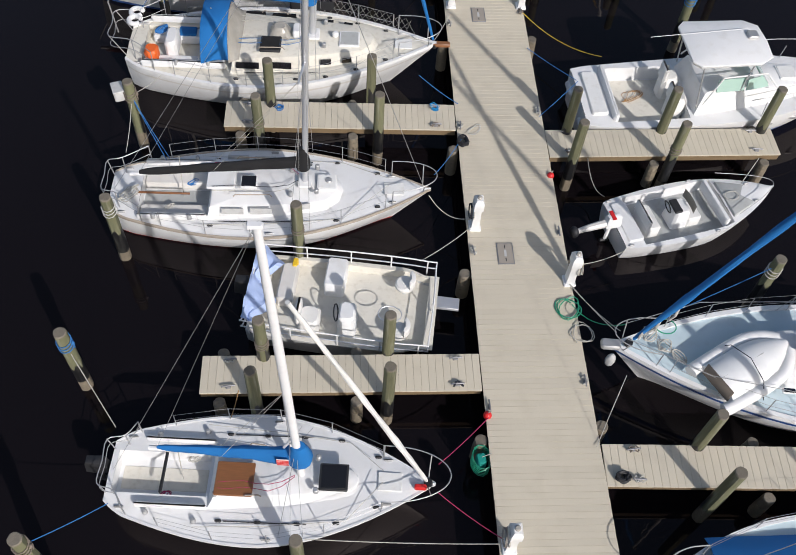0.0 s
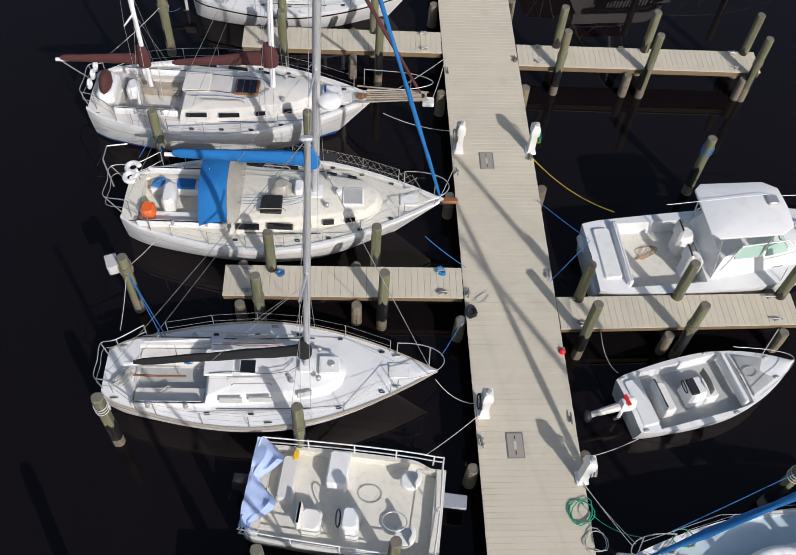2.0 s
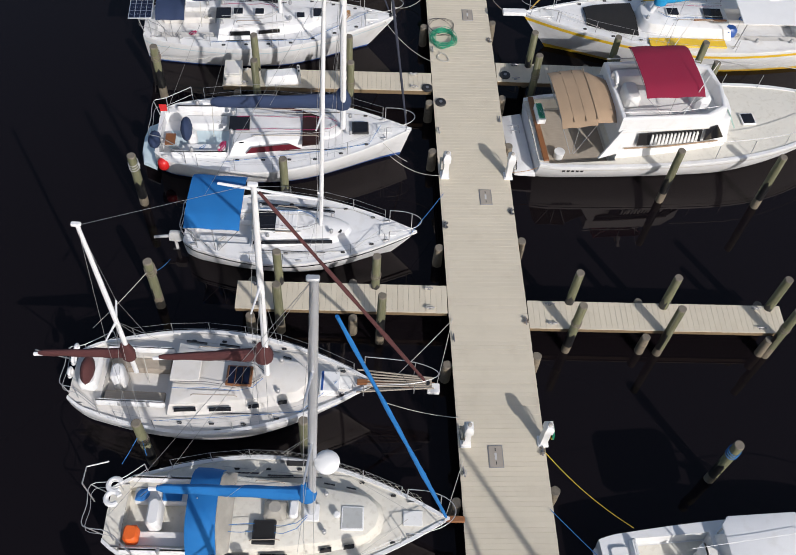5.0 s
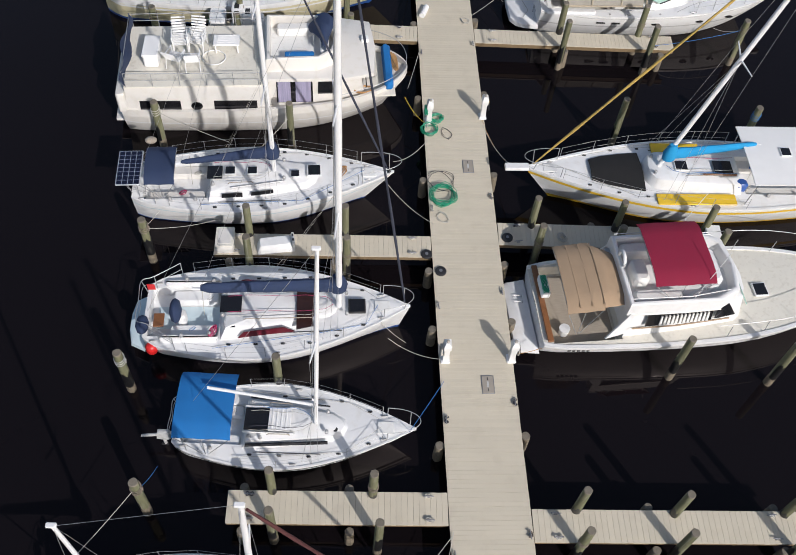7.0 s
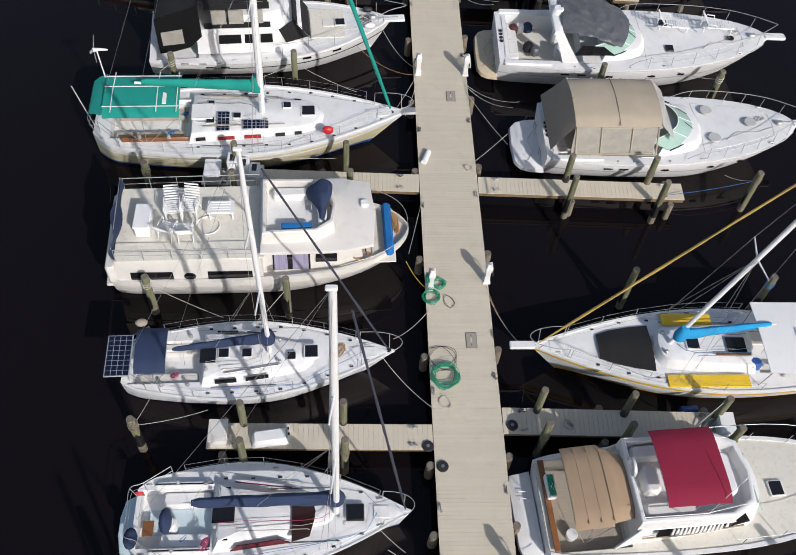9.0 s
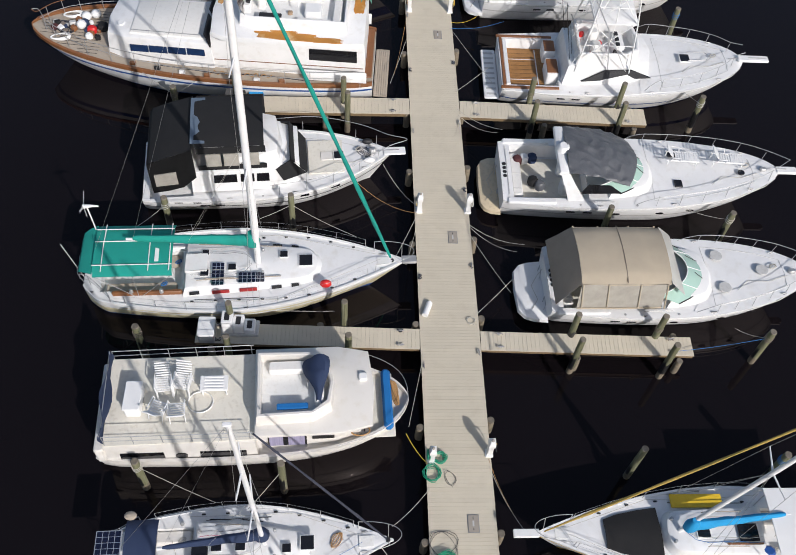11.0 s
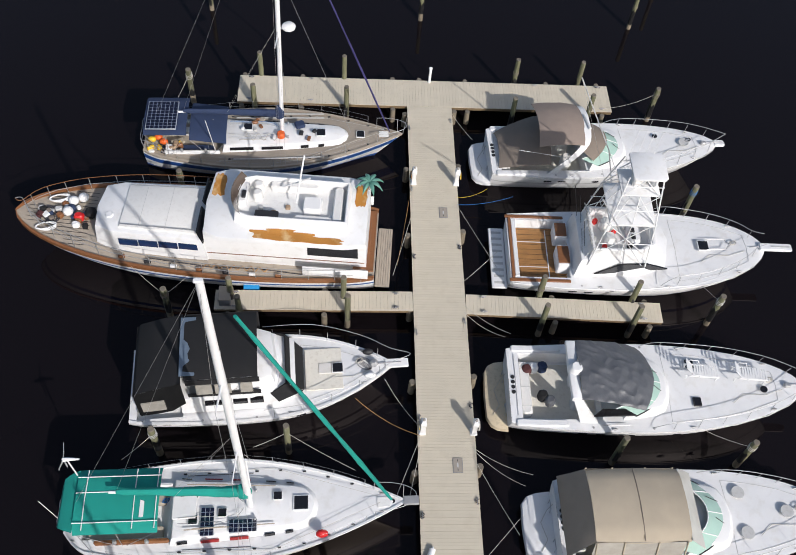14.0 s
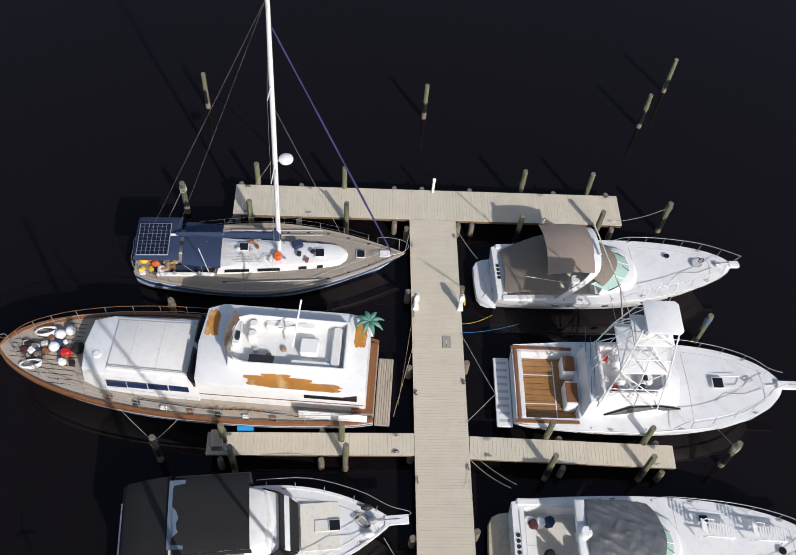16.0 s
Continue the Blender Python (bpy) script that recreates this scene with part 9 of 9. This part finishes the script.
for x, y in ((-0.32, 17.84), (-0.2, 26.87), (0.31, 36.16), (0.38, 45.53), (0.41, 58.31), (0.42, 71.67)):
    c = thing("utility_lid", x, y, DECK, 0, "grey composite utility lid set in the dock boards", "utility lid", "dock utility lids")
    part("frame", box((0, 0, 0.006), (0.42, 0.66, 0.02), bevel=0.004), GALV, c)
    part("lid", box((0, 0, 0.016), (0.37, 0.61, 0.016), bevel=0.005), HATCH, c)
    for s in (0.2, -0.2):
        part("lift_hole", box((0, s, 0.025), (0.025, 0.09, 0.004)), RUBBER, c)
    part("cover_mark", box((0, 0, 0.025), (0.06, 0.2, 0.003)), HULLGREY, c)

for k in range(17):
    y = 9.4 + 4.25 * k
    cleat(-1.12, y, 90 + random.uniform(-8, 8))
    cleat(1.12, y + 0.6, 90 + random.uniform(-8, 8))
for x, y0, y1, a in FINGERS_LEFT + FINGERS_RIGHT:
    s = 1 if x > 0 else -1
    for q in (0.09, 0.9):
        xx = 1.22 * s + (x - 1.22 * s) * q
        dy = math.sin(radians(a)) * (xx - 1.22 * s)
        cleat(xx, y0 + 0.14 + dy, random.uniform(-8, 8))
        cleat(xx, y1 - 0.14 + dy, random.uniform(-8, 8))
for x in (-9.8, -6.5, 6.0, 9.6):
    cleat(x, 79.3, 0)
    cleat(x, 81.0, 0)


def coil(name, x, y, z, r, m, label, turns=7, thick=0.02, flat=1.0):
    c = thing(name, x, y, z, random.uniform(0, 360), label, "hose" if "hose" in label else "rope")
    n = turns * 12
    part("coil", tube([((r * (0.55 + 0.45 * abs(math.sin(t * 0.123)))) * math.cos(t) + 0.04 * math.sin(1.7 * t), flat * (r * (0.55 + 0.45 * abs(math.cos(t * 0.117)))) * math.sin(t), 0.02 + 0.0015 * k + 0.01 * math.sin(t * 2.7)) for k, t in ((k, 2 * math.pi * k / 12) for k in range(n))], thick, 6), m, c)
    return c


coil("hose_coil", -0.68, 44.0, DECK, 0.55, HOSE, "large loose coil of green garden hose on the dock", 12, 0.011)
coil("hose_coil", -0.72, 44.75, DECK, 0.6, ROPEK, "loose dark green hose loops on the dock", 3, 0.008)
coil("hose_coil", -1.02, 47.4, DECK, 0.36, HOSE, "coil of green garden hose beside a pedestal", 8, 0.012)
coil("hose_coil", -0.7, 48.0, DECK, 0.26, HOSE, "round flat green hose reel on the dock", 8, 0.014)
coil("hose_coil", 1.02, 16.2, DECK, 0.34, HOSE, "tangled green hose by the dock edge", 3, 0.014)
coil("rope_coil", 1.25, 15.5, DECK + 0.0, 0.3, ROPEW, "loose white line loops at the dock edge", 2, 0.012)
coil("rope_coil", -1.1, 21.55, DECK, 0.16, RUBBER, "small black coiled line on the dock edge", 8, 0.022)
coil("rope_coil", -0.75, 22.0, DECK, 0.26, HULLGREY, "thin grey line strewn on the dock", 2, 0.007, 0.5)
coil("rope_coil", -1.8, 22.85, DECK, 0.14, BLUEL, "blue coiled dock line on the finger dock", 5, 0.014, 0.6)
coil("rope_coil", 1.56, 11.95, DECK, 0.13, RUBBER, "small black coiled line on the finger dock", 8, 0.022)
coil("rope_coil", -0.35, 47.2, DECK, 0.35, ROPEK, "thin dark line strewn on the dock", 2, 0.007, 0.6)
coil("rope_coil", -0.75, 43.0, DECK, 0.3, ROPEW, "loose grey line loop on the dock", 2, 0.014, 0.7)
coil("rope_coil", -6.1, 22.8, DECK, 0.1, ROPEB, "small blue line coil on the finger dock", 4, 0.012)
coil("rope_coil", 0.9, 54.0, DECK, 0.2, ROPEW, "small loose white line on the dock", 3, 0.012)
for x, y in ((-0.96, 40.6), (-1.42, 41.33), (1.55, 42.1)):
    c = thing("fender_disc", x, y, DECK, 0, "flat black rubber disc lying on the dock", "rubber disc", "rubber discs")
    part("disc", cyl((0, 0, 0), 0.2, 0.07, 20, bev=0.02), RUBBER, c)
    part("hub", cyl((0, 0, 0.068), 0.06, 0.02, 12), GALV, c)
c = thing("white_fender", -0.89, 54.5, DECK + 0.1, 70, "white fender lying on the dock edge", "fender")
part("body", tube([(-0.33, 0, 0), (-0.25, 0, 0), (0.25, 0, 0), (0.33, 0, 0)], 0.13, 12), PLASTIC, c)
part("eye", tube([(0.33, 0, 0), (0.42, 0, 0)], 0.04, 8), PLASTIC, c)

# boarding steps, boxes and carts on the finger docks
st = thing("boarding_steps", -8.5, 53.55, DECK, -1.5, "white moulded boarding steps with three treads", "steps")
for k in range(3):
    s = part("step", box((-0.4 + 0.42 * k, 0, 0.46 - 0.14 * k), (0.44, 0.6, 0.92 - 0.28 * k), bevel=0.04), PLASTIC, st)
    part("tread", box((-0.4 + 0.42 * k, 0, 0.925 - 0.28 * k), (0.2, 0.36, 0.012)), RUBBER, s)
part("skirt", box((0.05, 0, 0.07), (1.5, 0.72, 0.14), bevel=0.03), HULLGREY, st)
bx = thing("dock_box", -9.72, 53.3, DECK, 0, "white dock storage box with lid", "dock box")
part("body", box((0, 0, 0.28), (0.62, 0.85, 0.55), bevel=0.05), HULLGREY, bx)
part("lid", box((0, 0, 0.58), (0.66, 0.9, 0.08), bevel=0.03), PLASTIC, bx)
bx = thing("dock_box", -8.5, 41.75, DECK, 0, "low pale dock box with framed lid", "dock box")
part("body", box((0, 0, 0.2), (0.6, 0.8, 0.4), bevel=0.04), GELC, bx)
part("lid", box((0, 0, 0.42), (0.64, 0.84, 0.05), bevel=0.02), NONSKIDC, bx)
part("lid_panel", box((0, 0, 0.45), (0.46, 0.64, 0.02), bevel=0.008), GELC, bx)
bx = thing("boarding_steps", -6.75, 41.6, DECK, 8, "white plastic steps tipped over on the finger dock", "steps")
part("side", box((0, 0, 0.2), (1.3, 0.5, 0.4), bevel=0.05, taper=0.85), PLASTIC, bx)
part("step_back", box((0.62, 0, 0.25), (0.1, 0.5, 0.5), bevel=0.03), VINYL, bx)
for k in range(2):
    part("slot", box((0.62, -0.1 + 0.2 * k, 0.505), (0.06, 0.1, 0.012)), RUBBER, bx)
bx = thing("dock_box", 8.75, 41.95, DECK, -2, "white storage box and hose heap at the finger end", "dock box")
part("body", box((0.25, 0, 0.25), (0.5, 0.8, 0.5), bevel=0.06), PLASTIC, bx)
part("lid", box((0.25, 0, 0.52), (0.54, 0.84, 0.06), bevel=0.03), PLASTIC, bx)
part("hose_heap", tube([(-0.3 + 0.25 * math.cos(t), 0.25 * math.sin(1.1 * t), 0.05 + 0.01 * t) for t in (k * 0.5 for k in range(50))], 0.025, 5), GALV, bx)
bx = thing("dock_box", -9.85, 66.28, DECK, 0, "dark grey storage box at the finger end", "dock box")
part("body", box((0, 0, 0.25), (0.5, 0.75, 0.5), bevel=0.04), GALV, bx)
part("lid", box((0, 0, 0.52), (0.54, 0.8, 0.06), bevel=0.02), HATCH, bx)
coil("rope_coil", 3.55, 42.1, DECK, 0.2, ROPEW, "small pale line coil on the finger dock", 6, 0.018, 0.7)
sg_ = thing("marker_post", 0.06, 81.0, DECK, 0, "short white marker post at the dock end", "post")
part("post", box((0, 0, 0.5), (0.14, 0.1, 1.0), bevel=0.03), PLASTIC, sg_)
part("post_head", box((0, 0, 1.05), (0.18, 0.14, 0.12), bevel=0.03), PLASTIC, sg_)
tr = thing("crab_trap", -1.38, 12.5, 0.55, 10, "green wire crab trap hanging at the dock side", "crab trap")
for k in range(6):
    part("hoop", tube([(0.2 * math.cos(t), 0.28 * math.sin(t), 0.08 * k) for t in (q * math.pi / 6 for q in range(13))], 0.01, 5), HOSE, tr)
part("bait_box", box((0, 0, 0.2), (0.2, 0.25, 0.3), bevel=0.03), GREEN, tr)
part("hanger", tube([(0, 0, 0.4), (0.2, 0, 0.5)], 0.01, 5), ROPEW, tr)
for x, y, z in ((-1.18, 13.45, 1.08), (1.17, 20.4, 1.08)):
    c = thing("marker_buoy", x, y, z - 0.08, 0, "small red float at the dock edge", "buoy")
    part("float", ball((0, 0, 0), (0.1, 0.1, 0.1)), RED, c)
    part("loop", tube([(0, 0, 0.08), (0.05, 0.05, 0.14)], 0.01, 5), ROPEW, c)
bd = thing("bird_box", -10.25, 22.45, 1.75, 20, "grey box fixed to a mooring pile", "box")
part("body", box((0, 0, 0.15), (0.28, 0.4, 0.3), bevel=0.03), HULLGREY, bd)
part("lid", box((0, 0, 0.31), (0.3, 0.42, 0.03), bevel=0.01), HULLGREY, bd)

# rope turns round the piles
for k, (x, y) in enumerate(OUTER_PILES):
    m = (TAUPE, HULLGREY, ROPEB, TAUPE, ROPEW)[k % 5]
    c = thing("pile_lashing", x, y, 1.75, 0, ("blue" if k % 5 == 2 else "weathered") + " rope turns lashed round a mooring pile", "rope", "pile lashings")
    part("lashing", tube([(0.165 * math.cos(t), 0.165 * math.sin(t), 0.018 * t + 0.04 * math.sin(t)) for t in (q * math.pi / 6 for q in range(40))], 0.013, 5), m, c)
    part("knot", ball((0.17, 0, 0.2), (0.035, 0.05, 0.07)), m, c)
for k, (x, y) in enumerate(SLIP_PILES_SOUTH + SLIP_PILES_NORTH):
    if k % 4 == 1:
        c = thing("pile_lashing", x, y, 1.5, 40 * k, "weathered brown rope turns lashed round a mooring pile", "rope", "pile lashings")
        part("lashing", tube([(0.152 * math.cos(t), 0.152 * math.sin(t), 0.016 * t) for t in (q * math.pi / 6 for q in range(30))], 0.012, 5), TAUPE, c)

# ---- mooring lines ----
LINE_NAMES = {"white_rope": "white", "blue_rope": "blue", "red_rope": "dark red", "yellow_rope": "yellow", "orange_rope": "rusty orange", "green_hose": "green"}


def line(a, b, drop, m):
    ob = new("mooring_line", finish("mooring_line", tube(sag(a, b, drop, 12), 0.0105, 5), m))
    return tagged(ob, LINE_NAMES[m.name] + " mooring line between a boat and the dock", "rope", "mooring lines")


line((-9.13, 11.60, 1.00), (-10.32, 10.46, 2.00), 0.05, ROPEB)
line((-2.35, 12.25, 1.20), (-1.12, 13.42, 1.06), 0.1, ROPER)
line((-2.41, 11.64, 1.20), (-1.12, 10.68, 1.06), 0.1, ROPER)
line((-5.13, 10.79, 1.00), (-1.12, 10.59, 1.06), 0.1, ROPEW)
line((-9.15, 13.19, 1.20), (-10.29, 14.81, 1.70), 0.03, ROPEW)
line((-6.75, 13.39, 1.20), (-6.66, 14.12, 1.00), 0.05, ROPEO)
line((-2.16, 19.46, 1.30), (-1.12, 18.91, 1.06), 0.35, ROPEW)
line((-2.00, 20.06, 1.40), (-1.12, 21.67, 1.06), 0.1, ROPEB)
line((-9.91, 22.33, 1.90), (-8.84, 20.76, 1.20), 0.08, ROPEB)
line((-9.91, 22.33, 1.85), (-8.92, 20.71, 1.20), 0.03, ROPEB)
line((-9.91, 22.33, 1.80), (-9.96, 20.87, 1.30), 0.1, ROPEW)
line((-2.45, 17.65, 0.95), (-1.12, 18.62, 1.06), 0.08, ROPEW)
line((-2.21, 23.76, 1.40), (-1.12, 22.98, 1.06), 0.05, ROPEB)
line((6.41, 20.28, 0.85), (7.06, 21.06, 1.00), 0.03, ROPEW)
line((2.82, 18.10, 0.75), (1.12, 17.46, 1.06), 0.2, ROPEW)
line((2.62, 19.94, 0.70), (2.28, 21.03, 1.00), 0.3, ROPEW)
line((2.35, 23.84, 1.20), (1.12, 25.34, 1.06), 0.03, ROPEB)
line((2.39, 23.80, 1.20), (1.12, 22.52, 1.06), 0.03, ROPEB)
line((3.21, 24.73, 1.30), (1.12, 27.06, 1.06), 0.3, ROPEY)
line((1.91, 15.25, 1.50), (1.12, 16.96, 1.06), 0.05, ROPEW)
line((2.00, 15.29, 1.50), (1.12, 16.93, 1.06), 0.1, ROPEW)
line((2.11, 15.40, 1.60), (1.12, 16.30, 1.06), 0.35, HOSE)
line((2.05, 14.30, 1.20), (1.12, 12.65, 1.06), 0.1, ROPEW)
line((2.83, 15.53, 1.60), (5.84, 16.68, 2.10), 0.05, ROPEB)
line((-9.39, 23.73, 1.30), (-9.91, 22.33, 1.90), 0.05, ROPEW)
line((-9.74, 27.18, 2.00), (-10.26, 26.60, 1.30), 0.03, ROPEB)
line((-9.74, 27.18, 2.00), (-9.65, 26.82, 1.30), 0.03, ROPEB)
line((-10.17, 32.42, 2.00), (-11.65, 30.68, 1.50), 0.05, ROPEW)
line((-1.85, 28.57, 1.60), (-1.12, 31.34, 1.06), 0.2, ROPEW)
line((-3.25, 28.28, 1.50), (-1.12, 28.01, 1.06), 0.15, ROPEW)
line((-2.95, 29.00, 1.70), (-1.12, 31.28, 1.06), 0.05, ROPEW)
line((-2.31, 34.42, 1.20), (-1.12, 36.24, 1.06), 0.03, ROPEB)
line((-2.87, 37.76, 1.20), (-1.12, 37.06, 1.06), 0.3, ROPEW)
line((2.25, 37.52, 1.00), (1.12, 37.25, 1.06), 0.1, ROPEO)
line((-1.83, 24.81, 1.60), (-1.12, 26.75, 1.06), 0.1, ROPEW)
line((-9.84, 33.42, 1.10), (-10.17, 32.42, 1.80), 0.1, ROPEB)
line((-2.53, 45.28, 1.50), (-1.12, 46.81, 1.06), 0.3, ROPEW)
line((-2.99, 44.67, 1.40), (-1.12, 42.69, 1.06), 0.3, ROPEW)
line((-11.19, 41.72, 1.90), (-10.92, 43.01, 1.30), 0.05, ROPEW)
line((-11.19, 41.72, 1.90), (-8.91, 42.57, 1.30), 0.15, ROPEW)
line((-11.49, 47.32, 1.90), (-8.68, 46.15, 1.50), 0.08, ROPEW)
line((-1.86, 48.96, 1.70), (-1.12, 52.37, 1.06), 0.1, ROPEW)
line((-1.95, 48.81, 1.40), (-1.12, 47.71, 1.06), 0.2, ROPEY)
line((-3.17, 38.47, 1.20), (-2.29, 37.72, 1.00), 0.1, ROPEW)
line((2.16, 45.00, 1.50), (1.12, 47.67, 1.06), 0.35, ROPEW)
line((2.19, 44.94, 1.50), (1.12, 47.95, 1.06), 0.45, ROPEO)
line((3.07, 57.27, 1.40), (1.12, 58.96, 1.06), 0.35, ROPEW)
line((2.72, 55.40, 1.00), (1.12, 58.56, 1.06), 0.1, ROPEW)
line((2.83, 56.10, 1.00), (1.12, 54.27, 1.06), 0.05, ROPEW)
line((-6.43, 47.16, 1.90), (-7.59, 45.98, 1.30), 0.05, ROPEW)
line((11.83, 53.56, 1.30), (12.77, 52.75, 1.90), 0.15, ROPEW)
line((9.09, 52.56, 1.10), (12.77, 52.75, 1.90), 0.1, ROPEB)
line((-1.75, 56.31, 1.70), (-1.12, 59.06, 1.06), 0.15, ROPEW)
line((-2.26, 56.54, 1.70), (-1.12, 59.50, 1.06), 0.1, ROPEW)
line((-2.61, 61.97, 1.60), (-1.12, 60.02, 1.06), 0.3, ROPEW)
line((-3.84, 61.11, 1.40), (-1.12, 59.60, 1.06), 0.45, ROPEO)
line((-6.63, 59.28, 1.90), (-3.82, 57.82, 1.60), 0.1, ROPEW)
line((-6.63, 59.28, 1.90), (-7.98, 58.81, 1.50), 0.05, ROPEW)
line((2.82, 64.21, 1.50), (1.12, 65.77, 1.06), 0.3, ROPEW)
line((3.50, 57.83, 1.20), (1.12, 59.05, 1.06), 0.35, ROPEW)
line((-1.98, 67.98, 1.60), (-1.12, 73.40, 1.06), 0.4, ROPEO)
line((-2.18, 67.50, 1.40), (-1.12, 71.64, 1.06), 0.05, ROPEW)
line((2.94, 67.98, 1.20), (1.12, 72.16, 1.06), 0.05, ROPEW)
line((2.96, 69.33, 1.00), (1.12, 67.41, 1.06), 0.05, ROPEW)
line((2.71, 73.13, 1.20), (1.12, 72.67, 1.06), 0.25, ROPEY)
line((4.00, 72.66, 1.20), (1.12, 72.16, 1.06), 0.2, ROPEB)
line((10.46, 60.09, 1.50), (12.65, 58.82, 1.90), 0.2, ROPEW)
line((-11.99, 59.17, 1.90), (-13.12, 58.19, 1.60), 0.05, ROPEW)
line((-4.70, 54.43, 1.00), (-8.98, 54.43, 1.20), 0.1, ROPEW)
line((9.60, 79.30, 1.06), (12.48, 79.60, 2.00), 0.25, ROPEW)
line((-1.56, 76.41, 1.60), (-1.12, 78.83, 1.06), 0.05, ROPEW)
line((-12.99, 79.95, 2.00), (-13.53, 78.31, 1.60), 0.05, ROPEW)
line((-12.42, 65.89, 1.90), (-14.14, 67.47, 1.80), 0.1, ROPEW)
line((-12.42, 65.89, 1.90), (-11.24, 67.63, 1.60), 0.1, ROPEW)
line((1.13, 63.66, 1.50), (1.12, 65.46, 1.06), 0.1, ROPEW)
line((3.07, 64.32, 1.60), (1.12, 66.17, 1.06), 0.25, ROPEW)
line((1.12, 78.75, 1.06), (2.18, 76.51, 1.20), 0.1, ROPEW)
line((11.13, 69.34, 1.40), (12.95, 66.03, 1.90), 0.05, ROPEW)
